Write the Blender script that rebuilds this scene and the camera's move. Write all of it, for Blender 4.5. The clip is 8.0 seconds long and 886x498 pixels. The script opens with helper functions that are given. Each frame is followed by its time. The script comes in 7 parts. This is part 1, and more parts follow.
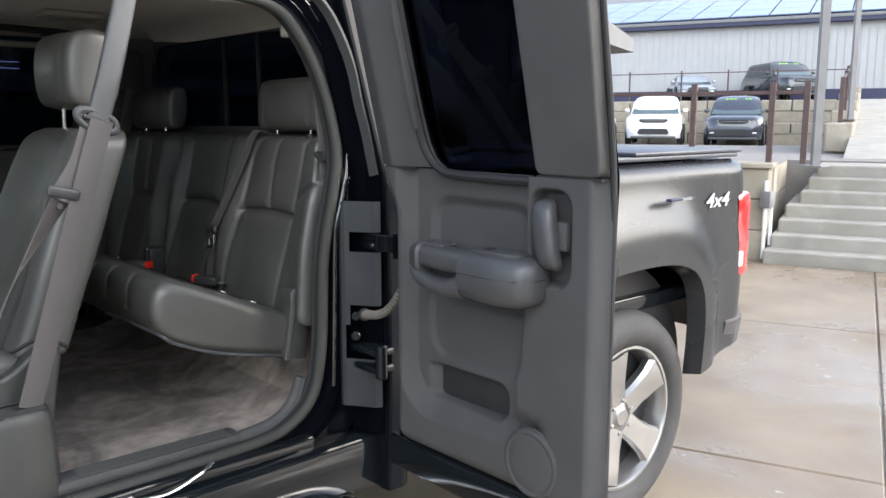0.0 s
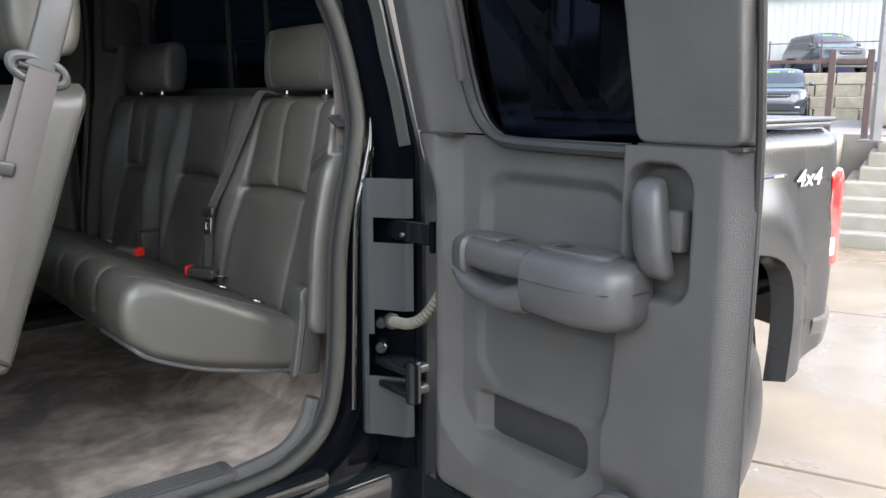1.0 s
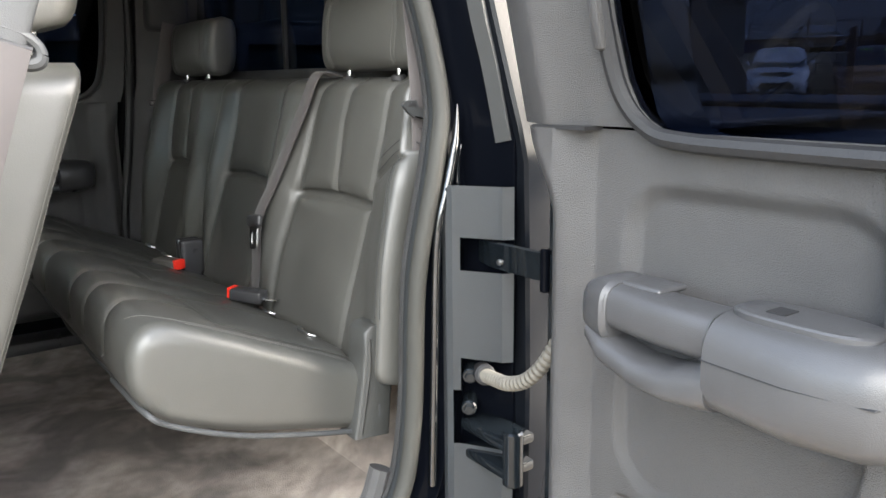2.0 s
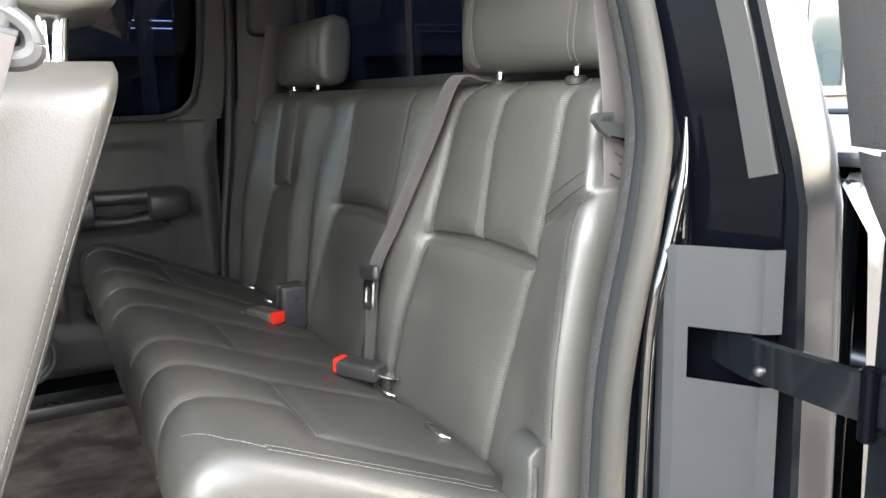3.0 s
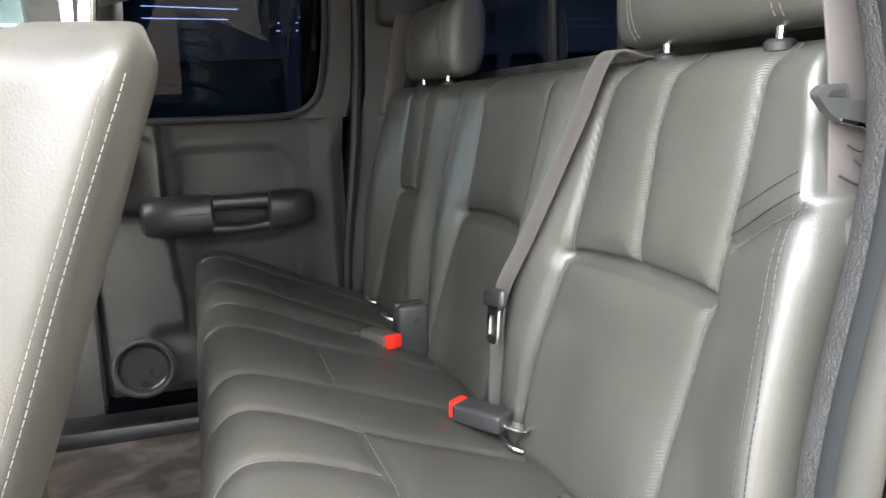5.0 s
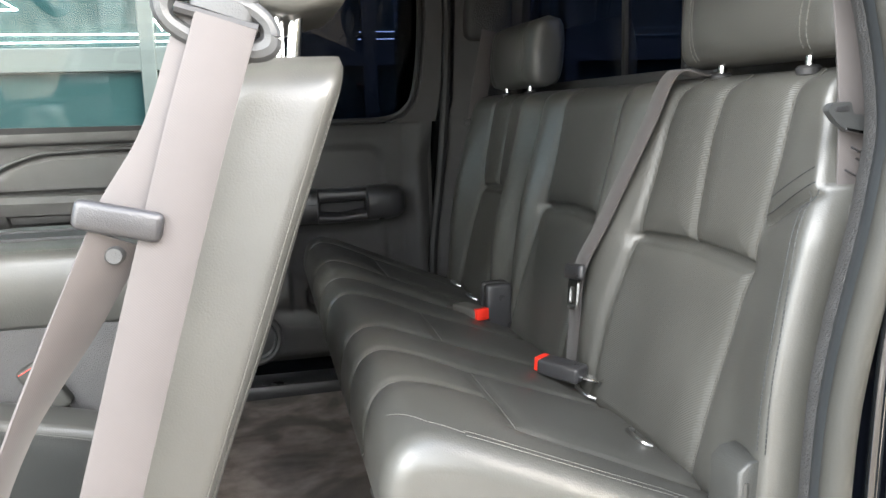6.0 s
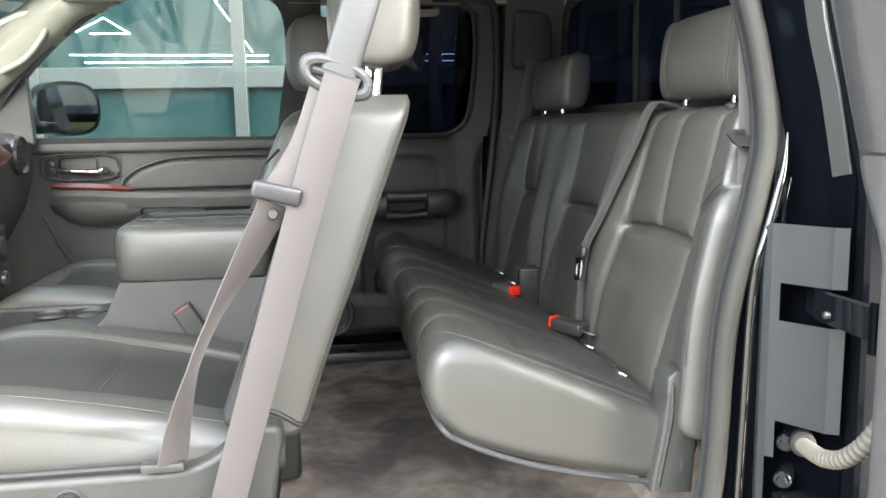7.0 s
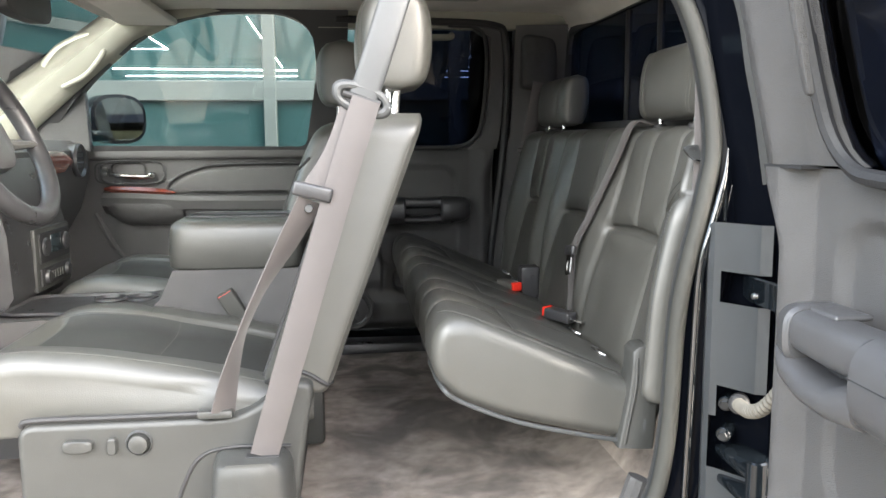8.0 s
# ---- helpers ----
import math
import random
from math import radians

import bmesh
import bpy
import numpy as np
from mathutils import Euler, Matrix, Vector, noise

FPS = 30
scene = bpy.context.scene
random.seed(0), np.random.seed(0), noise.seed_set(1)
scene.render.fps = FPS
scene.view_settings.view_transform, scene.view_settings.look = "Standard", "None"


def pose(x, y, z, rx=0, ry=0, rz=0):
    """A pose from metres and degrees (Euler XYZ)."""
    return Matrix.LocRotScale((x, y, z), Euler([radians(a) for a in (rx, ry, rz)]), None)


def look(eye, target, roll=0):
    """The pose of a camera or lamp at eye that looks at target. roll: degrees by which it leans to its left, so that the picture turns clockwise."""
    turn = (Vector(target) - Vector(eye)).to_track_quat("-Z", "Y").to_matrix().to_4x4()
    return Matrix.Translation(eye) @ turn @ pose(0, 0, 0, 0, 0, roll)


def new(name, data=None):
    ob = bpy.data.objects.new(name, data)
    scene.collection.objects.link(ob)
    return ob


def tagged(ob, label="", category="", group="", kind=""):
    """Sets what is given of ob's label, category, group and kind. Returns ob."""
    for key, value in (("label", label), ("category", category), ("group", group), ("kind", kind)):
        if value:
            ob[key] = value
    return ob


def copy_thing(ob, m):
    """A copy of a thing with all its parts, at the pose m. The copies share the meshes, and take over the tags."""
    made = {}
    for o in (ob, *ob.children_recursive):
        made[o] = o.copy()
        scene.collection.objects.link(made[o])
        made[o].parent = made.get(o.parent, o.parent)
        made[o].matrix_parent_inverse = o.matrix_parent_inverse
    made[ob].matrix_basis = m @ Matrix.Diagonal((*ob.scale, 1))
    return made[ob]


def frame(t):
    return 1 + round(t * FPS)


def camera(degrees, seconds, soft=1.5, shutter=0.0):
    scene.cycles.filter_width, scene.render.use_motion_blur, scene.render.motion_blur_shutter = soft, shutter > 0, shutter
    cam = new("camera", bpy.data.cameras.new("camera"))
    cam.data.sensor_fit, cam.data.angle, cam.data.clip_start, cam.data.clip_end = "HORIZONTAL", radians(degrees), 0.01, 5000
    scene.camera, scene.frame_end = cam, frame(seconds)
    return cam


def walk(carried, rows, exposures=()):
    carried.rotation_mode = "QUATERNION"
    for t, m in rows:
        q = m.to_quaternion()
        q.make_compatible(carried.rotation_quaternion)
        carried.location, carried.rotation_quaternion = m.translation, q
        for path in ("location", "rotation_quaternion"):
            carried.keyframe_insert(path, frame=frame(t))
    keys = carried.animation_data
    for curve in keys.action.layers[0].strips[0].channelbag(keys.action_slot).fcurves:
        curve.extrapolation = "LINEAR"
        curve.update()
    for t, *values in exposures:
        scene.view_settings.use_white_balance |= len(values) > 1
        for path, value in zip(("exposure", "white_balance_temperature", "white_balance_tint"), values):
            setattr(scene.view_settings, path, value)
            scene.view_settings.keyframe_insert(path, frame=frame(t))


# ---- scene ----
cam = camera(57.1, 8.0)
PATH = [
    (0, (-1.189, -2.634, 1.489), (0.13, -1.163, 1.177), 0.0),
    (0.5, (-1.054, -2.466, 1.464), (0.242, -0.982, 1.12), 0.1),
    (1, (-0.922, -2.276, 1.449), (0.336, -0.766, 1.078), 0.0),
    (1.2, (-0.872, -2.208, 1.443), (0.363, -0.682, 1.061), 0.0),
    (2.3, (-0.65, -1.785, 1.442), (0.404, -0.133, 1.04), -0.9),
    (2.5, (-0.617, -1.693, 1.434), (0.386, -0.007, 1.043), -1.0),
    (3, (-0.541, -1.503, 1.432), (0.352, 0.247, 1.06), -1.5),
    (3.5, (-0.491, -1.382, 1.429), (0.294, 0.423, 1.075), -1.9),
    (4, (-0.435, -1.3, 1.416), (0.277, 0.537, 1.067), -2.0),
    (4.5, (-0.411, -1.252, 1.406), (0.236, 0.606, 1.05), -2.1),
    (5.8, (-0.511, -1.45, 1.41), (-0.07, 0.47, 1.074), -2.1),
    (6, (-0.54, -1.501, 1.415), (-0.117, 0.424, 1.078), -1.9),
    (6.5, (-0.578, -1.681, 1.413), (-0.237, 0.264, 1.095), -1.5),
    (7, (-0.581, -1.928, 1.423), (-0.309, 0.03, 1.123), -1.1),
    (7.5, (-0.59, -2.055, 1.421), (-0.36, -0.089, 1.135), -0.7),
    (8, (-0.587, -2.184, 1.424), (-0.364, -0.215, 1.155), -0.4),
]
walk(cam, [(t, look(eye, target, roll)) for t, eye, target, roll in PATH],
     [(0, 2.0, 6150, 10), (1, 2.55, 6300, 10), (2.5, 3.9, 6550, 9), (3.5, 4.32, 6550, 10), (4.5, 4.6, 6550, 10), (6, 3.95, 6500, 9), (7, 3.78, 6450, 8), (8, 3.64, 6500, 9)])

# ---------------------------------------------------------------- light
world = bpy.data.worlds.new("sky")
scene.world = world
world.use_nodes = True
wn = world.node_tree.nodes
wl = world.node_tree.links
sky = wn.new("ShaderNodeTexSky")
sky.sky_type = "NISHITA"
sky.sun_disc = False
sky.sun_elevation = radians(29)
sky.sun_rotation = radians(137)
sky.air_density, sky.dust_density, sky.ozone_density = 1.0, 2.6, 1.0
haze = wn.new("ShaderNodeHueSaturation")
haze.inputs["Saturation"].default_value = 0.6
wl.new(sky.outputs["Color"], haze.inputs["Color"])
wl.new(haze.outputs["Color"], wn["Background"].inputs["Color"])
wn["Background"].inputs["Strength"].default_value = 0.15
sun_data = bpy.data.lights.new("sun", "SUN")
sun_data.energy, sun_data.angle, sun_data.color = 0.88, radians(55), (1.0, 0.965, 0.895)
sun = new("sun", sun_data)
sun.matrix_world = look((-9.6, -11.4, 8.3), (0, 0, 0))

# ---------------------------------------------------------------- materials


def mat(name, color, rough=0.5, metal=0.0, vary=0.12, scale=6.0, fine=0.0, fine_scale=300.0, coat=0.0,
        stain=None, stain_scale=1.5, stain_amount=0.5, rough_vary=0.08, warp=1.4, spec=0.5, sheen=0.0, random_tone=0.0, alpha=1.0):
    """A surface with colour variation at two scales, fine relief and uneven gloss."""
    m = bpy.data.materials.new(name)
    m.use_nodes = True
    n, l = m.node_tree.nodes, m.node_tree.links
    b = n["Principled BSDF"]
    tc = n.new("ShaderNodeTexCoord")
    big = n.new("ShaderNodeTexNoise")
    big.inputs["Scale"].default_value, big.inputs["Detail"].default_value = scale, 6.0
    l.new(tc.outputs["Object"], big.inputs["Vector"])
    ramp = n.new("ShaderNodeMapRange")
    ramp.inputs["From Min"].default_value, ramp.inputs["From Max"].default_value = 0.3, 0.7
    ramp.inputs["To Min"].default_value, ramp.inputs["To Max"].default_value = 1 - vary, 1 + vary
    l.new(big.outputs["Fac"], ramp.inputs["Value"])
    value = ramp.outputs["Result"]
    if random_tone:
        info = n.new("ShaderNodeObjectInfo")
        tone = n.new("ShaderNodeMapRange")
        tone.inputs["To Min"].default_value, tone.inputs["To Max"].default_value = 1 - random_tone, 1 + random_tone
        l.new(info.outputs["Random"], tone.inputs["Value"])
        mul = n.new("ShaderNodeMath")
        mul.operation = "MULTIPLY"
        l.new(value, mul.inputs[0])
        l.new(tone.outputs["Result"], mul.inputs[1])
        value = mul.outputs["Value"]
    hsv = n.new("ShaderNodeHueSaturation")
    hsv.inputs["Color"].default_value = (*color, 1)
    l.new(value, hsv.inputs["Value"])
    out = hsv.outputs["Color"]
    if stain:
        st = n.new("ShaderNodeTexNoise")
        st.inputs["Scale"].default_value, st.inputs["Detail"].default_value, st.inputs["Distortion"].default_value = stain_scale, 8.0, warp
        l.new(tc.outputs["Object"], st.inputs["Vector"])
        sr = n.new("ShaderNodeMapRange")
        sr.inputs["From Min"].default_value, sr.inputs["From Max"].default_value = 0.42, 0.62
        sr.inputs["To Max"].default_value = stain_amount
        l.new(st.outputs["Fac"], sr.inputs["Value"])
        mix = n.new("ShaderNodeMix")
        mix.data_type = "RGBA"
        l.new(sr.outputs["Result"], mix.inputs["Factor"])
        l.new(out, mix.inputs["A"])
        mix.inputs["B"].default_value = (*stain, 1)
        out = mix.outputs["Result"]
    l.new(out, b.inputs["Base Color"])
    rr = n.new("ShaderNodeMapRange")
    rr.inputs["To Min"].default_value, rr.inputs["To Max"].default_value = max(rough - rough_vary, 0.01), min(rough + rough_vary, 1)
    l.new(big.outputs["Fac"], rr.inputs["Value"])
    l.new(rr.outputs["Result"], b.inputs["Roughness"])
    b.inputs["Metallic"].default_value = metal
    b.inputs["Specular IOR Level"].default_value = spec
    b.inputs["Coat Weight"].default_value = coat
    b.inputs["Coat Roughness"].default_value = 0.03
    if sheen:
        b.inputs["Sheen Weight"].default_value, b.inputs["Sheen Roughness"].default_value = sheen, 0.5
    if fine:
        fn = n.new("ShaderNodeTexNoise")
        fn.inputs["Scale"].default_value, fn.inputs["Detail"].default_value = fine_scale, 3.0
        l.new(tc.outputs["Object"], fn.inputs["Vector"])
        bp = n.new("ShaderNodeBump")
        bp.inputs["Strength"].default_value, bp.inputs["Distance"].default_value = fine, 0.002
        l.new(fn.outputs["Fac"], bp.inputs["Height"])
        l.new(bp.outputs["Normal"], b.inputs["Normal"])
    return m


def glass_mat(name, color, rough=0.0, ior=1.45):
    m = bpy.data.materials.new(name)
    m.use_nodes = True
    b = m.node_tree.nodes["Principled BSDF"]
    b.inputs["Base Color"].default_value = (*color, 1)
    b.inputs["Transmission Weight"].default_value = 1.0
    b.inputs["Roughness"].default_value = rough
    b.inputs["IOR"].default_value = ior
    return m


def glow_mat(name, color, power):
    m = bpy.data.materials.new(name)
    m.use_nodes = True
    b = m.node_tree.nodes["Principled BSDF"]
    b.inputs["Base Color"].default_value = (*color, 1)
    b.inputs["Emission Color"].default_value = (*color, 1)
    b.inputs["Emission Strength"].default_value = power
    return m


M_LEATHER = mat("grey_leather", (0.055, 0.055, 0.050), 0.42, vary=0.10, scale=9, fine=0.16, fine_scale=520, rough_vary=0.06, spec=0.65)
M_PERF = mat("ribbed_leather", (0.058, 0.058, 0.053), 0.46, vary=0.06, scale=9, fine=0.5, fine_scale=900, rough_vary=0.05)
M_INSERT = mat("dark_seat_insert", (0.031, 0.032, 0.030), 0.52, vary=0.06, scale=9, fine=0.5, fine_scale=900, rough_vary=0.05, spec=0.4)
M_ARM = mat("satin_charcoal_plastic", (0.058, 0.058, 0.060), 0.33, vary=0.06, scale=20, fine=0.2, fine_scale=800)
M_ALLOY = mat("machined_alloy", (0.37, 0.367, 0.36), 0.30, 0.85, vary=0.06, scale=12)
M_THREAD = mat("pale_thread", (0.10, 0.098, 0.09), 0.75, vary=0.1, spec=0.2)
M_TRIM = mat("charcoal_plastic", (0.061, 0.060, 0.060), 0.52, vary=0.10, scale=14, fine=1.0, fine_scale=800, stain=(0.085, 0.083, 0.08), stain_scale=5, stain_amount=0.22)
M_TRIM_D = mat("dark_fabric_insert", (0.06, 0.06, 0.063), 0.8, vary=0.08, scale=20, fine=0.6, fine_scale=900)
M_SMOOTH = mat("satin_dark_plastic", (0.032, 0.032, 0.034), 0.30, vary=0.05, scale=20, fine=0.2, fine_scale=800)
M_SEATPL = mat("grey_seat_plastic", (0.038, 0.039, 0.037), 0.36, vary=0.06, scale=16, fine=0.35, fine_scale=700)
M_BELT = mat("taupe_webbing", (0.064, 0.057, 0.056), 0.6, vary=0.05, scale=30, fine=0.15, fine_scale=700, sheen=0.15)
M_RED = mat("red_button", (0.75, 0.03, 0.015), 0.35, vary=0.05)
M_CHROME = mat("chrome", (0.82, 0.82, 0.82), 0.10, 1.0, vary=0.03, rough_vary=0.05)
M_STEEL = mat("dull_steel", (0.42, 0.42, 0.42), 0.35, 1.0, vary=0.1)
M_PAINT = mat("black_paint", (0.006, 0.008, 0.010), 0.09, vary=0.05, scale=3, spec=0.42, rough_vary=0.03)
# Body black darkened and its gloss cut, so dark reflections sit in the colour.
M_MUTED_BLACK = mat("muted_black_paint", (0.002, 0.0025, 0.004), 0.06, vary=0.05, scale=3, spec=0.045, rough_vary=0.03)
M_SKIN = mat("polished_black_cab_paint", (0.005, 0.006, 0.008), 0.16, vary=0.05, scale=3, spec=0.11, rough_vary=0.03)
M_EDGE = mat("glossy_black_rolled_edge", (0.004, 0.005, 0.006), 0.08, vary=0.05, scale=3, spec=0.8, coat=0.8, rough_vary=0.03)
M_BULB = mat("pale_rubber_bulb", (0.040, 0.040, 0.036), 0.62, vary=0.07, scale=10, fine=0.1, fine_scale=500, spec=0.25)
M_LIP = mat("smooth_slate_rubber", (0.026, 0.029, 0.031), 0.55, vary=0.05, scale=10, spec=0.3)
M_DRIP = mat("satin_grey_moulding", (0.045, 0.046, 0.045), 0.5, vary=0.04, scale=10, spec=0.35)
M_SPOKE = mat("satin_silver_plastic", (0.15, 0.15, 0.145), 0.38, 0.3, vary=0.04, scale=10)
M_GARN = mat("grained_dark_garnish", (0.038, 0.038, 0.038), 0.62, vary=0.16, scale=60, fine=1.0, fine_scale=330)
M_WALL2 = mat("taupe_siding", (0.06, 0.058, 0.052), 0.7, vary=0.06, scale=2, fine=0.2, fine_scale=60)
M_FRAME = mat("weathered_window_frame", (0.075, 0.072, 0.066), 0.65, vary=0.08, scale=6)
M_COVER = mat("slate_bed_cover", (0.045, 0.05, 0.062), 0.38, vary=0.1, scale=5, fine=0.3, fine_scale=300)
M_JAMBPL = mat("grey_satin_plate", (0.060, 0.066, 0.072), 0.40, vary=0.06, scale=8, fine=0.12, fine_scale=500)
M_SEAL = mat("grey_rubber_seal", (0.045, 0.047, 0.048), 0.5, vary=0.08, scale=12, fine=0.2, fine_scale=600)
M_RUBBER = mat("black_rubber", (0.018, 0.018, 0.019), 0.6, vary=0.12, scale=20, fine=0.3)
M_TYRE = mat("tyre_rubber", (0.035, 0.035, 0.036), 0.72, vary=0.15, scale=10, fine=0.4, fine_scale=200, stain=(0.09, 0.085, 0.08), stain_scale=4, stain_amount=0.3)
M_CARPET = mat("taupe_carpet", (0.31, 0.262, 0.225), 0.95, vary=0.28, scale=26, fine=1.0, fine_scale=420, stain=(0.055, 0.044, 0.038), stain_scale=4.2, stain_amount=0.72, sheen=0.1)
M_HEAD = mat("headliner_cloth", (0.62, 0.59, 0.54), 0.9, vary=0.04, scale=10, fine=0.5, fine_scale=600)
M_CREAM = mat("cream_pillar_trim", (0.27, 0.265, 0.22), 0.62, vary=0.05, scale=9, fine=0.3, fine_scale=600)
M_WOOD = mat("burl_wood_trim", (0.11, 0.022, 0.012), 0.22, vary=0.35, scale=26, coat=0.8)
M_CONC = mat("stained_concrete", (0.255, 0.21, 0.155), 0.72, vary=0.22, scale=1.6, fine=0.5, fine_scale=120, stain=(0.20, 0.155, 0.11), stain_scale=1.3, stain_amount=0.45, warp=0.3, rough_vary=0.15, random_tone=0.05)
M_CONC2 = mat("pale_concrete", (0.30, 0.285, 0.25), 0.8, vary=0.14, scale=2.2, fine=0.5, fine_scale=90, stain=(0.22, 0.20, 0.165), stain_scale=1.8, stain_amount=0.5)
M_BLOCK = mat("tan_wall_block", (0.33, 0.295, 0.235), 0.85, vary=0.15, scale=3, fine=0.7, fine_scale=60, stain=(0.23, 0.20, 0.15), stain_scale=1.6, stain_amount=0.5, random_tone=0.12)
M_ASPH = mat("asphalt", (0.20, 0.185, 0.17), 0.9, vary=0.12, scale=3, fine=0.6, fine_scale=80)
M_RUST = mat("brown_steel", (0.075, 0.045, 0.042), 0.5, vary=0.2, scale=9, fine=0.2)
M_POST = mat("grey_galvanised_post", (0.20, 0.195, 0.195), 0.5, 0.2, vary=0.1, scale=4)
M_SIDING = mat("white_metal_siding", (0.39, 0.39, 0.39), 0.5, vary=0.04, scale=2)
M_NAVY = mat("navy_metal", (0.03, 0.032, 0.075), 0.4, vary=0.08, scale=3)
M_SOLAR = mat("solar_cell", (0.05, 0.085, 0.17), 0.18, vary=0.2, scale=2, spec=0.8)
M_GREYSIDE = mat("grey_fascia", (0.17, 0.17, 0.17), 0.6, vary=0.06)
M_WHITE = mat("white_paint", (0.75, 0.75, 0.74), 0.4, vary=0.04)
M_GALV = mat("grey_aluminium_frame", (0.022, 0.027, 0.028), 0.5, 0.1, vary=0.05)
M_CARGLASS = mat("dark_car_glass", (0.02, 0.03, 0.035), 0.06, vary=0.02, spec=0.7, rough_vary=0.02)
M_SCREEN = mat("windscreen_glass", (0.07, 0.10, 0.105), 0.08, vary=0.05, spec=0.9, coat=0.5, rough_vary=0.02)
M_LAMP = mat("smoky_lamp_lens", (0.28, 0.28, 0.29), 0.15, vary=0.1, scale=30, coat=0.8)
M_LIME = mat("lime_sticker", (0.35, 0.85, 0.08), 0.6, vary=0.02)
M_TAIL = mat("red_lamp_lens", (0.62, 0.02, 0.022), 0.12, vary=0.05, coat=1.0)
M_CLEAR = mat("white_lamp_lens", (0.72, 0.70, 0.68), 0.14, vary=0.04, coat=1.0)
M_GLASS = glass_mat("clear_window_glass", (0.80, 0.92, 0.88))
M_TINT = glass_mat("dark_tinted_glass", (0.004, 0.006, 0.013), 0.0, 1.22)
M_FACADE = mat("reflective_facade_glass", (0.010, 0.022, 0.024), 0.03, vary=0.03, spec=0.16, rough_vary=0.01)
M_FACADE.node_tree.nodes["Principled BSDF"].inputs["IOR"].default_value = 1.5
M_LED = glow_mat("white_light_strip", (1.0, 0.98, 0.95), 5.0)
M_BARK = mat("bark", (0.10, 0.08, 0.065), 0.9, vary=0.2)
M_GRASS = mat("dry_leaf", (0.13, 0.11, 0.05), 0.9, vary=0.4, scale=3)
M_HOSE = mat("dusty_corrugated_hose", (0.105, 0.097, 0.08), 0.7, vary=0.15, scale=30)
# Grey base carries dust and also the lot's reflection, put into the colour.
M_DUST_SHEEN = mat("dusty_black_paint_with_sheen", (0.019, 0.021, 0.024), 0.27, vary=0.10, scale=3, spec=0.42, rough_vary=0.05)
M_DECAL = mat("silver_decal", (0.50, 0.50, 0.51), 0.35, vary=0.03)
# Mirror base darkened to stand in for the reflection of a dark building.
M_DIM_MIRROR = mat("mirror_glass", (0.07, 0.075, 0.075), 0.02, 1.0, vary=0.01, rough_vary=0.01)

def ribbed(m, scale=150.0, strength=0.28):
    """Adds a fine slanting rib to a material."""
    n, l = m.node_tree.nodes, m.node_tree.links
    tc = n.new("ShaderNodeTexCoord")
    w = n.new("ShaderNodeTexWave")
    w.bands_direction = "DIAGONAL"
    w.inputs["Scale"].default_value, w.inputs["Distortion"].default_value = scale, 0.4
    l.new(tc.outputs["Object"], w.inputs["Vector"])
    b = n.new("ShaderNodeBump")
    b.inputs["Strength"].default_value, b.inputs["Distance"].default_value = strength, 0.001
    l.new(w.outputs["Fac"], b.inputs["Height"])
    l.new(b.outputs["Normal"], n["Principled BSDF"].inputs["Normal"])


ribbed(M_PERF)
ribbed(M_BELT, 260.0, 0.08)
for m, weight in ((M_LEATHER, 0.15), (M_PERF, 0.12)):
    b = m.node_tree.nodes["Principled BSDF"]
    b.inputs["Coat Weight"].default_value, b.inputs["Coat Roughness"].default_value = weight, 0.40


def weathered(m):
    """Adds damp brown patches with crisp edges and pale scaled flakes."""
    n, l = m.node_tree.nodes, m.node_tree.links
    b = n["Principled BSDF"]
    tc = n.new("ShaderNodeTexCoord")
    src, gloss = b.inputs["Base Color"].links[0].from_socket, b.inputs["Roughness"].links[0].from_socket
    for scale, detail, lo, hi, color, amount in ((0.8, 12.0, 0.46, 0.62, (0.21, 0.15, 0.095), 0.5), (2.6, 12.0, 0.56, 0.72, (0.18, 0.13, 0.08), 0.6), (6.0, 8.0, 0.70, 0.72, (0.55, 0.52, 0.46), 0.6), (70.0, 3.0, 0.64, 0.70, (0.20, 0.17, 0.13), 0.5)):
        tx = n.new("ShaderNodeTexNoise")
        tx.inputs["Scale"].default_value, tx.inputs["Detail"].default_value, tx.inputs["Distortion"].default_value = scale, detail, 0.5
        l.new(tc.outputs["Object"], tx.inputs["Vector"])
        r = n.new("ShaderNodeMapRange")
        r.inputs["From Min"].default_value, r.inputs["From Max"].default_value, r.inputs["To Max"].default_value = lo, hi, amount
        l.new(tx.outputs["Fac"], r.inputs["Value"])
        mx = n.new("ShaderNodeMix")
        mx.data_type = "RGBA"
        l.new(r.outputs["Result"], mx.inputs["Factor"])
        l.new(src, mx.inputs["A"])
        mx.inputs["B"].default_value = (*color, 1)
        src = mx.outputs["Result"]
        if scale < 1:
            damp = n.new("ShaderNodeMath")
            damp.operation = "SUBTRACT"
            l.new(gloss, damp.inputs[0])
            l.new(r.outputs["Result"], damp.inputs[1])
            damp.use_clamp = True
            l.new(damp.outputs["Value"], b.inputs["Roughness"])
    l.new(src, b.inputs["Base Color"])


weathered(M_CONC)

# ---------------------------------------------------------------- mesh helpers


def thing(name, at, label, category, group="", kind=""):
    ob = new(name)
    ob.empty_display_size = 0.1
    ob.matrix_basis = Matrix.Translation(at)
    return tagged(ob, label, category, group, kind)


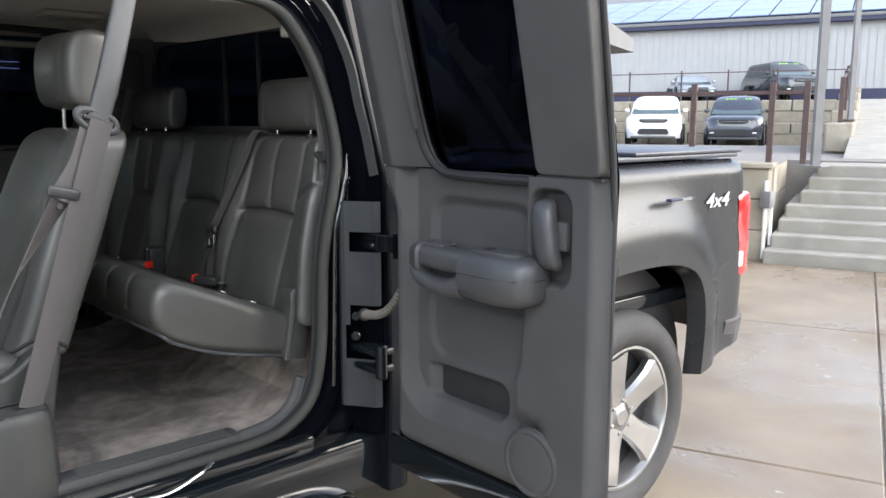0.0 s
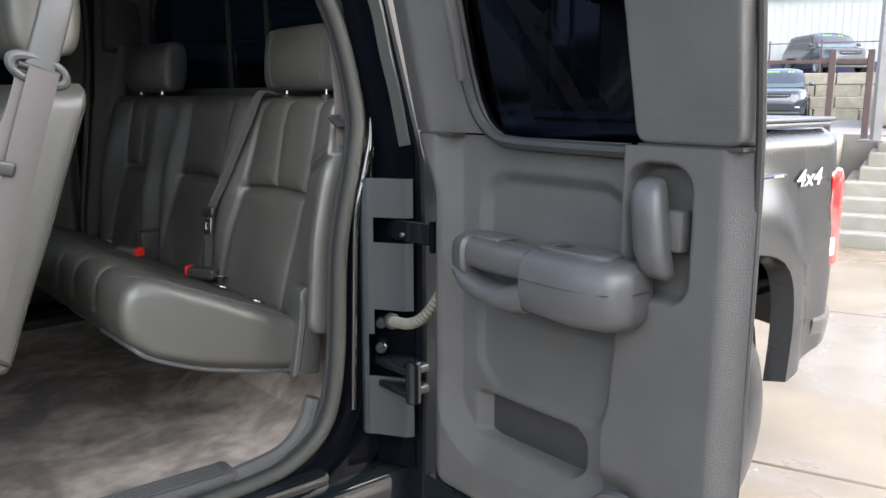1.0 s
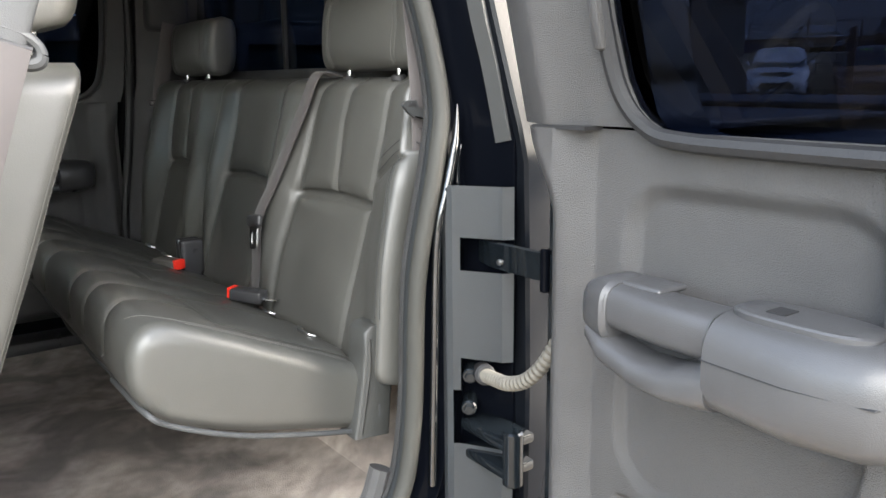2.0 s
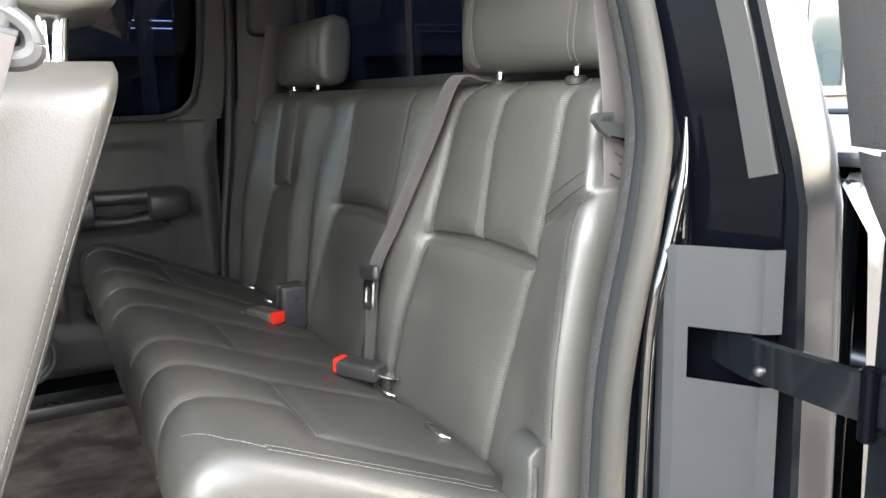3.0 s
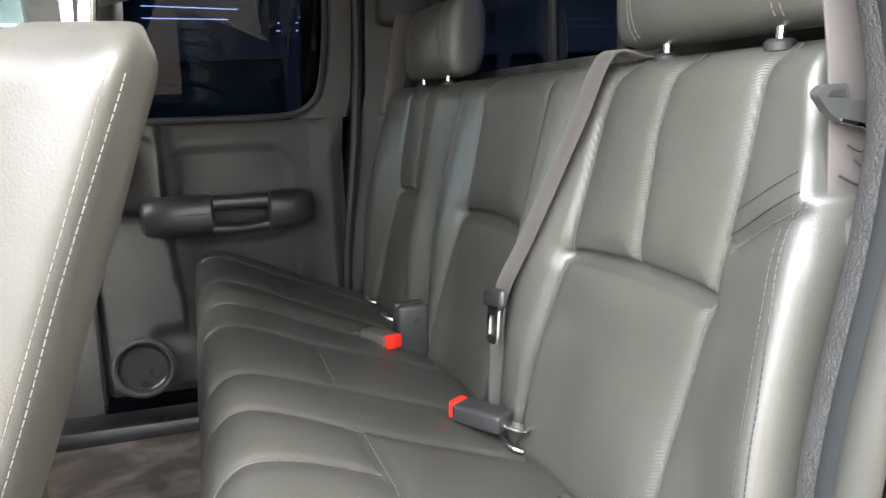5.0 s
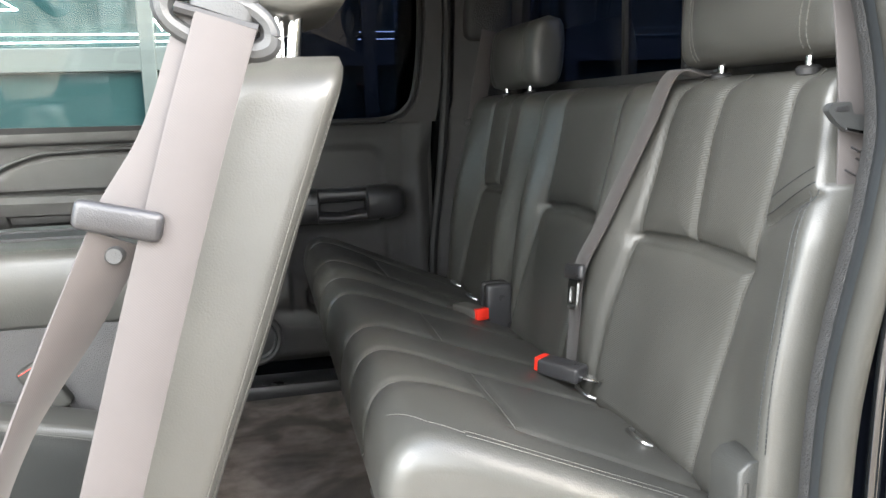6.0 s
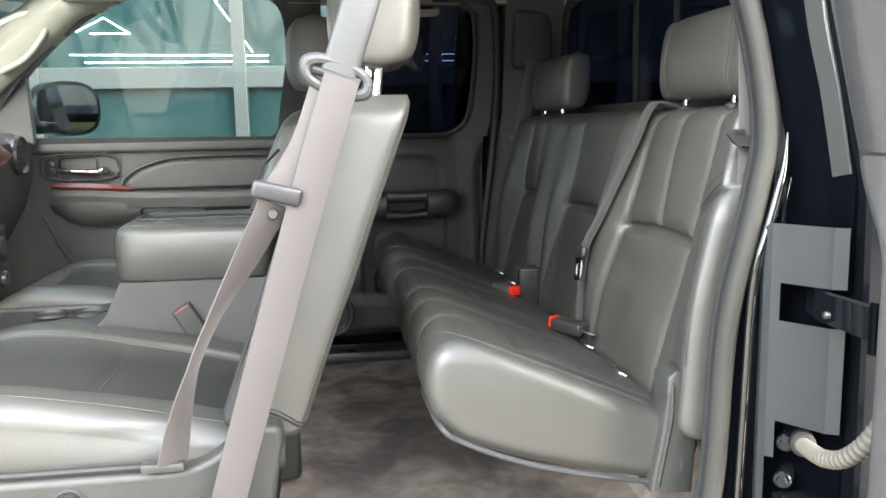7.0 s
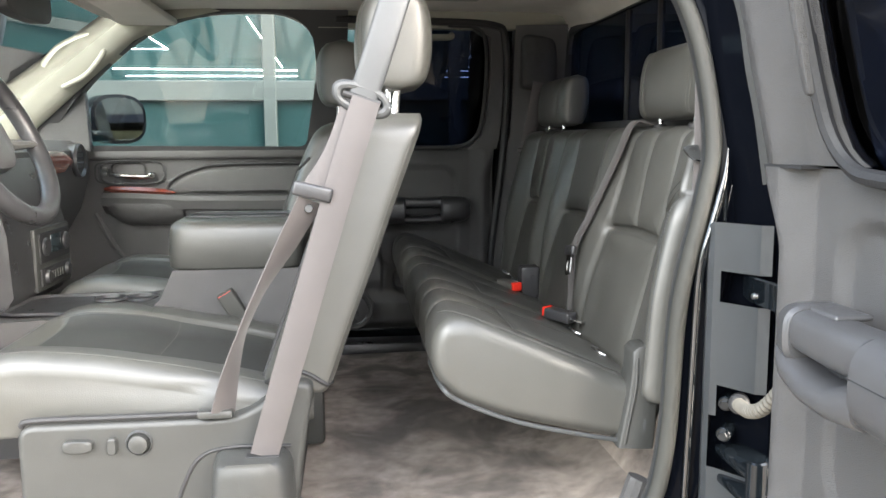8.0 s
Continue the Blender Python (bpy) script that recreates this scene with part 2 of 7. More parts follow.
def part(name, bm, material, parent=None, label="", smooth=True, kind="", angle=35):
    """Links a bmesh as one mesh object under a thing or a part; its places are world places."""
    me = bpy.data.meshes.new(name)
    bmesh.ops.recalc_face_normals(bm, faces=bm.faces)
    if smooth:
        lim = radians(angle)
        for f in bm.faces:
            f.smooth = True
        for e in bm.edges:
            e.smooth = len(e.link_faces) == 2 and e.calc_face_angle(0) < lim
    bm.to_mesh(me)
    bm.free()
    me.materials.append(material)
    ob = new(name, me)
    if parent:
        ob.parent = parent
        if parent.type == "EMPTY":
            ob.matrix_parent_inverse = parent.matrix_basis.inverted()
    return tagged(ob, label, kind=kind)


def clear(ob):
    """Lets daylight through a pane."""
    ob.visible_shadow = False
    return ob


def solid(name, bm, material, label, category, group="", kind="", smooth=True, angle=35):
    """A thing of one mesh."""
    return tagged(part(name, bm, material, None, "", smooth, angle=angle), label, category, group, kind)


def add(bm, other, m=None):
    """Joins another bmesh into bm."""
    me = bpy.data.meshes.new("t")
    other.to_mesh(me)
    other.free()
    if m is not None:
        me.transform(m)
    bm.from_mesh(me)
    bpy.data.meshes.remove(me)
    return bm


def box(lo, hi, r=0.0, seg=2):
    bm = bmesh.new()
    lo, hi = Vector(lo), Vector(hi)
    bmesh.ops.create_cube(bm, size=1)
    size, mid = hi - lo, (hi + lo) / 2
    for v in bm.verts:
        v.co = Vector((v.co.x * size.x, v.co.y * size.y, v.co.z * size.z)) + mid
    if r > 0:
        bmesh.ops.bevel(bm, geom=bm.edges[:], offset=min(r, min(abs(s) for s in size) * 0.49), segments=seg, profile=0.5, affect="EDGES")
    return bm


def loft(loops, caps=True, closed=True):
    """A skin over loops of equal length."""
    bm = bmesh.new()
    rows = [[bm.verts.new(p) for p in loop] for loop in loops]
    n = len(loops[0])
    for a, b in zip(rows, rows[1:]):
        for i in range(n if closed else n - 1):
            j = (i + 1) % n
            bm.faces.new((a[i], a[j], b[j], b[i]))
    if caps and closed:
        bm.faces.new(list(reversed(rows[0])))
        bm.faces.new(rows[-1])
    return bm


def smooth_path(pts, k=6):
    """A Catmull-Rom line through the points."""
    pts = [Vector(p) for p in pts]
    ext = [2 * pts[0] - pts[1]] + pts + [2 * pts[-1] - pts[-2]]
    out = []
    for a, b, c, d in zip(ext, ext[1:], ext[2:], ext[3:]):
        for i in range(k):
            t = i / k
            out.append(0.5 * (2 * b + (c - a) * t + (2 * a - 5 * b + 4 * c - d) * t * t + (3 * b - a - 3 * c + d) * t ** 3))
    out.append(pts[-1])
    return out


def tube(pts, r, n=10, flat=1.0, up=(0, 0, 1)):
    """A round bar along points; r is a number or a list."""
    pts = [Vector(p) for p in pts]
    loops = []
    side = None
    for i, p in enumerate(pts):
        d = (pts[min(i + 1, len(pts) - 1)] - pts[max(i - 1, 0)]).normalized()
        if side is None:
            ref = Vector(up) if abs(d.dot(Vector(up))) < 0.95 else Vector((1, 0, 0))
            side = d.cross(ref).normalized()
        side = (side - d * side.dot(d)).normalized()
        top = side.cross(d)
        rad = r[i] if isinstance(r, (list, tuple)) else r
        loops.append([p + rad * (math.cos(a) * side + flat * math.sin(a) * top) for a in (2 * math.pi * j / n for j in range(n))])
    return loft(loops)


def ribbon(pts, widths, width, thick=0.0016):
    """A strap: a line of points with the direction of its width at each."""
    loops = []
    pts = [Vector(p) for p in pts]
    for i, (p, w) in enumerate(zip(pts, widths)):
        d = (pts[min(i + 1, len(pts) - 1)] - pts[max(i - 1, 0)]).normalized()
        w = Vector(w)
        w = (w - d * w.dot(d)).normalized()
        nrm = d.cross(w).normalized()
        h = width / 2
        loops.append([p + w * a * h + nrm * b * thick for a, b in ((-1, -0.6), (-0.93, -1), (0.93, -1), (1, -0.6), (1, 0.6), (0.93, 1), (-0.93, 1), (-1, 0.6))])
    return loft(loops)


def inset(outline, d):
    """An outline drawn in by d."""
    n = len(outline)
    area = sum(outline[i][0] * outline[(i + 1) % n][1] - outline[(i + 1) % n][0] * outline[i][1] for i in range(n))
    turn = 1 if area > 0 else -1
    out = []
    for i, p in enumerate(outline):
        a, b = Vector(outline[i - 1]).to_2d(), Vector(outline[(i + 1) % n]).to_2d()
        t = (b - a).normalized()
        out.append((p[0] - turn * t.y * d, p[1] + turn * t.x * d))
    return out


def plate(outline, axis, lo, hi, r=0.0, seg=2):
    """An outline in two coordinates, thickened along the axis from lo to hi, with rounded rims."""
    def at(p, d):
        return {"x": (d, p[0], p[1]), "y": (p[0], d, p[1]), "z": (p[0], p[1], d)}[axis]
    steps = [(lo, 0.0), (hi, 0.0)]
    if r > 0:
        rr = min(r, (hi - lo) * 0.45)
        arc = [(rr * (1 - math.sin(radians(90 * k / seg))), rr * (1 - math.cos(radians(90 * k / seg)))) for k in range(seg + 1)]
        steps = [(lo + dz, di) for dz, di in reversed(arc)][::1]
        steps = [(lo + rr * (1 - math.cos(radians(90 * k / seg))), r * (1 - math.sin(radians(90 * k / seg)))) for k in range(seg + 1)]
        steps += [(hi - rr * (1 - math.cos(radians(90 * k / seg))), r * (1 - math.sin(radians(90 * k / seg)))) for k in range(seg, -1, -1)]
        steps = [(lo, r + 0.001)] + steps + [(hi, r + 0.001)]
    return loft([[at(p, d) for p in (inset(outline, i) if i else outline)] for d, i in steps])


def rounded(pts, r, k=4):
    """An outline with its corners rounded; r is a number or one a corner."""
    out = []
    n = len(pts)
    for i, p in enumerate(pts):
        p = Vector(p)
        a, b = Vector(pts[i - 1]) - p, Vector(pts[(i + 1) % n]) - p
        rr = min(r[i] if isinstance(r, (list, tuple)) else r, a.length * 0.48, b.length * 0.48)
        s, e = p + a.normalized() * rr, p + b.normalized() * rr
        for j in range(k + 1):
            t = j / k
            out.append(tuple((1 - t) ** 2 * s + 2 * t * (1 - t) * p + t * t * e))
    return out


def ringplate(outer, inner, axis, lo, hi):
    """A frame between two outlines of equal count, thickened along the axis."""
    def at(p, d):
        return {"x": (d, p[0], p[1]), "y": (p[0], d, p[1]), "z": (p[0], p[1], d)}[axis]
    loops = [[at(p, lo) for p in outer], [at(p, hi) for p in outer], [at(p, hi) for p in inner], [at(p, lo) for p in inner]]
    loops.append(loops[0])
    bm = loft(loops, caps=False)
    bmesh.ops.remove_doubles(bm, verts=bm.verts[:], dist=1e-5)
    return bm


def resample(pts, n):
    """n points evenly along a closed outline, from its first point."""
    pts = [Vector(p) for p in pts] + [Vector(pts[0])]
    seg = [(b - a).length for a, b in zip(pts, pts[1:])]
    total, out, i, done = sum(seg), [], 0, 0.0
    for k in range(n):
        want = total * k / n
        while done + seg[i] < want:
            done += seg[i]
            i += 1
        out.append(tuple(pts[i].lerp(pts[i + 1], (want - done) / max(seg[i], 1e-9))))
    return out


def lathe(profile, centre, axis="y", n=40, caps=True):
    """A profile of (radius, depth) turned about an axis."""
    loops = []
    for r, d in profile:
        ring = []
        for j in range(n):
            a = 2 * math.pi * j / n
            c, s = r * math.cos(a), r * math.sin(a)
            v = {"x": (d, c, s), "y": (c, d, s), "z": (c, s, d)}[axis]
            ring.append(Vector(centre) + Vector(v))
        loops.append(ring)
    return loft(loops, caps=caps)


def superloop(cx, cy, a, b, e, n):
    """A rounded rectangle as n points."""
    out = []
    for j in range(n):
        t = 2 * math.pi * j / n
        c, s = math.cos(t), math.sin(t)
        out.append((cx + a * math.copysign(abs(c) ** (2 / e), c), cy + b * math.copysign(abs(s) ** (2 / e), s)))
    return out


def segment_distance(px, py, line):
    """Distance of arrays of points to a polyline."""
    best = np.full(px.shape, 9.0)
    for (ax, ay), (bx, by) in zip(line, line[1:]):
        dx, dy = bx - ax, by - ay
        t = np.clip(((px - ax) * dx + (py - ay) * dy) / (dx * dx + dy * dy + 1e-12), 0, 1)
        best = np.minimum(best, np.hypot(px - ax - t * dx, py - ay - t * dy))
    return best


def groove(bm, seams, ij, depth, width, facing, least=0.3):
    """Presses seams into the side of a mesh that faces a direction."""
    bmesh.ops.recalc_face_normals(bm, faces=bm.faces[:])
    bm.normal_update()
    vs = [v for v in bm.verts if v.normal.dot(Vector(facing)) > least]
    px, py = np.array([v.co[ij[0]] for v in vs]), np.array([v.co[ij[1]] for v in vs])
    dist = np.full(px.shape, 9.0)
    for s in seams:
        dist = np.minimum(dist, segment_distance(px, py, s))
    fall = -depth * np.exp(-((dist / width) ** 2)) - 0.8 * depth * np.exp(-((dist / (4.5 * width)) ** 2))
    for v, d, nn in zip(vs, fall, [v.normal.copy() for v in vs]):
        v.co += nn * float(d)


def stitches(bm, lines, ij, facing, height, pitch=0.0058, length=0.0045, w=0.0007, offsets=(0.0,)):
    """Stitches laid on a mesh along lines in two coordinates, seen from a direction."""
    from mathutils.bvhtree import BVHTree
    bmesh.ops.recalc_face_normals(bm, faces=bm.faces[:])
    tree = BVHTree.FromBMesh(bm)
    f = Vector(facing)
    k = [i for i in range(3) if i not in ij][0]
    out = bmesh.new()
    for line in lines:
        for off in offsets:
            pts = [Vector((*p, 0)) for p in line]
            for a, b in zip(pts, pts[1:]):
                d = b - a
                nrm = Vector((-d.y, d.x, 0)).normalized() * off
                count = max(1, int(d.length / pitch))
                for c in range(count):
                    ends = []
                    for t in (c / count, (c + length / pitch) / count):
                        p = a + d * t + nrm
                        q = [0, 0, 0]
                        q[ij[0]], q[ij[1]], q[k] = p.x, p.y, height
                        hit, no, _, _ = tree.ray_cast(Vector(q), -f)
                        if hit:
                            ends.append((hit + no * 0.0004, no))
                    if len(ends) == 2 and (ends[0][0] - ends[1][0]).length < 3 * pitch:
                        (p, no), (q, _) = ends
                        s = (q - p).cross(no).normalized() * w
                        vs = [out.verts.new(x) for x in (p - s, q - s, q + s, p + s, p + no * w, q + no * w)]
                        for idx in ((0, 1, 5, 4), (4, 5, 2, 3), (0, 4, 3), (1, 2, 5)):
                            out.faces.new([vs[i] for i in idx])
    return out


def cyl(a, b, r, n=16, bevel=0.0):
    a, b = Vector(a), Vector(b)
    if bevel:
        d = (b - a).normalized()
        return tube([a, a + d * 1e-5, a + d * bevel, b - d * bevel, b - d * 1e-5, b], [r * 0.2, r - bevel, r, r, r - bevel, r * 0.2], n)
    return tube([a, b], r, n)

# ---------------------------------------------------------------- ground and setting
# The lot's own axes: u along the retaining wall, v away from it.
SITE = Vector((7.314, 1.564, 0))
SU, SV = Vector((0.358, -0.934, 0)), Vector((0.934, 0.358, 0))
LOT = 1.06  # lot units to metres
SITE_M = Matrix(((SU.x * LOT, SV.x * LOT, 0, SITE.x), (SU.y * LOT, SV.y * LOT, 0, SITE.y), (0, 0, 1, 0), (0, 0, 0, 1)))


def sbox(lo, hi, r=0.0, seg=2):
    """A box in the lot's axes."""
    bm = box(lo, hi, r, seg)
    bmesh.ops.transform(bm, matrix=SITE_M, verts=bm.verts[:])
    return bm


gb = bmesh.new()
bmesh.ops.create_grid(gb, x_segments=8, y_segments=8, size=600)
for v in gb.verts:
    v.co.z = -0.02
ground = solid("ground", gb, M_CONC, "stained wet concrete lot reaching the horizon", "ground", kind="structure")
pavement = tagged(new("pavement"), "tan concrete paving slabs with water stains and open joints", "pavement", kind="structure")
for iu in range(-3, 4):
    for iv in range(-4, 1):
        u0, v0 = iu * 3.6 + 1.0, (iv - 1) * 2.55 - 0.35 + 2.55
        part("slab", sbox((u0 + 0.006, v0 - 2.55 + 0.006, -0.06), (u0 + 3.594, v0 - 0.006, 0.0), 0.006, 1), M_CONC, pavement, smooth=False)

# ---------------------------------------------------------------- the pickup truck
truck = thing("pickup_truck", (0.2, -0.1, 0), "black extended-cab pickup truck with rear door open", "truck")


def ease(a, b, t):
    """0 before a, 1 past b, straight between with soft ends."""
    t = max(0.0, min(1.0, (t - a) / (b - a)))
    return t * t * (3 - 2 * t)


def near_y(z):
    return -0.87 + 0.24 * max(0.0, z - 1.35)


def far_y(z):
    return 0.72 - 0.24 * max(0.0, z - 1.35)


# line of the near doorway, from the windscreen's foot over the roof and round to the sill
RIM = [(-1.72, 1.33), (-1.5, 1.55), (-1.25, 1.73), (-1.0, 1.785), (-0.6, 1.80), (-0.25, 1.80), (-0.10, 1.775), (-0.032, 1.70), (0.012, 1.577), (0.024, 1.42),
       (0.004, 1.318), (-0.033, 1.142), (-0.046, 0.916), (-0.075, 0.785), (-0.15, 0.715), (-0.268, 0.688), (-0.6, 0.68), (-1.1, 0.68), (-1.8, 0.68)]
rim = smooth_path([(x, near_y(z), z) for x, z in RIM], 6)


def rim_sweep(section):
    """Sweeps a section of (outward, depth towards the outside) along the doorway."""
    loops = []
    for i, p in enumerate(rim):
        d = rim[min(i + 1, len(rim) - 1)] - rim[max(i - 1, 0)]
        d.y = 0
        d.normalize()
        outw = Vector((-d.z, 0, d.x))
        loops.append([p + outw * a + Vector((0, -b, 0)) for a, b in section])
    return loops


part("door_seal", loft(rim_sweep([(-0.011 + 0.0135 * math.cos(a), 0.030 + 0.015 * math.sin(a)) for a in (2 * math.pi * j / 12 for j in range(12))])), M_BULB, truck, "pale rubber weatherstrip round the doorway")
part("seal_lip", loft(rim_sweep([(-0.006, -0.006), (-0.015, 0.000), (-0.021, 0.012), (-0.022, 0.022), (-0.016, 0.027), (-0.004, 0.012), (-0.004, -0.006)])), M_LIP, truck, "dark rubber lip of the weatherstrip")
jamb = [(-0.010, -0.02), (-0.008, 0.024), (-0.002, 0.029), (0.008, 0.030), (0.028, 0.031), (0.031, 0.033), (0.052, 0.034), (0.057, 0.036), (0.061, 0.033), (0.10, 0.030), (0.15, 0.030), (0.15, 0.0), (0.10, -0.02)]
part("door_jamb", loft(rim_sweep(jamb)), M_MUTED_BLACK, truck, "black painted door jamb with stepped flanges, reflections muted", angle=50)


def rim_line(a, b, r, lo):
    """A rolled edge that follows the rear side of the doorway down to a height."""
    pts = []
    for i, p in enumerate(rim):
        if p.x > -0.3 and p.z > lo:
            d = rim[i + 1] - rim[i - 1]
            d.y = 0
            d.normalize()
            pts.append(p + Vector((-d.z, 0, d.x)) * a + Vector((0, -b, 0)))
    return tube(pts, r, 10)


part("rolled_edge", rim_line(0.057, 0.037, 0.0026, 1.29), M_EDGE, truck, "glossy black rolled edge of the jamb")
part("jamb_crease", rim_line(0.030, 0.0315, 0.0012, 1.29), M_EDGE, truck)
part("inner_garnish", loft(rim_sweep([(0.006, -0.034), (-0.003, -0.030), (-0.010, -0.021), (-0.0135, -0.009), (-0.0135, -0.001), (-0.007, 0.002), (0.012, -0.012), (0.016, -0.034)])), M_GARN, truck, "dark grained trim strip inside the seal")

# outer rear quarter of the cab
loops = []
for z in (0.50, 0.62, 0.80, 1.0, 1.2, 1.32, 1.37, 1.45, 1.6, 1.72, 1.80):
    yo = near_y(z) - 0.128 - 0.012 * math.sin(max(0, min(1, (z - 0.5) / 0.9)) * math.pi)
    x0 = 0.082 if z < 1.35 else 0.076 - 0.10 * (z - 1.37)
    xs = (0.135 if z < 1.3 else 0.135 - 0.10 * (z - 1.3)) - 0.010
    loops.append([(x0, yo + 0.03, z), (x0 + 0.003, yo + 0.006, z), (x0 + 0.008, yo + 0.001, z)] + [(xs + 0.055 * math.sin(a), yo + 0.075 * (1 - math.cos(a)), z) for a in (radians(90 * k / 9) for k in range(10))] + [(xs + 0.055, yo + 0.16, z), (x0 + 0.01, yo + 0.16, z)])
part("cab_quarter", loft(loops), M_SKIN, truck, "glossy black cab rear quarter panel")
part("jamb_face", loft([[(0.040 - 0.10 * max(0.0, z - 1.35), near_y(z) - 0.028, z), (0.078 - 0.10 * max(0.0, z - 1.37), near_y(z) - 0.112, z), (0.084 - 0.10 * max(0.0, z - 1.37), near_y(z) - 0.112, z), (0.070, near_y(z) - 0.010, z)] for z in (0.66, 0.9, 1.2, 1.35, 1.5, 1.65, 1.80)]), M_MUTED_BLACK, truck, "black jamb face behind the hinges, reflections muted", angle=40)
dm = smooth_path([(0.0735, -0.964, 1.35), (0.065, -0.943, 1.455), (0.055, -0.927, 1.53), (0.042, -0.905, 1.64), (-0.003, -0.876, 1.76), (-0.086, -0.86, 1.84)], 6)
part("drip_moulding", ribbon(dm, [(0.30, -0.95, 0)] * len(dm), 0.028, 0.005), M_DRIP, truck, "grey rubber drip moulding on the jamb", angle=50)
part("rocker", box((-2.1, -0.955, 0.50), (0.19, -0.84, 0.655), 0.02), M_PAINT, truck, "black rocker panel")
part("sill_step", box((-2.1, -0.93, 0.64), (-0.10, -0.80, 0.69), 0.012), M_PAINT, truck)
# roof, rear wall, floor, front
roof_loops = []
for x in (-1.25, -1.0, -0.5, 0.0, 0.15, 0.20):
    zt = 1.875 - 0.03 * abs(x + 0.4) - (0.06 if x > 0.16 else 0)
    zi = 1.835
    roof_loops.append([(x, -0.79, 1.80), (x, -0.70, zt - 0.01), (x, -0.1, zt + 0.015), (x, 0.50, zt + 0.005), (x, 0.62, 1.868)])
roof_bm = loft([[*l, *[(p[0], p[1], p[2] - 0.02) for p in reversed(l)]] for l in roof_loops])
part("roof", roof_bm, M_PAINT, truck, "black roof skin")
hl = []
for x in (-1.28, -1.22, -1.0, -0.6, -0.1, 0.08, 0.14, 0.164):
    dip = 0.05 if x in (0.164, -1.28) else (0.012 if x in (0.14, -1.22) else 0.0)
    sec = []
    for y in np.linspace(-0.775, 0.60, 15):
        e = abs((y + 0.0875) / 0.6875)
        sec.append((x, float(y), 1.822 - dip + (0.022 * ease(0.25, 0.58, y) if y > 0 else -0.05 * e ** 6)))
    hl.append([*sec, *[(p[0], p[1], p[2] + 0.012) for p in reversed(sec)]])
part("headliner", loft(hl), M_HEAD, truck, "pale cloth headliner", angle=60)
part("dome_lamp", box((-0.40, 0.03, 1.800), (-0.22, 0.13, 1.822), 0.008), M_CREAM, truck, "cream dome lamp housing")
part("grab_handle", tube(smooth_path([(-0.42, 0.575, 1.765), (-0.40, 0.555, 1.755), (-0.26, 0.555, 1.755), (-0.24, 0.575, 1.765)], 5), 0.011, 8), M_CREAM, truck, "cream roof grab handle")
part("coat_hook", box((-0.06, -0.765, 1.70), (-0.035, -0.74, 1.755), 0.008), M_CREAM, truck)
part("carpet", loft([[(x, -0.84, z), (x, -0.78, z - 0.012), (x, -0.4, z - 0.02), (x, -0.1, z - 0.006), (x, 0.3, z - 0.02), (x, 0.66, z - 0.012), (x, 0.70, z), (x, 0.70, z - 0.06), (x, -0.84, z - 0.06)] for x, z in
      [(-1.75, 0.80), (-1.55, 0.66), (-1.2, 0.672), (-0.8, 0.69), (-0.4, 0.695), (-0.12, 0.70), (-0.02, 0.735), (0.06, 0.86), (0.10, 1.0)]]), M_CARPET, truck, "taupe carpet with brushed and soiled patches")
part("floor_pan", box((-1.8, -0.84, 0.48), (0.19, 0.74, 0.62), 0.01), M_PAINT, truck)
# rear wall with window
wo = rounded([(-0.86, 0.62), (0.70, 0.62), (0.66, 1.40), (0.60, 1.80), (-0.77, 1.80), (-0.83, 1.40)], 0.02)
wi = rounded([(-0.70, 1.47), (0.10, 1.47), (0.635, 1.47), (0.59, 1.775), (-0.1, 1.77), (-0.665, 1.755)], [0.05, 0.01, 0.05, 0.05, 0.01, 0.05])
wo2, wi2 = resample(wo, 72), resample(wi, 72)


def align(outer, inner):
    """Turns inner so that its points lie nearest to outer's."""
    c = (sum(p[0] for p in inner) / len(inner), sum(p[1] for p in inner) / len(inner))
    out = []
    n = len(inner)
    for p in outer:
        ang = math.atan2(p[1] - c[1], p[0] - c[0])
        # where the ray from the centre leaves the inner outline
        best = None
        for i in range(n):
            a, b = inner[i], inner[(i + 1) % n]
            d = (math.cos(ang), math.sin(ang))
            ex, ey = b[0] - a[0], b[1] - a[1]
            det = d[0] * -ey + d[1] * ex
            if abs(det) < 1e-12:
                continue
            ax, ay = a[0] - c[0], a[1] - c[1]
            t = (ax * -ey + ay * ex) / det
            s = (d[0] * ay - d[1] * ax) / det
            if t > 0 and -1e-6 <= s <= 1 + 1e-6 and (best is None or t > best):
                best = t
        out.append((c[0] + best * math.cos(ang), c[1] + best * math.sin(ang)))
    return out


part("rear_wall", ringplate(resample(wo, 120), align(resample(wo, 120), wi), "x", 0.165, 0.195), M_TRIM, truck, "dark rear cab wall", angle=50)
part("rear_window", plate([(p[0], p[1]) for p in rounded([(-0.72, 1.455), (0.65, 1.455), (0.60, 1.785), (-0.68, 1.775)], 0.05)], "x", 0.176, 0.180), M_TINT, truck, "dark tinted rear window")
for yb in (-0.215, 0.02):
    part("window_bar", box((0.168, yb - 0.008, 1.46), (0.186, yb + 0.008, 1.765), 0.003), M_RUBBER, truck)
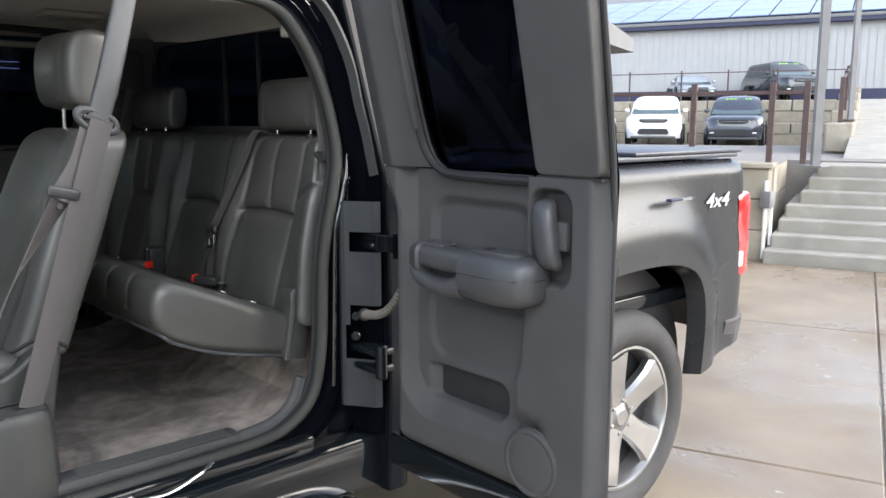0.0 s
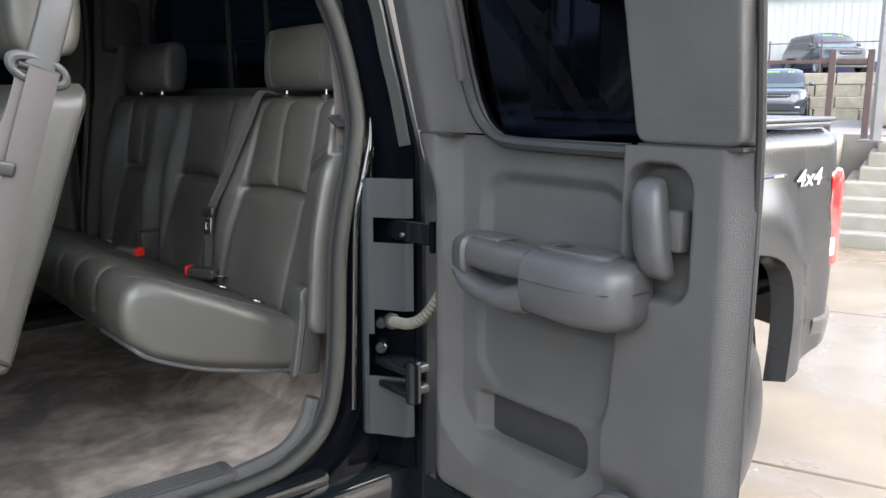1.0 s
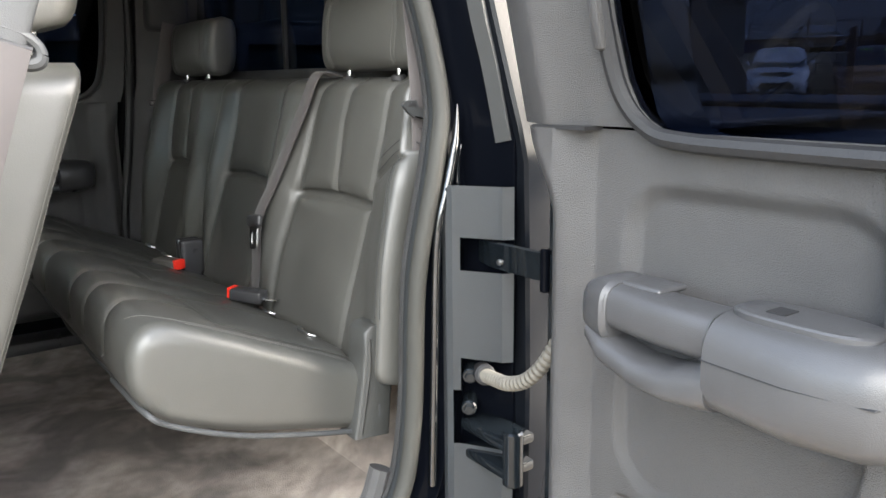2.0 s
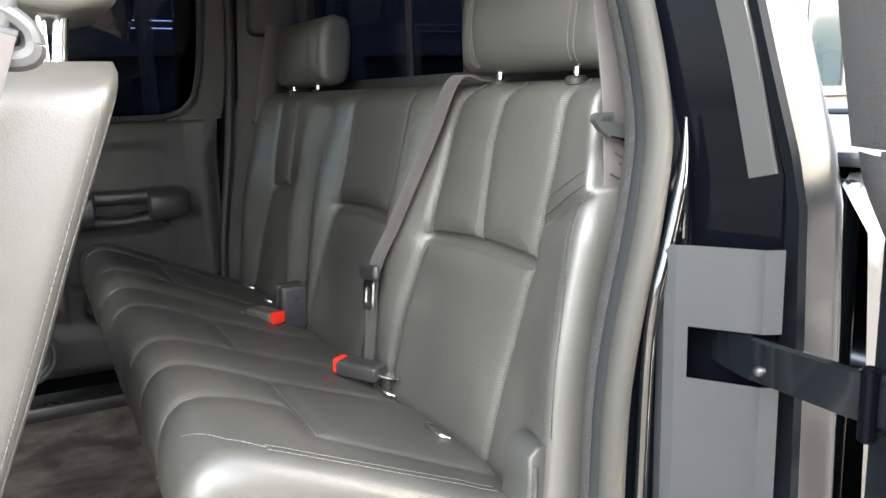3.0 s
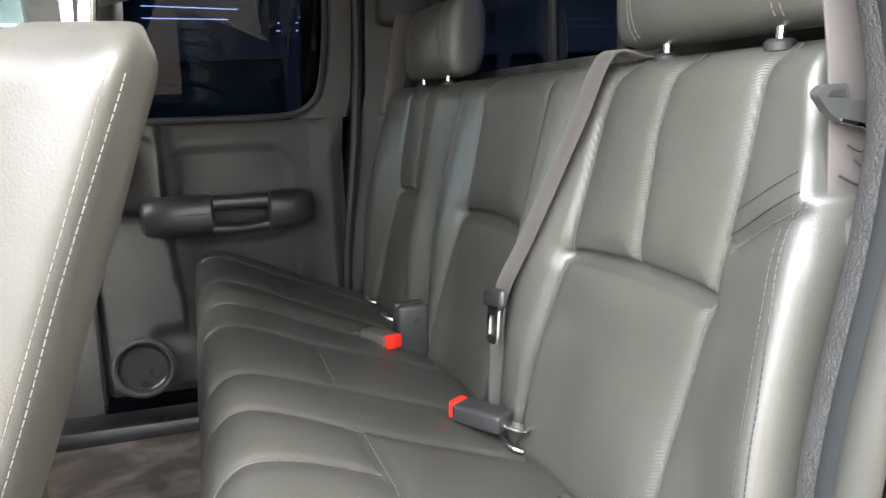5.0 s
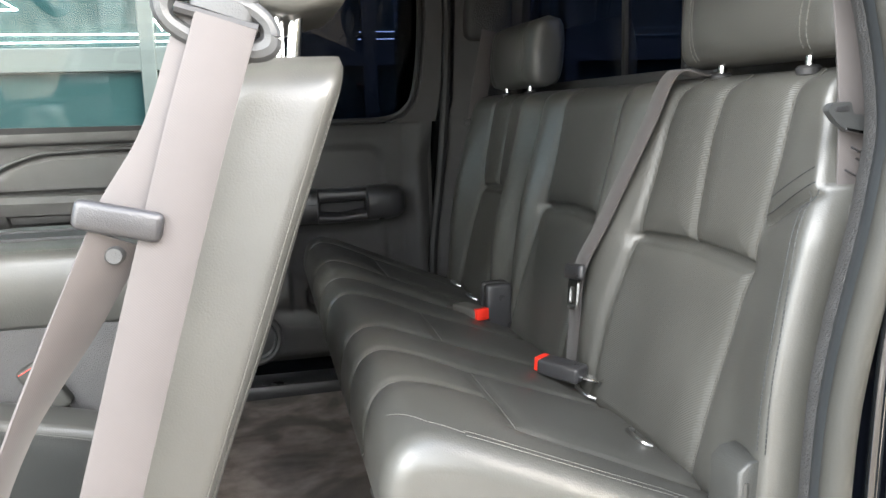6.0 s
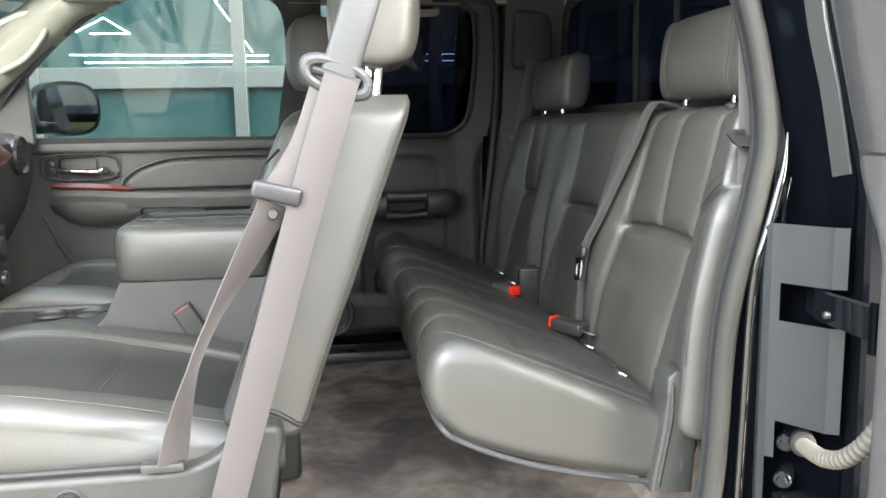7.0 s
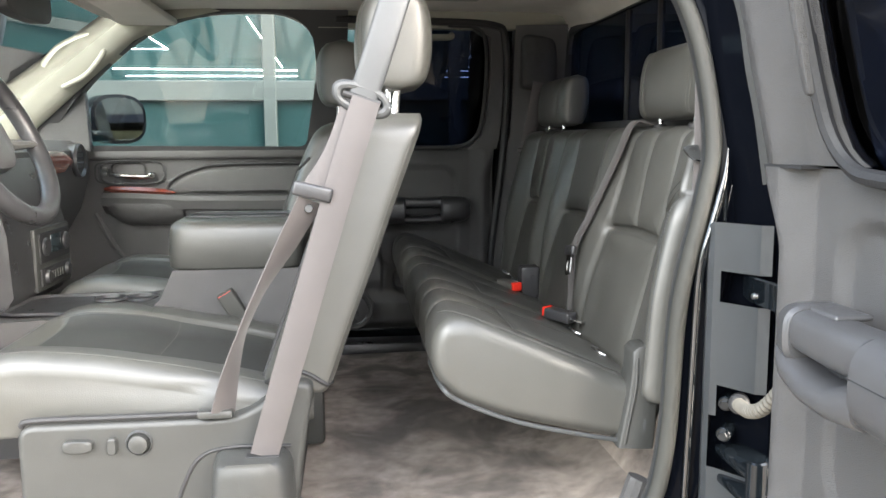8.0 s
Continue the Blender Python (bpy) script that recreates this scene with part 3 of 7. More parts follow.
# far quarter trim behind the rear door
fq = []
for z in (0.66, 0.95, 1.1, 1.3, 1.40, 1.44, 1.55, 1.7, 1.80):
    x0 = {0.66: -0.10, 0.95: -0.085, 1.1: -0.075, 1.3: -0.045, 1.40: -0.03}.get(z, -0.02)
    x1 = 0.165 if z < 1.42 else 0.15
    y = far_y(z)
    fq.append([(x0, y - 0.02, z), (x0 + 0.03, y - 0.035, z), (min(0.12, x1 - 0.03), y - 0.05, z), (x1, y - 0.06, z), (x1 + 0.002, y + 0.04, z), (x0, y + 0.04, z)])
part("quarter_trim", loft(fq), M_TRIM, truck, "charcoal rear pillar trim with shoulder belt")
part("corner_trim", box((0.148, 0.60, 1.40), (0.19, 0.70, 1.82), 0.01), M_RUBBER, truck, "black corner trim beside the rear window")
part("belt_cover", box((0.0, 0.575, 1.59), (0.125, 0.66, 1.775), 0.022, 3), M_GARN, truck, "dark moulded belt cover on the pillar")
part("near_quarter_trim", loft([[(0.055, near_y(z) + 0.02, z), (0.07, near_y(z) + 0.045, z), (0.17, near_y(z) + 0.06, z), (0.17, near_y(z) - 0.02, z), (0.055, near_y(z) - 0.02, z)] for z in (0.72, 1.0, 1.2, 1.4, 1.6, 1.78)]), M_TRIM, truck, "charcoal pillar trim beside the bench")
# far seal and body side
part("far_door_seal", tube(smooth_path([(-0.13, 0.685, 0.70), (-0.095, 0.69, 0.90), (-0.085, 0.69, 1.05), (-0.06, 0.685, 1.25), (-0.045, 0.68, 1.40), (-0.04, 0.64, 1.60), (-0.055, 0.60, 1.76), (-0.10, 0.59, 1.80), (-0.3, 0.59, 1.81), (-0.62, 0.59, 1.815)], 6), 0.012, 8), M_RUBBER, truck)
part("far_pillar", loft([[(-0.16, far_y(z) + 0.05, z), (0.19, far_y(z) + 0.05, z), (0.19, far_y(z) + 0.10, z), (-0.16, far_y(z) + 0.10, z)] for z in (0.6, 1.0, 1.35, 1.6, 1.82)]), M_PAINT, truck)
part("far_sill", box((-1.75, 0.60, 0.66), (-0.05, 0.71, 0.715), 0.01), M_SMOOTH, truck, "dark sill plate")
part("far_body_side", loft([[(-1.9, y, z), (0.19, y, z), (0.19, y - 0.03, z), (-1.9, y - 0.03, z)] for y, z in ((0.80, 0.45), (0.83, 0.7), (0.845, 0.95), (0.84, 1.2), (0.82, 1.33), (0.81, 1.345))]), M_PAINT, truck)
# raised flange above the hinge plate
fl = smooth_path([(0.026, -0.910, 1.405), (0.020, -0.915, 1.36), (0.010, -0.917, 1.32), (-0.003, -0.917, 1.27), (-0.012, -0.916, 1.235), (-0.019, -0.914, 1.17), (-0.023, -0.911, 1.0), (-0.028, -0.908, 0.80)], 6)
part("jamb_flange", tube(fl, [0.0012 + 0.0056 * min(1.0, i / 9) for i in range(len(fl))], 12), M_EDGE, truck, "black rolled flange on the jamb")
fr2 = smooth_path([(0.026, -0.909, 1.405), (0.023, -0.914, 1.36), (0.021, -0.917, 1.32), (0.020, -0.918, 1.275)], 6)
part("jamb_flange", tube(fr2, [0.0012 + 0.0022 * min(1.0, i / 9) for i in range(len(fr2))], 10), M_EDGE, truck)
# hinge plate on the jamb
hb = bmesh.new()
HX = [(-0.003, -0.908), (-0.006, -0.921), (-0.001, -0.931), (0.008, -0.939), (0.041, -0.990), (0.044, -0.996), (0.048, -0.998), (0.060, -1.004)]
HZ = [0.745, 0.874, 0.964, 1.017, 1.157, 1.208, 1.281, 1.287]
grid = [[hb.verts.new((x + (0.004 if z == 1.287 and i < 2 else 0), y - (0.005 if z == 1.287 and i < 2 else 0), z)) for i, (x, y) in enumerate(HX)] for z in HZ]
for j in range(7):
    for i in range(7):
        open_upper = j == 4 and i >= 3
        open_lower = j == 2 and i >= 3 or j == 1 and i >= 2
        if not (open_upper or open_lower):
            hb.faces.new((grid[j][i], grid[j][i + 1], grid[j + 1][i + 1], grid[j + 1][i]))
for v in [v for v in hb.verts if not v.link_faces]:
    hb.verts.remove(v)
bmesh.ops.solidify(hb, geom=hb.faces[:], thickness=0.003)
hinge_plate = part("hinge_plate", hb, M_JAMBPL, truck, "grey satin hinge cover plate with cut-outs", angle=20)
strap = part("check_strap", loft([[(x, y, 1.202 + s), (x + 0.004, y, 1.204 + s), (x + 0.012, y, 1.202 + s), (x + 0.012, y, 1.164 + s), (x + 0.004, y, 1.162 + s), (x, y, 1.164 + s)] for x, y, s in ((0.055, -0.92, 0.0), (0.046, -0.95, 0.0), (0.036, -0.985, 0.001), (0.024, -1.05, 0.006), (0.014, -1.105, 0.010), (0.012, -1.13, 0.012), (0.018, -1.17, 0.012))]), M_PAINT, truck, "black door check strap", angle=20)
part("pivot_pin", cyl((0.010, -1.128, 1.162), (0.010, -1.128, 1.222), 0.007, 14, 0.002), M_MUTED_BLACK, strap, "black pivot pin")
part("rivet", lathe([(0.001, -0.004), (0.004, -0.003), (0.005, 0.0), (0.005, 0.006)], (0.0315, -1.005, 1.178), "x", 12), M_STEEL, strap)
hinge = part("hinge", add(add(box((0.012, -1.040, 0.850), (0.074, -0.930, 0.868), 0.005), box((0.012, -1.040, 0.895), (0.074, -0.930, 0.912), 0.005)), cyl((0.030, -1.040, 0.838), (0.030, -1.040, 0.926), 0.016, 16, 0.003)), M_PAINT, truck, "black lower door hinge")
for bx, bz in ((0.030, 0.985), (0.028, 0.932)):
    part("bolt", add(cyl((bx + 0.025, -0.905, bz), (bx - 0.009, -0.945, bz), 0.0125, 16, 0.002), cyl((bx - 0.006, -0.940, bz), (bx - 0.013, -0.951, bz), 0.0085, 6, 0.001)), M_PAINT, hinge, "black hexagon bolt")
part("hose_collar", cyl((0.050, -0.938, 0.985), (0.030, -0.974, 0.994), 0.0165, 18, 0.004), M_RUBBER, truck, "black rubber hose collar")
hp = smooth_path([(0.045, -0.945, 0.987), (0.030, -0.975, 0.994), (0.014, -1.02, 1.004), (0.004, -1.06, 1.013), (0.001, -1.10, 1.03), (0.006, -1.13, 1.06), (0.016, -1.15, 1.10)], 14)
part("wiring_hose", tube(hp, [0.0100 + 0.0017 * math.sin(i * 2.1) for i in range(len(hp))], 14), M_HOSE, truck, "dusty corrugated wiring hose")
# sill plate with ribs
sill = part("sill_plate", box((-1.7, -0.868, 0.690), (-0.27, -0.795, 0.722), 0.012), M_TRIM, truck, "dark sill plate with raised ribs")
for i in range(5):
    part("rib", box((-0.66, -0.862 + i * 0.011, 0.720), (-0.30, -0.857 + i * 0.011, 0.7255), 0.0015, 1), M_SEATPL, sill)
part("sill_curve", tube(smooth_path([(-0.28, -0.850, 0.700), (-0.17, -0.846, 0.716), (-0.11, -0.842, 0.76), (-0.085, -0.842, 0.82)], 5), 0.020, 10), M_TRIM, truck)
latch = part("sill_latch", add(box((-0.62, -0.935, 0.640), (-0.56, -0.90, 0.668), 0.006), box((-0.60, -0.94, 0.655), (-0.575, -0.925, 0.68), 0.004)), M_STEEL, truck, "steel door striker on the sill")
part("latch_rod", tube(smooth_path([(-0.575, -0.935, 0.665), (-0.50, -0.945, 0.663), (-0.42, -0.94, 0.685), (-0.385, -0.93, 0.70)], 5), 0.005, 8), M_CHROME, latch)
# side step
st = smooth_path([(-2.1, -1.04, 0.47), (-0.5, -1.04, 0.47), (-0.12, -1.03, 0.47), (-0.03, -0.99, 0.47), (-0.01, -0.90, 0.46)], 6)
part("side_step", tube(st, 0.05, 16, flat=0.62), M_CHROME, truck, "chrome tubular side step")

# bed
BX, BZ = 1.234, 0.46
arch = [(BX - 0.46, 0.47), (BX - 0.45, 0.70), (BX - 0.40, 0.86), (BX - 0.30, 0.945), (BX - 0.15, 0.972), (BX + 0.12, 0.972), (BX + 0.28, 0.935), (BX + 0.36, 0.86), (BX + 0.395, 0.72), (BX + 0.40, 0.50)]
arch = [p for p in smooth_path([(x, 0, z) for x, z in arch], 8)]
na = len(arch)
edge = []
corners = [(0.235, 0.47), (0.235, 1.335), (2.03, 1.335), (2.03, 0.57)]
run = [Vector((corners[i][0], 0, corners[i][1])) for i in range(4)]
lens = [(b - a).length for a, b in zip(run, run[1:])]
for i in range(na):
    w, k = sum(lens) * i / (na - 1), 0
    while k < 2 and w > lens[k]:
        w -= lens[k]
        k += 1
    edge.append(run[k].lerp(run[k + 1], min(1, w / lens[k])))


def bed_y(x, z):
    """The bed side's outer face: a flared wheel arch, a shoulder, and a turn-in at the tail."""
    y = -0.955 - 0.02 * math.sin(max(0, min(1, (z - 0.45) / 0.9)) * math.pi)
    d = ((abs(x - BX) / 0.53) ** 3.0 + (max(0.0, z - 0.42) / 0.74) ** 3.0) ** (1 / 3.0)
    y -= 0.050 / (1 + math.exp((d - 1.0) * 22))
    y += 0.05 * max(0, (z - 1.285) / 0.05) ** 2.5
    y += 0.035 * max(0, (x - 1.93) / 0.10) ** 2.2
    return y


loops = []
for k in range(19):
    t = k / 18
    loops.append([(p.x, bed_y(p.x, p.z), p.z) for p in (a.lerp(b, t ** 0.8) for a, b in zip(arch, edge))])
loops.insert(0, [(a.x + (BX - a.x) * 0.05, bed_y(a.x, a.z) + 0.07, a.z - 0.01) for a in arch])
part("bed_side", loft(loops, caps=False, closed=False), M_DUST_SHEEN, truck, "dusty black bed side with flared wheel arch, lot reflection in its grey", angle=60)
part("far_bed_side", box((0.235, 0.72, 0.55), (2.05, 0.79, 1.335), 0.03), M_PAINT, truck)
part("bed_front", box((0.24, -0.93, 0.6), (0.27, 0.75, 1.33), 0.01), M_PAINT, truck)
part("bed_floor", box((0.26, -0.90, 0.78), (2.03, 0.75, 0.84), 0.01), M_PAINT, truck)
part("tailgate", box((1.985, -0.84, 0.72), (2.055, 0.66, 1.33), 0.025), M_PAINT, truck, "black tailgate")
lid = part("bed_cover", plate(rounded([(0.26, -0.93), (1.99, -0.93), (1.99, 0.75), (0.26, 0.75)], 0.03), "z", 1.342, 1.360, 0.006), M_COVER, truck, "slate folding bed cover")
part("cover_hem", box((1.25, -0.935, 1.361), (2.0, 0.75, 1.376), 0.006), M_COVER, lid)
part("wheel_well", lathe([(0.47, -0.86), (0.47, -0.60), (0.10, -0.58)], (BX, 0, 0.50), "y", 40), M_RUBBER, truck, "black wheel well liner")
lamp = part("tail_lamp", loft([[(2.02 + dx, y, z) for dx, y in ((-0.088, -0.972 + t), (-0.03, -0.975 + t), (0.03, -0.958 + t), (0.05, -0.92 + t), (0.055, -0.84), (-0.05, -0.84))] for z, t in ((0.85, 0.006), (0.86, 0.0), (1.16, 0.0), (1.188, 0.008), (1.195, 0.02))]), M_TAIL, truck, "red tail lamp with white reversing segment")
part("reverse_lens", box((1.945, -0.9775, 0.885), (1.985, -0.90, 0.955), 0.010), M_CLEAR, lamp)
bump = part("rear_bumper", loft([[(x, y, z) for z, y in ((0.53, yy + 0.06), (0.545, yy), (0.66, yy - 0.02), (0.715, yy + 0.01), (0.725, yy + 0.09), (0.53, yy + 0.12))] for x, yy in ((1.87, -0.955), (1.95, -0.955), (2.05, -0.93), (2.14, -0.86), (2.19, -0.70), (2.20, 0.5))]), M_TRIM, truck, "dark grey rear bumper")
part("bumper_gap", box((1.845, -0.93, 0.55), (1.872, -0.85, 0.72), 0.005), M_RUBBER, bump)
badge = part("badge", box((1.34, -1.030, 1.202), (1.50, -1.006, 1.212), 0.003, 1), M_NAVY, truck, "dark unreadable emblem bar")
part("badge_gap", box((1.41, -1.033, 1.203), (1.47, -1.029, 1.211)), M_STEEL, badge)


def letters(text, size, m, material, parent, name, bold=0.0, depth=0.0006):
    cu = bpy.data.curves.new(name, "FONT")
    cu.body, cu.size, cu.extrude, cu.offset = text, size, depth, bold
    cu.shear = 0.25
    cu.align_x, cu.align_y = "CENTER", "CENTER"
    ob = new(name, cu)
    cu.materials.append(material)
    ob.parent = parent
    ob.matrix_parent_inverse = parent.matrix_basis.inverted() if parent.type == "EMPTY" else Matrix.Identity(4)
    ob.matrix_basis = m
    return ob


letters("4x4", 0.078, pose(1.748, -0.9752, 1.177, 88, 0, 0) @ Matrix.Diagonal((1.45, 1, 1, 1)), M_DECAL, truck, "decal_lettering", 0.0012)

# wheel
wheel = part("wheel", lathe([(0.10, -0.70), (0.245, -0.70), (0.252, -0.93), (0.262, -0.945), (0.272, -0.945), (0.274, -0.93), (0.262, -0.90), (0.262, -0.72), (0.10, -0.68), (0.10, -0.70)], (BX, 0, 0.40), "y", 56, False), M_ALLOY, truck, "polished alloy wheel")
tp = [(0.268, -0.93), (0.285, -0.952), (0.32, -0.965), (0.355, -0.958), (0.385, -0.94), (0.400, -0.915), (0.404, -0.88), (0.404, -0.72), (0.395, -0.68), (0.35, -0.66), (0.268, -0.68), (0.268, -0.93)]
part("tyre", lathe(tp, (BX, 0, 0.40), "y", 64, False), M_TYRE, wheel, "worn black tyre")
for k in range(5):
    a = radians(90 + 72 * k + 14)
    ca, sa = math.cos(a), math.sin(a)
    sec = []
    for r, w, y in ((0.05, 0.052, -0.918), (0.12, 0.050, -0.925), (0.19, 0.060, -0.936), (0.250, 0.078, -0.940)):
        def q(off, yy):
            return (BX + r * ca - off * sa, yy, 0.40 + r * sa + off * ca)
        sec.append([q(-w, y + 0.014), q(-w * 0.80, y - 0.003), q(0, y - 0.006), q(w * 0.80, y - 0.003), q(w, y + 0.014), q(w * 0.8, y + 0.05), q(-w * 0.8, y + 0.05)])
    part("spoke", loft(sec), M_ALLOY, wheel, angle=25)
part("hub_cap", lathe([(0.001, -0.93), (0.03, -0.93), (0.040, -0.922), (0.075, -0.916), (0.09, -0.90), (0.09, -0.86), (0.02, -0.86)], (BX, 0, 0.40), "y", 30), M_ALLOY, wheel)
for k in range(6):
    a = radians(60 * k + 20)
    part("lug_nut", lathe([(0.002, -0.932), (0.008, -0.93), (0.010, -0.91), (0.010, -0.89)], (BX + 0.062 * math.cos(a), 0, 0.40 + 0.062 * math.sin(a)), "y", 8), M_STEEL, wheel)
part("brake_disc", lathe([(0.05, -0.80), (0.17, -0.80), (0.17, -0.78), (0.05, -0.78)], (BX, 0, 0.40), "y", 36), M_STEEL, wheel)
for fx, fy in ((BX, 0.72), (-2.41, 0.72), (-2.41, -0.78)):
    part("far_tyre", lathe([(0.10, -0.10), (0.30, -0.12), (0.38, -0.11), (0.403, -0.08), (0.403, 0.08), (0.38, 0.11), (0.30, 0.12), (0.10, 0.10)], (fx, fy - 0.06, 0.40), "y", 40), M_TYRE, truck)

# ---------------------------------------------------------------- open near rear door
DX = -0.045


def lean(z):
    """The open door's upper frame leans towards the front."""
    return -0.24 * max(0.0, z - 1.385)


def leaned(bm):
    for v in bm.verts:
        v.co.x += lean(v.co.z)
    return bm


d_out = resample(rounded([(-1.12, 0.665), (-1.733, 0.665), (-1.750, 0.9), (-1.756, 1.30), (-1.764, 1.60), (-1.778, 1.84), (-1.125, 1.84)], [0.04, 0.05, 0.05, 0.1, 0.1, 0.05, 0.05]), 140)
door_bm = leaned(ringplate(d_out, align(d_out, rounded([(-1.30, 1.375), (-1.61, 1.372), (-1.62, 1.79), (-1.28, 1.79)], [0.05, 0.03, 0.03, 0.03])), "x", 0.022, 0.10))
for v in door_bm.verts:
    if v.co.x > 0.05 + lean(v.co.z):
        v.co.y = max(v.co.y, -1.675)
door = part("rear_door", door_bm, M_PAINT, truck, "open black rear door")


def door_x(y, z):
    """The inner trim's relief: a hinge-side rib with a sloping flank, a hollow field, inserts, a pocket and a handle recess."""
    def bay(y0, y1, z0, z1, r, s, sharp=False):
        """1 inside a round-cornered field, 0 outside, with a soft or a plane flank."""
        qy, qz = abs(y - (y0 + y1) / 2) - (y1 - y0) / 2 + r, abs(z - (z0 + z1) / 2) - (z1 - z0) / 2 + r
        d = math.hypot(max(qy, 0), max(qz, 0)) + min(max(qy, qz), 0) - r
        return 1 - (max(0.0, min(1.0, (d + s) / (2 * s))) if sharp else ease(-s, s, d))
    right_edge = -1.592 + 0.022 * ease(1.15, 0.95, z) if z < 1.15 else -1.594
    right = ease(right_edge - 0.004, right_edge + 0.006, y)
    right = 1 - (1 - right) * ease(0.86, 0.93, z)
    x = DX + 0.028 * bay(-1.80, -1.222, 0.852 - 0.07 * (y + 1.40), 1.80, 0.11, 0.023, True) * right * (1 if y > -1.61 else ease(-1.66, -1.61, y))
    x += 0.013 * bay(-1.588, -1.296, 1.10, 1.322, 0.055, 0.013)
    x += 0.009 * bay(-1.583, -1.288, 0.968, 1.20, 0.06, 0.008)
    # grab handle recess
    x += 0.036 * bay(-1.700, -1.606, 1.184, 1.360, 0.032, 0.006)
    # map pocket
    x += 0.058 * bay(-1.524, -1.268, 0.876, 0.946, 0.026, 0.007) * (1 - ease(-1.345, -1.276, y))
    # bevel at the free edge, rounding at the hinge edge and foot
    x += 0.030 * ease(-1.742, -1.778, y) if y < -1.742 else 0
    turn = -1.215 + 0.045 * ease(1.27, 1.39, z)
    x += 0.034 * max(0, (y - turn) / 0.05) ** 1.5
    x += 0.04 * max(0, (0.775 - z) / 0.04) ** 2
    return x


ny, nz = 190, 190
gl = []
for i in range(ny):
    row = []
    for j in range(nz):
        z0 = 0.735 + 0.65 * j / (nz - 1)
        y0 = -1.775 + (0.610 + 0.045 * ease(1.27, 1.39, z0)) * i / (ny - 1)
        c = max(0, (y0 + 1.26) / 0.10)
        zz = max(z0, 0.735 + 0.075 * min(1, c) ** 2)
        row.append((door_x(y0, zz), y0, zz))
    gl.append(row)
part("door_core", box((0.004, -1.74, 0.70), (0.05, -1.165, 1.372), 0.01), M_RUBBER, door)
panel = part("trim_panel", loft(gl, caps=False, closed=False), M_TRIM, door, "charcoal grained door trim panel", angle=180)
part("front_pad", leaned(plate(rounded([(-1.618, 1.3885), (-1.768, 1.3885), (-1.782, 1.60), (-1.795, 1.82), (-1.625, 1.82)], 0.02), "x", DX - 0.002, DX + 0.05, 0.005, 3)), M_TRIM, door, "charcoal upper pillar pad")
part("rear_pad", leaned(loft([[(DX + 0.05, -1.112, z), (DX + 0.032, -1.116, z), (DX + 0.015, -1.146, z), (DX + 0.002, -1.180, z), (DX, -1.190, z), (DX + 0.003, -1.198, z), (DX + 0.019, ym, z), (DX + 0.024, ye + 0.006, z), (DX + 0.030, ye, z), (DX + 0.05, ye, z)] for z, ym, ye in ((1.3885, -1.242, -1.330), (1.396, -1.242, -1.316), (1.41, -1.242, -1.302), (1.44, -1.242, -1.291), (1.50, -1.242, -1.284), (1.60, -1.242, -1.282), (1.82, -1.242, -1.282))])), M_TRIM, door, "charcoal upper hinge-side pad", angle=45)
g_out = rounded([(-1.265, 1.376), (-1.625, 1.376), (-1.635, 1.82), (-1.265, 1.82)], 0.02)
window = part("door_window", leaned(plate(g_out, "x", -0.006, -0.002)), M_TINT, door, "dark tinted door window")
part("window_rubber", leaned(tube([(DX + 0.016, p[0], p[1]) for p in smooth_path([(-1.284, 1.80, 0), (-1.284, 1.60, 0), (-1.288, 1.48, 0), (-1.300, 1.42, 0), (-1.332, 1.386, 0), (-1.38, 1.377, 0), (-1.48, 1.375, 0), (-1.618, 1.374, 0)], 6)], 0.010, 8)), M_RUBBER, door)
part("window_channel", leaned(box((-0.044, -1.293, 1.47), (-0.02, -1.279, 1.82), 0.004)), M_TRIM, door)
for y0, y1 in ((-1.25, -1.16), (-1.768, -1.618)):
    part("upper_groove", box((DX + 0.001, y0, 1.3838), (DX + 0.03, y1, 1.3882)), M_RUBBER, door)


def yloft(sections, n=32, e=3.2):
    """A bar along y of rounded sections: y, middle x, middle z, half depth, half height."""
    return loft([[(cx + a, y, cz + b) for a, b in superloop(0, 0, hx, hz, e, n)] for y, cx, cz, hx, hz in sections])


AX = DX - 0.018
arm = part("armrest", yloft([(-1.649, AX, 1.188, 0.012, 0.018), (-1.646, AX, 1.188, 0.030, 0.034), (-1.636, AX, 1.187, 0.044, 0.044), (-1.615, AX - 0.003, 1.186, 0.050, 0.049), (-1.56, AX - 0.006, 1.185, 0.054, 0.051), (-1.478, AX - 0.004, 1.186, 0.052, 0.048), (-1.472, AX - 0.002, 1.187, 0.046, 0.042)], e=2.9), M_ARM, door, "dark satin armrest with storage lid")
part("arm_bar", yloft([(-1.476, AX - 0.012, 1.206, 0.032, 0.024), (-1.41, AX - 0.014, 1.207, 0.032, 0.024), (-1.345, AX - 0.010, 1.209, 0.032, 0.024)]), M_ARM, arm)
part("arm_cap", yloft([(-1.349, AX - 0.008, 1.205, 0.036, 0.030), (-1.343, AX - 0.008, 1.204, 0.040, 0.034), (-1.32, AX - 0.004, 1.203, 0.038, 0.033), (-1.305, AX, 1.202, 0.032, 0.028), (-1.298, AX + 0.006, 1.200, 0.02, 0.018), (-1.296, AX + 0.01, 1.20, 0.006, 0.006)]), M_ARM, arm)
part("arm_pad", box((AX - 0.02, -1.398, 1.2285), (AX + 0.024, -1.318, 1.2355), 0.006, 3), M_ARM, arm)
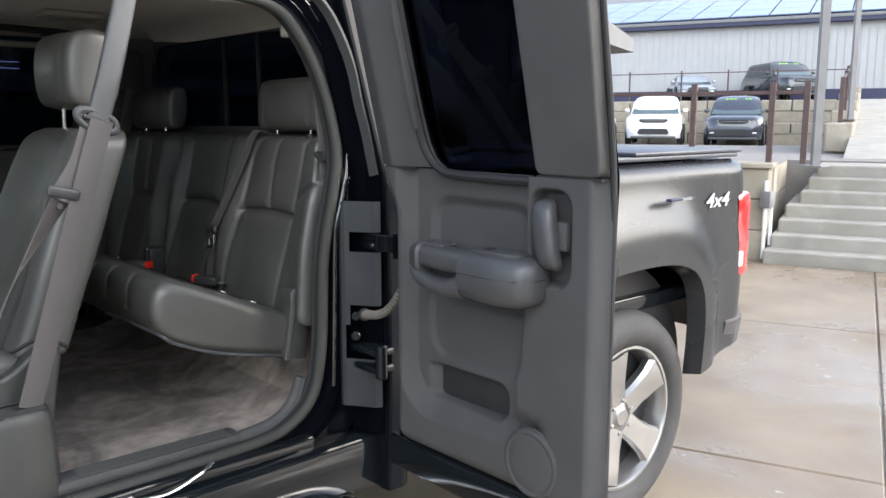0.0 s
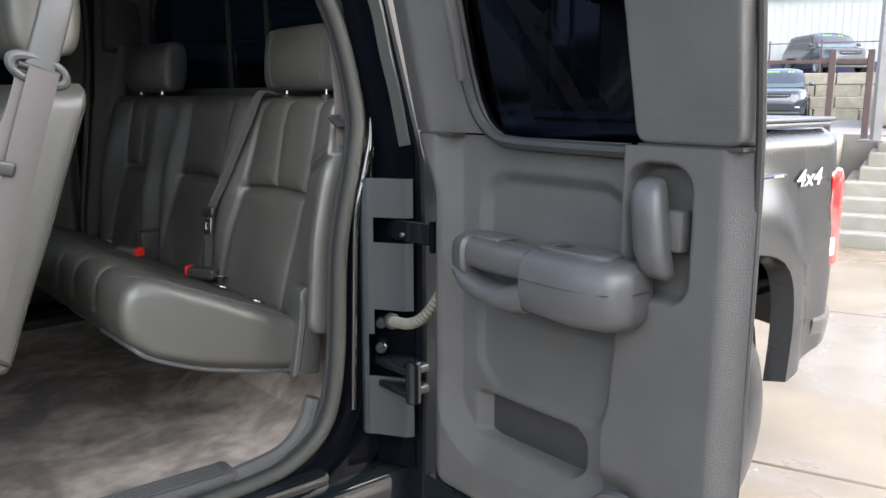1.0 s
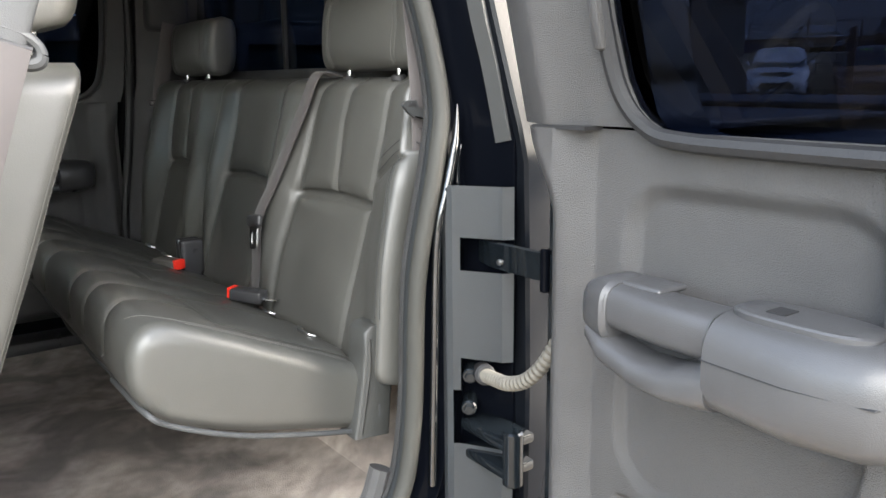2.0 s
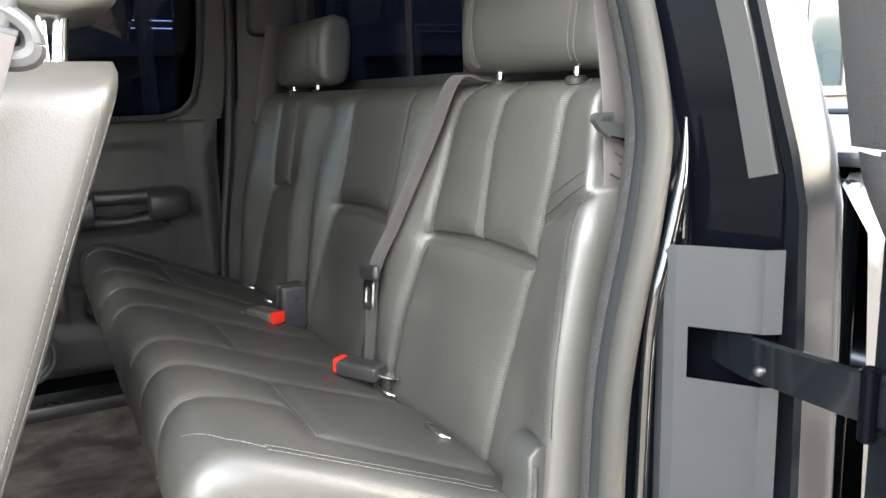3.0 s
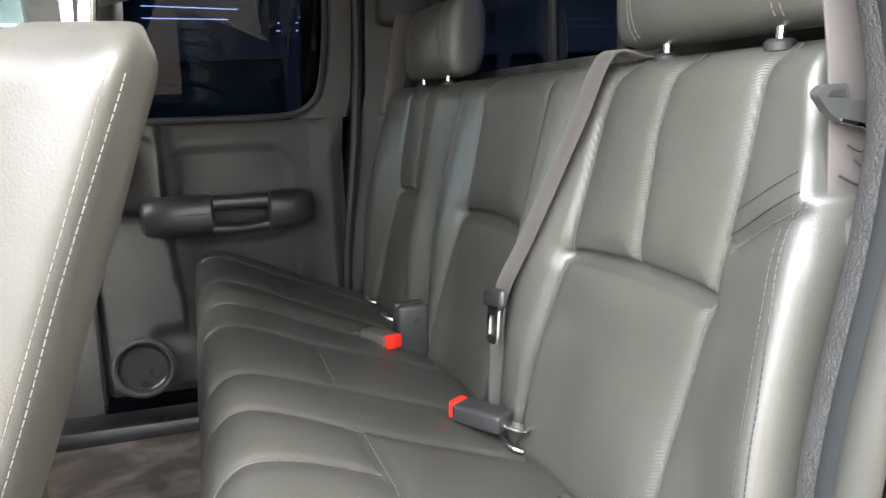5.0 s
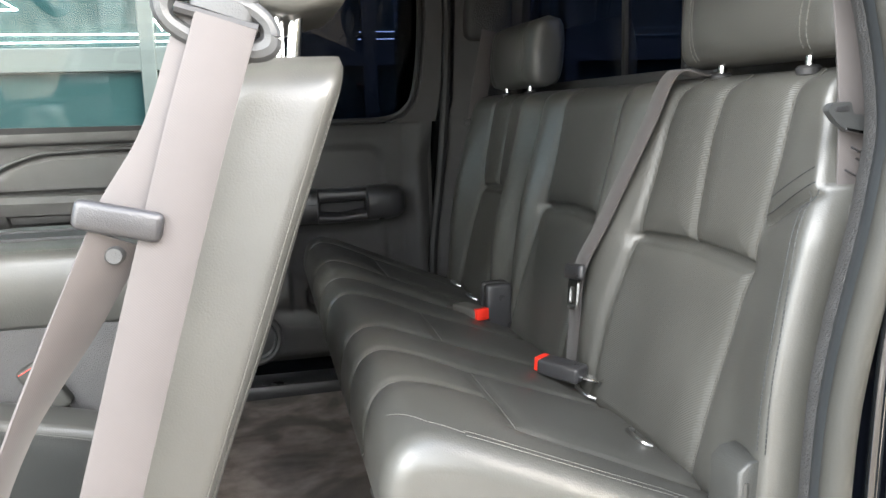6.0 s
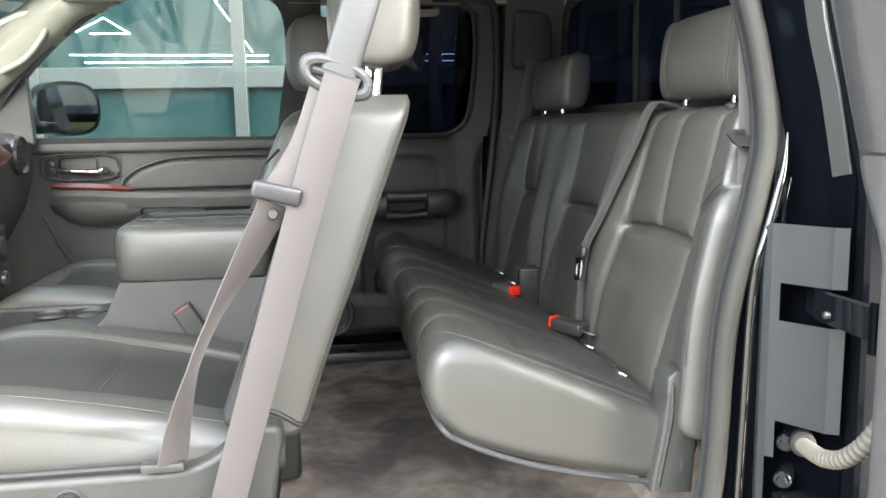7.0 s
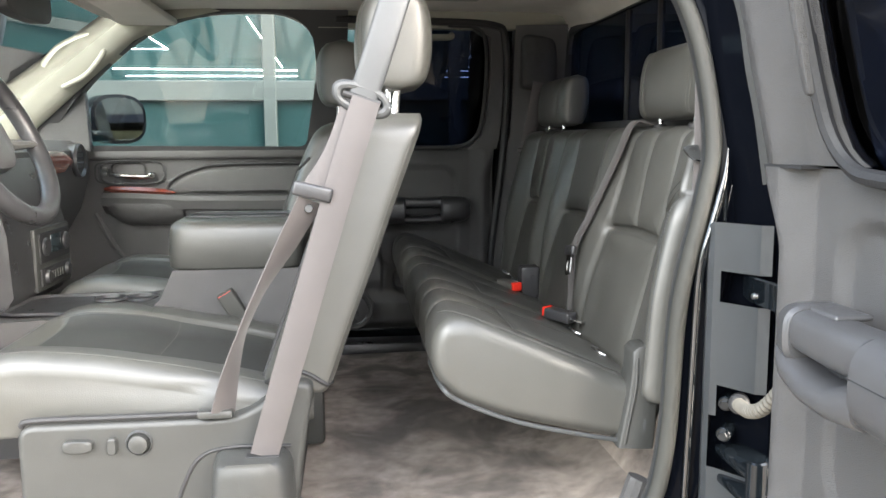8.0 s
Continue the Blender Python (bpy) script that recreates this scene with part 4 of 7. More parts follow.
part("pull_cup", yloft([(-1.306, AX - 0.004, 1.186, 0.020, 0.008), (-1.318, AX - 0.012, 1.178, 0.030, 0.013), (-1.345, AX - 0.018, 1.164, 0.034, 0.015), (-1.39, AX - 0.020, 1.153, 0.036, 0.016), (-1.43, AX - 0.018, 1.152, 0.038, 0.019), (-1.465, AX - 0.012, 1.160, 0.044, 0.026), (-1.48, AX - 0.008, 1.164, 0.046, 0.028)], e=2.6), M_ARM, arm)
part("cup_shadow", box((AX - 0.012, -1.465, 1.160), (AX + 0.03, -1.325, 1.19), 0.004), M_RUBBER, arm)
part("storage_lid", loft([[(AX - 0.003 + b, -1.545 + a, z) for a, b in superloop(0, 0, 0.066 * s, 0.030 * s, 3, 36)] for z, s in ((1.232, 1.0), (1.2375, 1.0), (1.2395, 0.95), (1.2400, 0.5))]), M_ARM, arm, "storage lid with small emblem")
part("lid_mark", box((AX - 0.018, -1.532, 1.2402), (AX + 0.004, -1.514, 1.2412)), M_RUBBER, arm)
part("arm_split", yloft([(-1.6495, AX, 1.1945, 0.016, 0.0014), (-1.63, AX, 1.1945, 0.0500, 0.0014), (-1.56, AX - 0.006, 1.1935, 0.0548, 0.0014), (-1.474, AX - 0.004, 1.1935, 0.0528, 0.0014)], 24, 2.9), M_RUBBER, arm)
for y, hx, hz, cz in ((-1.474, 0.0335, 0.0255, 1.206), (-1.346, 0.0335, 0.0255, 1.208)):
    part("seam_ring", yloft([(y - 0.001, AX - 0.012, cz, hx, hz), (y + 0.001, AX - 0.012, cz, hx, hz)]), M_SEAL, arm)
part("grab_handle", loft([[(DX - 0.002 + o + a, y + b, z) for a, b in superloop(0, 0, 0.018 * s, 0.024 * s, 2.8, 28)] for z, y, o, s in ((1.212, -1.664, 0.012, 0.35), (1.216, -1.662, 0.006, 0.75), (1.226, -1.659, 0.0, 0.95), (1.25, -1.654, -0.004, 1.0), (1.30, -1.648, -0.005, 1.0), (1.325, -1.644, -0.002, 0.97), (1.339, -1.642, 0.004, 0.8), (1.345, -1.641, 0.012, 0.4))]), M_ARM, door, "dark moulded grab handle", angle=80)
part("handle_bracket", box((DX + 0.004, -1.69, 1.25), (DX + 0.03, -1.655, 1.305), 0.006), M_TRIM, door)
part("speaker_ring", lathe([(0.058, DX - 0.003), (0.063, DX - 0.005), (0.069, DX - 0.002), (0.072, DX + 0.006), (0.05, DX + 0.01)], (0, -1.617, 0.820), "x", 56), M_TRIM, door)
part("speaker_grille", lathe([(0.0005, DX - 0.0065), (0.03, DX - 0.006), (0.05, DX - 0.005), (0.0585, DX - 0.002), (0.0585, DX + 0.006)], (0, -1.617, 0.820), "x", 56), M_TRIM, door, "round mesh speaker grille")
part("lower_skin", plate(rounded([(-0.03, -1.755), (0.02, -1.745), (0.09, -1.675), (0.09, -1.14), (-0.03, -1.14)], 0.015), "z", 0.662, 0.74, 0.008), M_PAINT, door, "black lower door edge")
part("edge_rubber", tube(smooth_path([(-0.010, -1.755, 0.70), (-0.010, -1.768, 0.9), (-0.010, -1.772, 1.30), (-0.043, -1.782, 1.50), (-0.098, -1.792, 1.75)], 6), 0.006, 8), M_RUBBER, door)
part("edge_rubber", tube(smooth_path([(0.03, -1.722, 0.70), (0.03, -1.735, 0.9), (0.03, -1.739, 1.30), (0.0, -1.75, 1.50), (-0.055, -1.76, 1.75)], 6), 0.006, 8), M_RUBBER, door)

# ---------------------------------------------------------------- far doors
fr = part("far_rear_door", loft([[(x, far_y(z) + o, z) for x, o in ((-0.66, 0.07), (-0.16, 0.07), (-0.10, 0.06), (-0.078, 0.0), (-0.072, 0.04), (-0.66, 0.12))] for z in (0.735, 0.9, 1.05, 1.2, 1.3, 1.365, 1.39)]), M_TRIM, truck, "charcoal far rear door trim")
part("door_frame", loft([[(x, far_y(z) + o, z) for x, o in ((x0, 0.0), (x0 + 0.012, -0.02), (x1 - 0.01, -0.022), (x1, 0.0), (x1, 0.04), (x0, 0.04))] for z, x0, x1 in ((1.385, -0.20, -0.060), (1.40, -0.165, -0.056), (1.43, -0.135, -0.05), (1.50, -0.118, -0.045), (1.65, -0.108, -0.045), (1.76, -0.115, -0.058), (1.81, -0.20, -0.075))]), M_TRIM, fr)
part("header", loft([[(x, far_y(1.79) + a, 1.80 + b) for a, b in ((-0.02, -0.012), (-0.022, 0.075), (0.03, 0.075), (0.03, -0.012))] for x in (-0.68, -0.4, -0.04, 0.16)]), M_CREAM, fr, "cream header trim over the window")
clear(part("window", loft([[(x, far_y(1.38) + 0.025, 1.37), (x, far_y(1.60) + 0.025, 1.60), (x, far_y(1.82) + 0.025, 1.82), (x, far_y(1.82) + 0.029, 1.82), (x, far_y(1.60) + 0.029, 1.60), (x, far_y(1.38) + 0.029, 1.37)] for x in (-0.56, -0.08)]), M_TINT, fr, "dark tinted window"))
part("window_seal", tube(smooth_path([(-0.58, 0.705, 1.393), (-0.3, 0.705, 1.392), (-0.20, 0.703, 1.396), (-0.15, 0.695, 1.42), (-0.125, 0.68, 1.47), (-0.113, 0.65, 1.60), (-0.118, 0.615, 1.74), (-0.15, 0.60, 1.79), (-0.25, 0.595, 1.80)], 6), 0.008, 8), M_RUBBER, fr)
fgrid = []
for i in range(110):
    xx = -0.672 + 0.596 * i / 109
    fgrid.append([(xx, far_y(zz) - 0.016 + 1.2 * (door_x(max(-1.76, xx - 1.088), zz) - DX), zz) for zz in (0.735 + 0.65 * j / 109 for j in range(110))])
part("trim_panel", loft(fgrid, caps=False, closed=False), M_TRIM, fr, "charcoal moulded trim panel", angle=180)


def xloft(sections, n=30, e=3.0):
    """A bar along x of rounded sections: x, middle y, middle z, half depth, half height."""
    return loft([[(x, cy + a, cz + b) for a, b in superloop(0, 0, hy, hz, e, n)] for x, cy, cz, hy, hz in sections])


far_arm = part("armrest", xloft([(-0.560, 0.70, 1.172, 0.008, 0.010), (-0.557, 0.695, 1.172, 0.028, 0.028), (-0.548, 0.690, 1.173, 0.042, 0.040), (-0.525, 0.686, 1.174, 0.048, 0.046), (-0.46, 0.684, 1.174, 0.050, 0.048), (-0.402, 0.685, 1.174, 0.050, 0.047), (-0.396, 0.687, 1.175, 0.044, 0.041)]), M_SMOOTH, fr, "dark armrest with pull cup")
part("arm_split", xloft([(-0.5605, 0.695, 1.180, 0.022, 0.0014), (-0.54, 0.690, 1.180, 0.0475, 0.0014), (-0.46, 0.684, 1.180, 0.0508, 0.0014), (-0.400, 0.685, 1.180, 0.0506, 0.0014)]), M_RUBBER, far_arm)
part("arm_bridge", xloft([(-0.40, 0.682, 1.200, 0.030, 0.019), (-0.335, 0.680, 1.200, 0.030, 0.018), (-0.268, 0.682, 1.200, 0.030, 0.019)]), M_SMOOTH, far_arm)
part("arm_lip", xloft([(-0.40, 0.684, 1.142, 0.044, 0.016), (-0.335, 0.688, 1.138, 0.040, 0.012), (-0.262, 0.688, 1.146, 0.040, 0.016)]), M_SMOOTH, far_arm)
part("cup_back", box((-0.40, 0.695, 1.14), (-0.265, 0.71, 1.20), 0.003), M_RUBBER, far_arm)
part("arm_end", xloft([(-0.272, 0.686, 1.174, 0.044, 0.042), (-0.266, 0.684, 1.174, 0.050, 0.047), (-0.215, 0.684, 1.175, 0.050, 0.047), (-0.185, 0.688, 1.176, 0.046, 0.043), (-0.168, 0.694, 1.177, 0.036, 0.032), (-0.162, 0.70, 1.178, 0.018, 0.016), (-0.160, 0.705, 1.178, 0.006, 0.006)]), M_SMOOTH, far_arm)
part("speaker", lathe([(0.001, 0.719), (0.05, 0.719), (0.056, 0.713), (0.060, 0.72)], (-0.585, -0.022, 0.818), "y", 40), M_SMOOTH, fr, "round speaker grille")
part("speaker_rim", lathe([(0.056, 0.724), (0.060, 0.712), (0.066, 0.708), (0.073, 0.711), (0.074, 0.724), (0.056, 0.724)], (-0.585, -0.022, 0.818), "y", 40, False), M_TRIM, fr)
part("door_edge", box((-0.682, 0.69, 0.74), (-0.672, 0.722, 1.40), 0.004), M_RUBBER, fr)

ff = part("far_front_door", loft([[(x, far_y(z) + o, z) for x, o in ((-1.66, 0.0), (-1.2, -0.012), (-0.685, 0.0), (-0.685, 0.09), (-1.66, 0.09))] for z in (0.70, 0.9, 1.1, 1.25, 1.36, 1.39)]), M_TRIM, truck, "charcoal far front door trim")
part("belt_rail", box((-1.60, 0.690, 1.36), (-0.56, 0.74, 1.398), 0.012, 3), M_TRIM, ff)
# window frame
wouter = rounded([(-1.80, 1.385), (-0.60, 1.385), (-0.58, 1.86), (-1.15, 1.86), (-1.40, 1.81)], 0.02)
winner = rounded([(-1.60, 1.41), (-0.735, 1.40), (-0.688, 1.66), (-0.70, 1.785), (-0.79, 1.834), (-0.99, 1.834), (-1.133, 1.810), (-1.27, 1.744), (-1.436, 1.609)], [0.02, 0.02, 0.1, 0.05, 0.05, 0.1, 0.1, 0.1, 0.1])
wf = ringplate(resample(wouter, 120), align(resample(wouter, 120), winner), "y", 0.0, 0.05)
for v in wf.verts:
    v.co.y += far_y(v.co.z) - 0.02
part("window_frame", wf, M_RUBBER, ff, "black window frame")
clear(part("window_glass", loft([[(x, far_y(z) + o, z) for z, o in ((1.38, 0.012), (1.6, 0.012), (1.85, 0.012), (1.85, 0.016), (1.6, 0.016), (1.38, 0.016))] for x in (-1.66, -0.62)]), M_GLASS, ff, "clear front side window"))
part("mirror_sail", plate([(-1.62, 1.39), (-1.445, 1.39), (-1.452, 1.585), (-1.60, 1.462)], "y", 0.668, 0.70, 0.004), M_TRIM, ff, "dark mirror corner panel")
bez = part("handle_bezel", loft([[(-1.325 + a, 0.708 + d, 1.315 + b) for a, b in superloop(0, 0, 0.108 * s, 0.036 * s, 5, 40)] for s, d in ((1.05, 0.012), (1.03, -0.004), (0.98, -0.005), (0.93, 0.002), (0.02, 0.004))], caps=False), M_SMOOTH, ff, "dark handle bezel")
part("cup", loft([[(-1.337 + a, 0.706 + d, 1.325 + b) for a, b in superloop(0, 0, 0.056 * s, 0.024 * s, 4, 30)] for s, d in ((1.0, -0.006), (0.9, 0.008), (0.02, 0.010))], caps=False), M_RUBBER, bez)
part("bezel_line", tube([(-1.332 + a, 0.7005, 1.317 + b) for a, b in superloop(0, 0, 0.113, 0.040, 4, 41)], 0.0028, 6), M_RUBBER, bez)
part("chrome_lever", tube(smooth_path([(-1.392, 0.700, 1.312), (-1.36, 0.692, 1.306), (-1.29, 0.688, 1.303), (-1.262, 0.692, 1.306), (-1.255, 0.70, 1.308)], 5), [0.0085 + 0.004 * (i > 14) for i in range(21)], 10), M_CHROME, bez, "chrome door lever")
for k in range(2):
    part("switch", box((-1.418, 0.695, 1.322 - k * 0.020), (-1.402, 0.705, 1.336 - k * 0.020), 0.003), M_SEATPL, bez)
part("wood_strip", loft([[(x, 0.688, 1.262 + t - h), (x, 0.680, 1.262 + t), (x, 0.688, 1.262 + t + h), (x, 0.71, 1.262 + t)] for x, h, t in ((-1.415, 0.004, 0.0), (-1.39, 0.011, -0.001), (-1.3, 0.012, -0.006), (-1.22, 0.010, -0.012), (-1.18, 0.003, -0.016))]), M_WOOD, ff, "glossy red-brown wood trim")
part("arm_ledge", loft([[(x, 0.72 - o, z) for o, z in ((0.0, 1.255 - s), (0.045, 1.250 - s), (0.058, 1.235 - s), (0.05, 1.205 - s), (0.0, 1.17 - s))] for x, s in ((-1.42, 0.0), (-1.3, 0.004), (-1.15, 0.014), (-0.9, 0.018), (-0.60, 0.018))]), M_TRIM, ff, "padded armrest ledge")
part("raised_insert", loft([[(x, 0.72 - o, z) for o, z in ((0.0, 1.25), (0.028, 1.25), (0.032, (1.25 + h) / 2), (0.028, h - 0.012), (0.015, h), (0.0, h + 0.004))] for x, h in ((-1.205, 1.256), (-1.195, 1.274), (-1.18, 1.288), (-1.154, 1.305), (-1.10, 1.324), (-1.048, 1.334), (-0.9, 1.338), (-0.60, 1.338))]), M_TRIM, ff, "smooth padded upper insert")
part("insert_groove", tube(smooth_path([(-1.212, 0.698, 1.256), (-1.202, 0.698, 1.278), (-1.185, 0.698, 1.293), (-1.157, 0.698, 1.310), (-1.10, 0.698, 1.330), (-1.048, 0.698, 1.340), (-0.9, 0.698, 1.344), (-0.60, 0.698, 1.344)], 5), 0.005, 8), M_RUBBER, ff)
part("map_pocket", loft([[(x, 0.716, 1.222), (x, 0.672 + q, 1.220), (x, 0.666 + q, 1.212), (x, 0.672 + q, (1.222 + zb) / 2), (x, 0.690 + q / 2, zb + 0.008), (x, 0.716, zb)] for x, zb, q in ((-1.428, 1.205, 0.03), (-1.420, 1.188, 0.012), (-1.395, 1.162, 0.002), (-1.36, 1.142, 0.0), (-1.323, 1.131, 0.0), (-1.20, 1.134, 0.0), (-1.158, 1.146, 0.002), (-1.154, 1.15, 0.01))]), M_TRIM, ff, "moulded map pocket", angle=50)
part("scoop_shadow", box((-1.150, 0.676, 1.166), (-0.962, 0.725, 1.196), 0.006), M_RUBBER, ff)
part("kick_line", tube(smooth_path([(-1.45, 0.70, 1.18), (-1.36, 0.695, 1.02), (-1.20, 0.69, 0.92), (-0.95, 0.69, 0.90)], 6), 0.010, 8), M_TRIM, ff)
# mirror outside, turned towards the driver


def turned(bm):
    bmesh.ops.transform(bm, matrix=Matrix.Translation((-1.46, 1.10, 0)) @ Matrix.Rotation(radians(-42), 4, "Z") @ Matrix.Translation((1.46, -1.10, 0)), verts=bm.verts[:])
    return bm


mir = part("door_mirror", turned(loft([[(x + 0.04, 1.10 + a, 1.506 + b) for a, b in superloop(0, 0, 0.118 * s, 0.094 * s, 2.7, 40)] for x, s in ((-1.62, 0.5), (-1.60, 0.85), (-1.56, 1.0), (-1.502, 1.0), (-1.4995, 0.92))])), M_MUTED_BLACK, ff, "black door mirror with glass")
part("mirror_arm", box((-1.52, 0.74, 1.42), (-1.47, 1.05, 1.46), 0.012), M_MUTED_BLACK, mir)
part("mirror_glass", turned(loft([[(x + 0.04, 1.10 + a, 1.506 + b) for a, b in superloop(0, 0, 0.104 * s, 0.081 * s, 2.7, 40)] for x, s in ((-1.500, 1.0), (-1.4965, 1.0), (-1.4965, 0.01))])), M_DIM_MIRROR, mir, "mirror glass")

# ---------------------------------------------------------------- dashboard end of the cab
dash = thing("dashboard", (-1.55, -0.1, 0.9), "dark dashboard with centre stack and wood trim", "dashboard")
part("body", loft([[(x, y, z) for x, z in ((-1.80, 1.37), (-1.64, 1.43), (-1.51, 1.425), (-1.455, 1.395), (-1.455, 1.31), (-1.49, 1.20), (-1.55, 1.10), (-1.64, 1.02), (-1.80, 1.0))] for y in (-0.80, -0.4, 0.0, 0.4, 0.60, 0.66, 0.675)]), M_TRIM, dash, angle=45)
stack = part("centre_panel", loft([[(x, y, z) for x, z in ((-1.44 + o, 1.38), (-1.40 + o, 1.20), (-1.395 + o, 1.05), (-1.42 + o, 1.01), (-1.56, 1.01), (-1.56, 1.38))] for y, o in ((-0.17, -0.03), (-0.16, 0.0), (0.10, 0.0), (0.24, 0.0), (0.26, -0.03))]), M_SMOOTH, dash, "satin centre stack", angle=40)
part("stack_bezel", box((-1.402, -0.02, 1.035), (-1.388, 0.235, 1.20), 0.006), M_SEATPL, stack)
part("climate_panel", box((-1.392, 0.0, 1.108), (-1.383, 0.218, 1.188), 0.008), M_RUBBER, stack, "black climate control panel")
part("switch_panel", box((-1.392, 0.0, 1.048), (-1.383, 0.218, 1.095), 0.008), M_RUBBER, stack)
part("display", box((-1.386, 0.072, 1.130), (-1.381, 0.148, 1.178), 0.002), M_CARGLASS, stack, "dark display")
for y in (0.035, 0.185):
    part("knob", lathe([(0.001, 0.012), (0.020, 0.012), (0.024, 0.009), (0.026, 0.0), (0.001, 0.0)], (-1.388, y, 1.15), "x", 24), M_SMOOTH, stack)
    part("knob", lathe([(0.001, 0.014), (0.015, 0.014), (0.018, 0.010), (0.019, 0.0), (0.001, 0.0)], (-1.388, y, 1.071), "x", 24), M_SMOOTH, stack)
for i in range(5):
    part("button", box((-1.388, 0.068 + i * 0.019, 1.06), (-1.380, 0.082 + i * 0.019, 1.082), 0.002), M_SEATPL, stack)
part("wood_insert", loft([[(-1.450, y, 1.362 - h), (-1.442, y, 1.362), (-1.450, y, 1.362 + h), (-1.49, y, 1.362)] for y, h in ((0.20, 0.03), (0.30, 0.034), (0.42, 0.03), (0.48, 0.012))]), M_WOOD, dash, "glossy red-brown wood trim")
vent = part("air_vent", lathe([(0.045, 0.0), (0.052, 0.008), (0.056, 0.0), (0.05, -0.03), (0.02, -0.03)], (-1.446, 0.55, 1.362), "x", 28), M_SMOOTH, dash)
for i in range(4):
    part("vent_slat", box((-1.459, 0.51, 1.335 + i * 0.017), (-1.442, 0.59, 1.339 + i * 0.017), 0.0015, 1), M_RUBBER, vent)
part("lower_panel", box((-1.75, -0.80, 0.66), (-1.60, 0.68, 1.04), 0.03), M_TRIM, dash)
# steering wheel
SWC, SWN = Vector((-1.285, -0.47, 1.440)), Vector((0.90, 0.0, 0.42)).normalized()
sw_u = Vector((0, 1, 0))
sw_v = SWN.cross(sw_u).normalized() * -1
wheel_thing = thing("steering_wheel", SWC, "dark leather steering wheel with grey spokes", "steering wheel")
part("rim", tube([SWC + 0.182 * (math.cos(a) * sw_u + math.sin(a) * sw_v) for a in (2 * math.pi * k / 48 for k in range(49))], 0.0195, 14), M_SMOOTH, wheel_thing, "stitched leather rim")
for a0 in (8, 172, 250, 290):
    a = radians(a0)
    d = math.cos(a) * sw_u + math.sin(a) * sw_v
    part("spoke", tube([SWC - SWN * 0.035 + d * 0.05, SWC - SWN * 0.025 + d * 0.11, SWC + d * 0.178], [0.034, 0.026, 0.016], 10, 0.45), M_SPOKE, wheel_thing, "silver-grey spoke")
hubm = Matrix.Translation(SWC - SWN * 0.03) @ SWN.to_track_quat("Z", "Y").to_matrix().to_4x4()
hb2 = loft([[(a, b, z) for a, b in superloop(0, 0, 0.085 * s, 0.075 * s, 3, 32)] for z, s in ((-0.06, 0.7), (0.0, 1.0), (0.02, 0.95), (0.032, 0.7), (0.036, 0.1))])
bmesh.ops.transform(hb2, matrix=hubm, verts=hb2.verts[:])
part("hub", hb2, M_ARM, wheel_thing)
part("column", tube([SWC - SWN * 0.06, SWC - SWN * 0.32], 0.055, 16), M_SMOOTH, wheel_thing)
# windscreen pillar and glass on the far side
pil = []
for (x0, z0), (x1, z1) in (((-1.74, 1.36), (-1.88, 1.40)), ((-1.615, 1.463), (-1.755, 1.51)), ((-1.440, 1.606), (-1.60, 1.645)), ((-1.272, 1.742), (-1.455, 1.770)), ((-1.135, 1.808), (-1.335, 1.850)), ((-0.99, 1.836), (-1.20, 1.875))):
    sec = []
    for k in range(9):
        t = k / 8
        z = z0 + (z1 - z0) * t
        sec.append((x0 + (x1 - x0) * t, far_y(z) - 0.030 - 0.022 * math.sin(t * math.pi) ** 0.6, z))
    pil.append(sec + [(x1, far_y(z1) + 0.03, z1), (x0, far_y(z0) + 0.03, z0)])
ap = part("pillar_trim", loft(pil), M_CREAM, truck, "cream windscreen pillar trim", angle=60)
part("pillar_handle", tube(smooth_path([(-1.350, 0.606, 1.738), (-1.360, 0.592, 1.712), (-1.375, 0.589, 1.684), (-1.422, 0.592, 1.634), (-1.475, 0.600, 1.606), (-1.50, 0.612, 1.598)], 6), 0.009, 10), M_CREAM, ap, "cream grab handle")
part("windscreen_rubber", tube([(x1, far_y(z1) - 0.012, z1) for x1, z1 in ((-1.88, 1.40), (-1.755, 1.51), (-1.60, 1.645), (-1.455, 1.770), (-1.335, 1.850))], 0.006, 8), M_RUBBER, truck, "black rubber along the windscreen")
clear(part("windscreen", loft([[(x, y, z) for y in (-0.80, 0.68)] for x, z in ((-1.95, 1.33), (-1.25, 1.835), (-1.246, 1.840), (-1.946, 1.335))] , caps=False, closed=False), M_GLASS, truck, "clear windscreen"))
part("bonnet", loft([[(-3.2, y, 1.18 - 0.05 * abs(y + 0.1)), (-2.6, y, 1.28 - 0.04 * abs(y + 0.1)), (-1.95, y, 1.32 - 0.03 * abs(y + 0.1)), (-1.95, y, 0.7), (-3.2, y, 0.7)] for y in (-0.95, -0.6, -0.1, 0.4, 0.76)]), M_PAINT, truck, "black bonnet")
part("visor", box((-1.30, -0.72, 1.790), (-1.12, -0.15, 1.812), 0.01), M_HEAD, truck, "cloth sun visor")
vm = part("rear_view_mirror", loft([[(x, -0.338 + a, 1.722 + b) for a, b in superloop(0, 0, 0.125 * s, 0.045 * s, 4, 28)] for x, s in ((-1.29, 0.6), (-1.275, 1.0), (-1.245, 1.0), (-1.243, 0.9))]), M_RUBBER, truck, "black rear-view mirror")
part("mirror_stem", tube([(-1.28, -0.338, 1.74), (-1.30, -0.338, 1.80)], 0.01, 8), M_SMOOTH, vm)
part("far_visor", box((-1.30, 0.10, 1.785), (-1.12, 0.56, 1.808), 0.01), M_HEAD, truck)

# ---------------------------------------------------------------- rear bench
bench = thing("rear_bench_seat", (-0.1, -0.1, 0.70), "dark grey leather rear bench seat with light stitching", "bench seat")


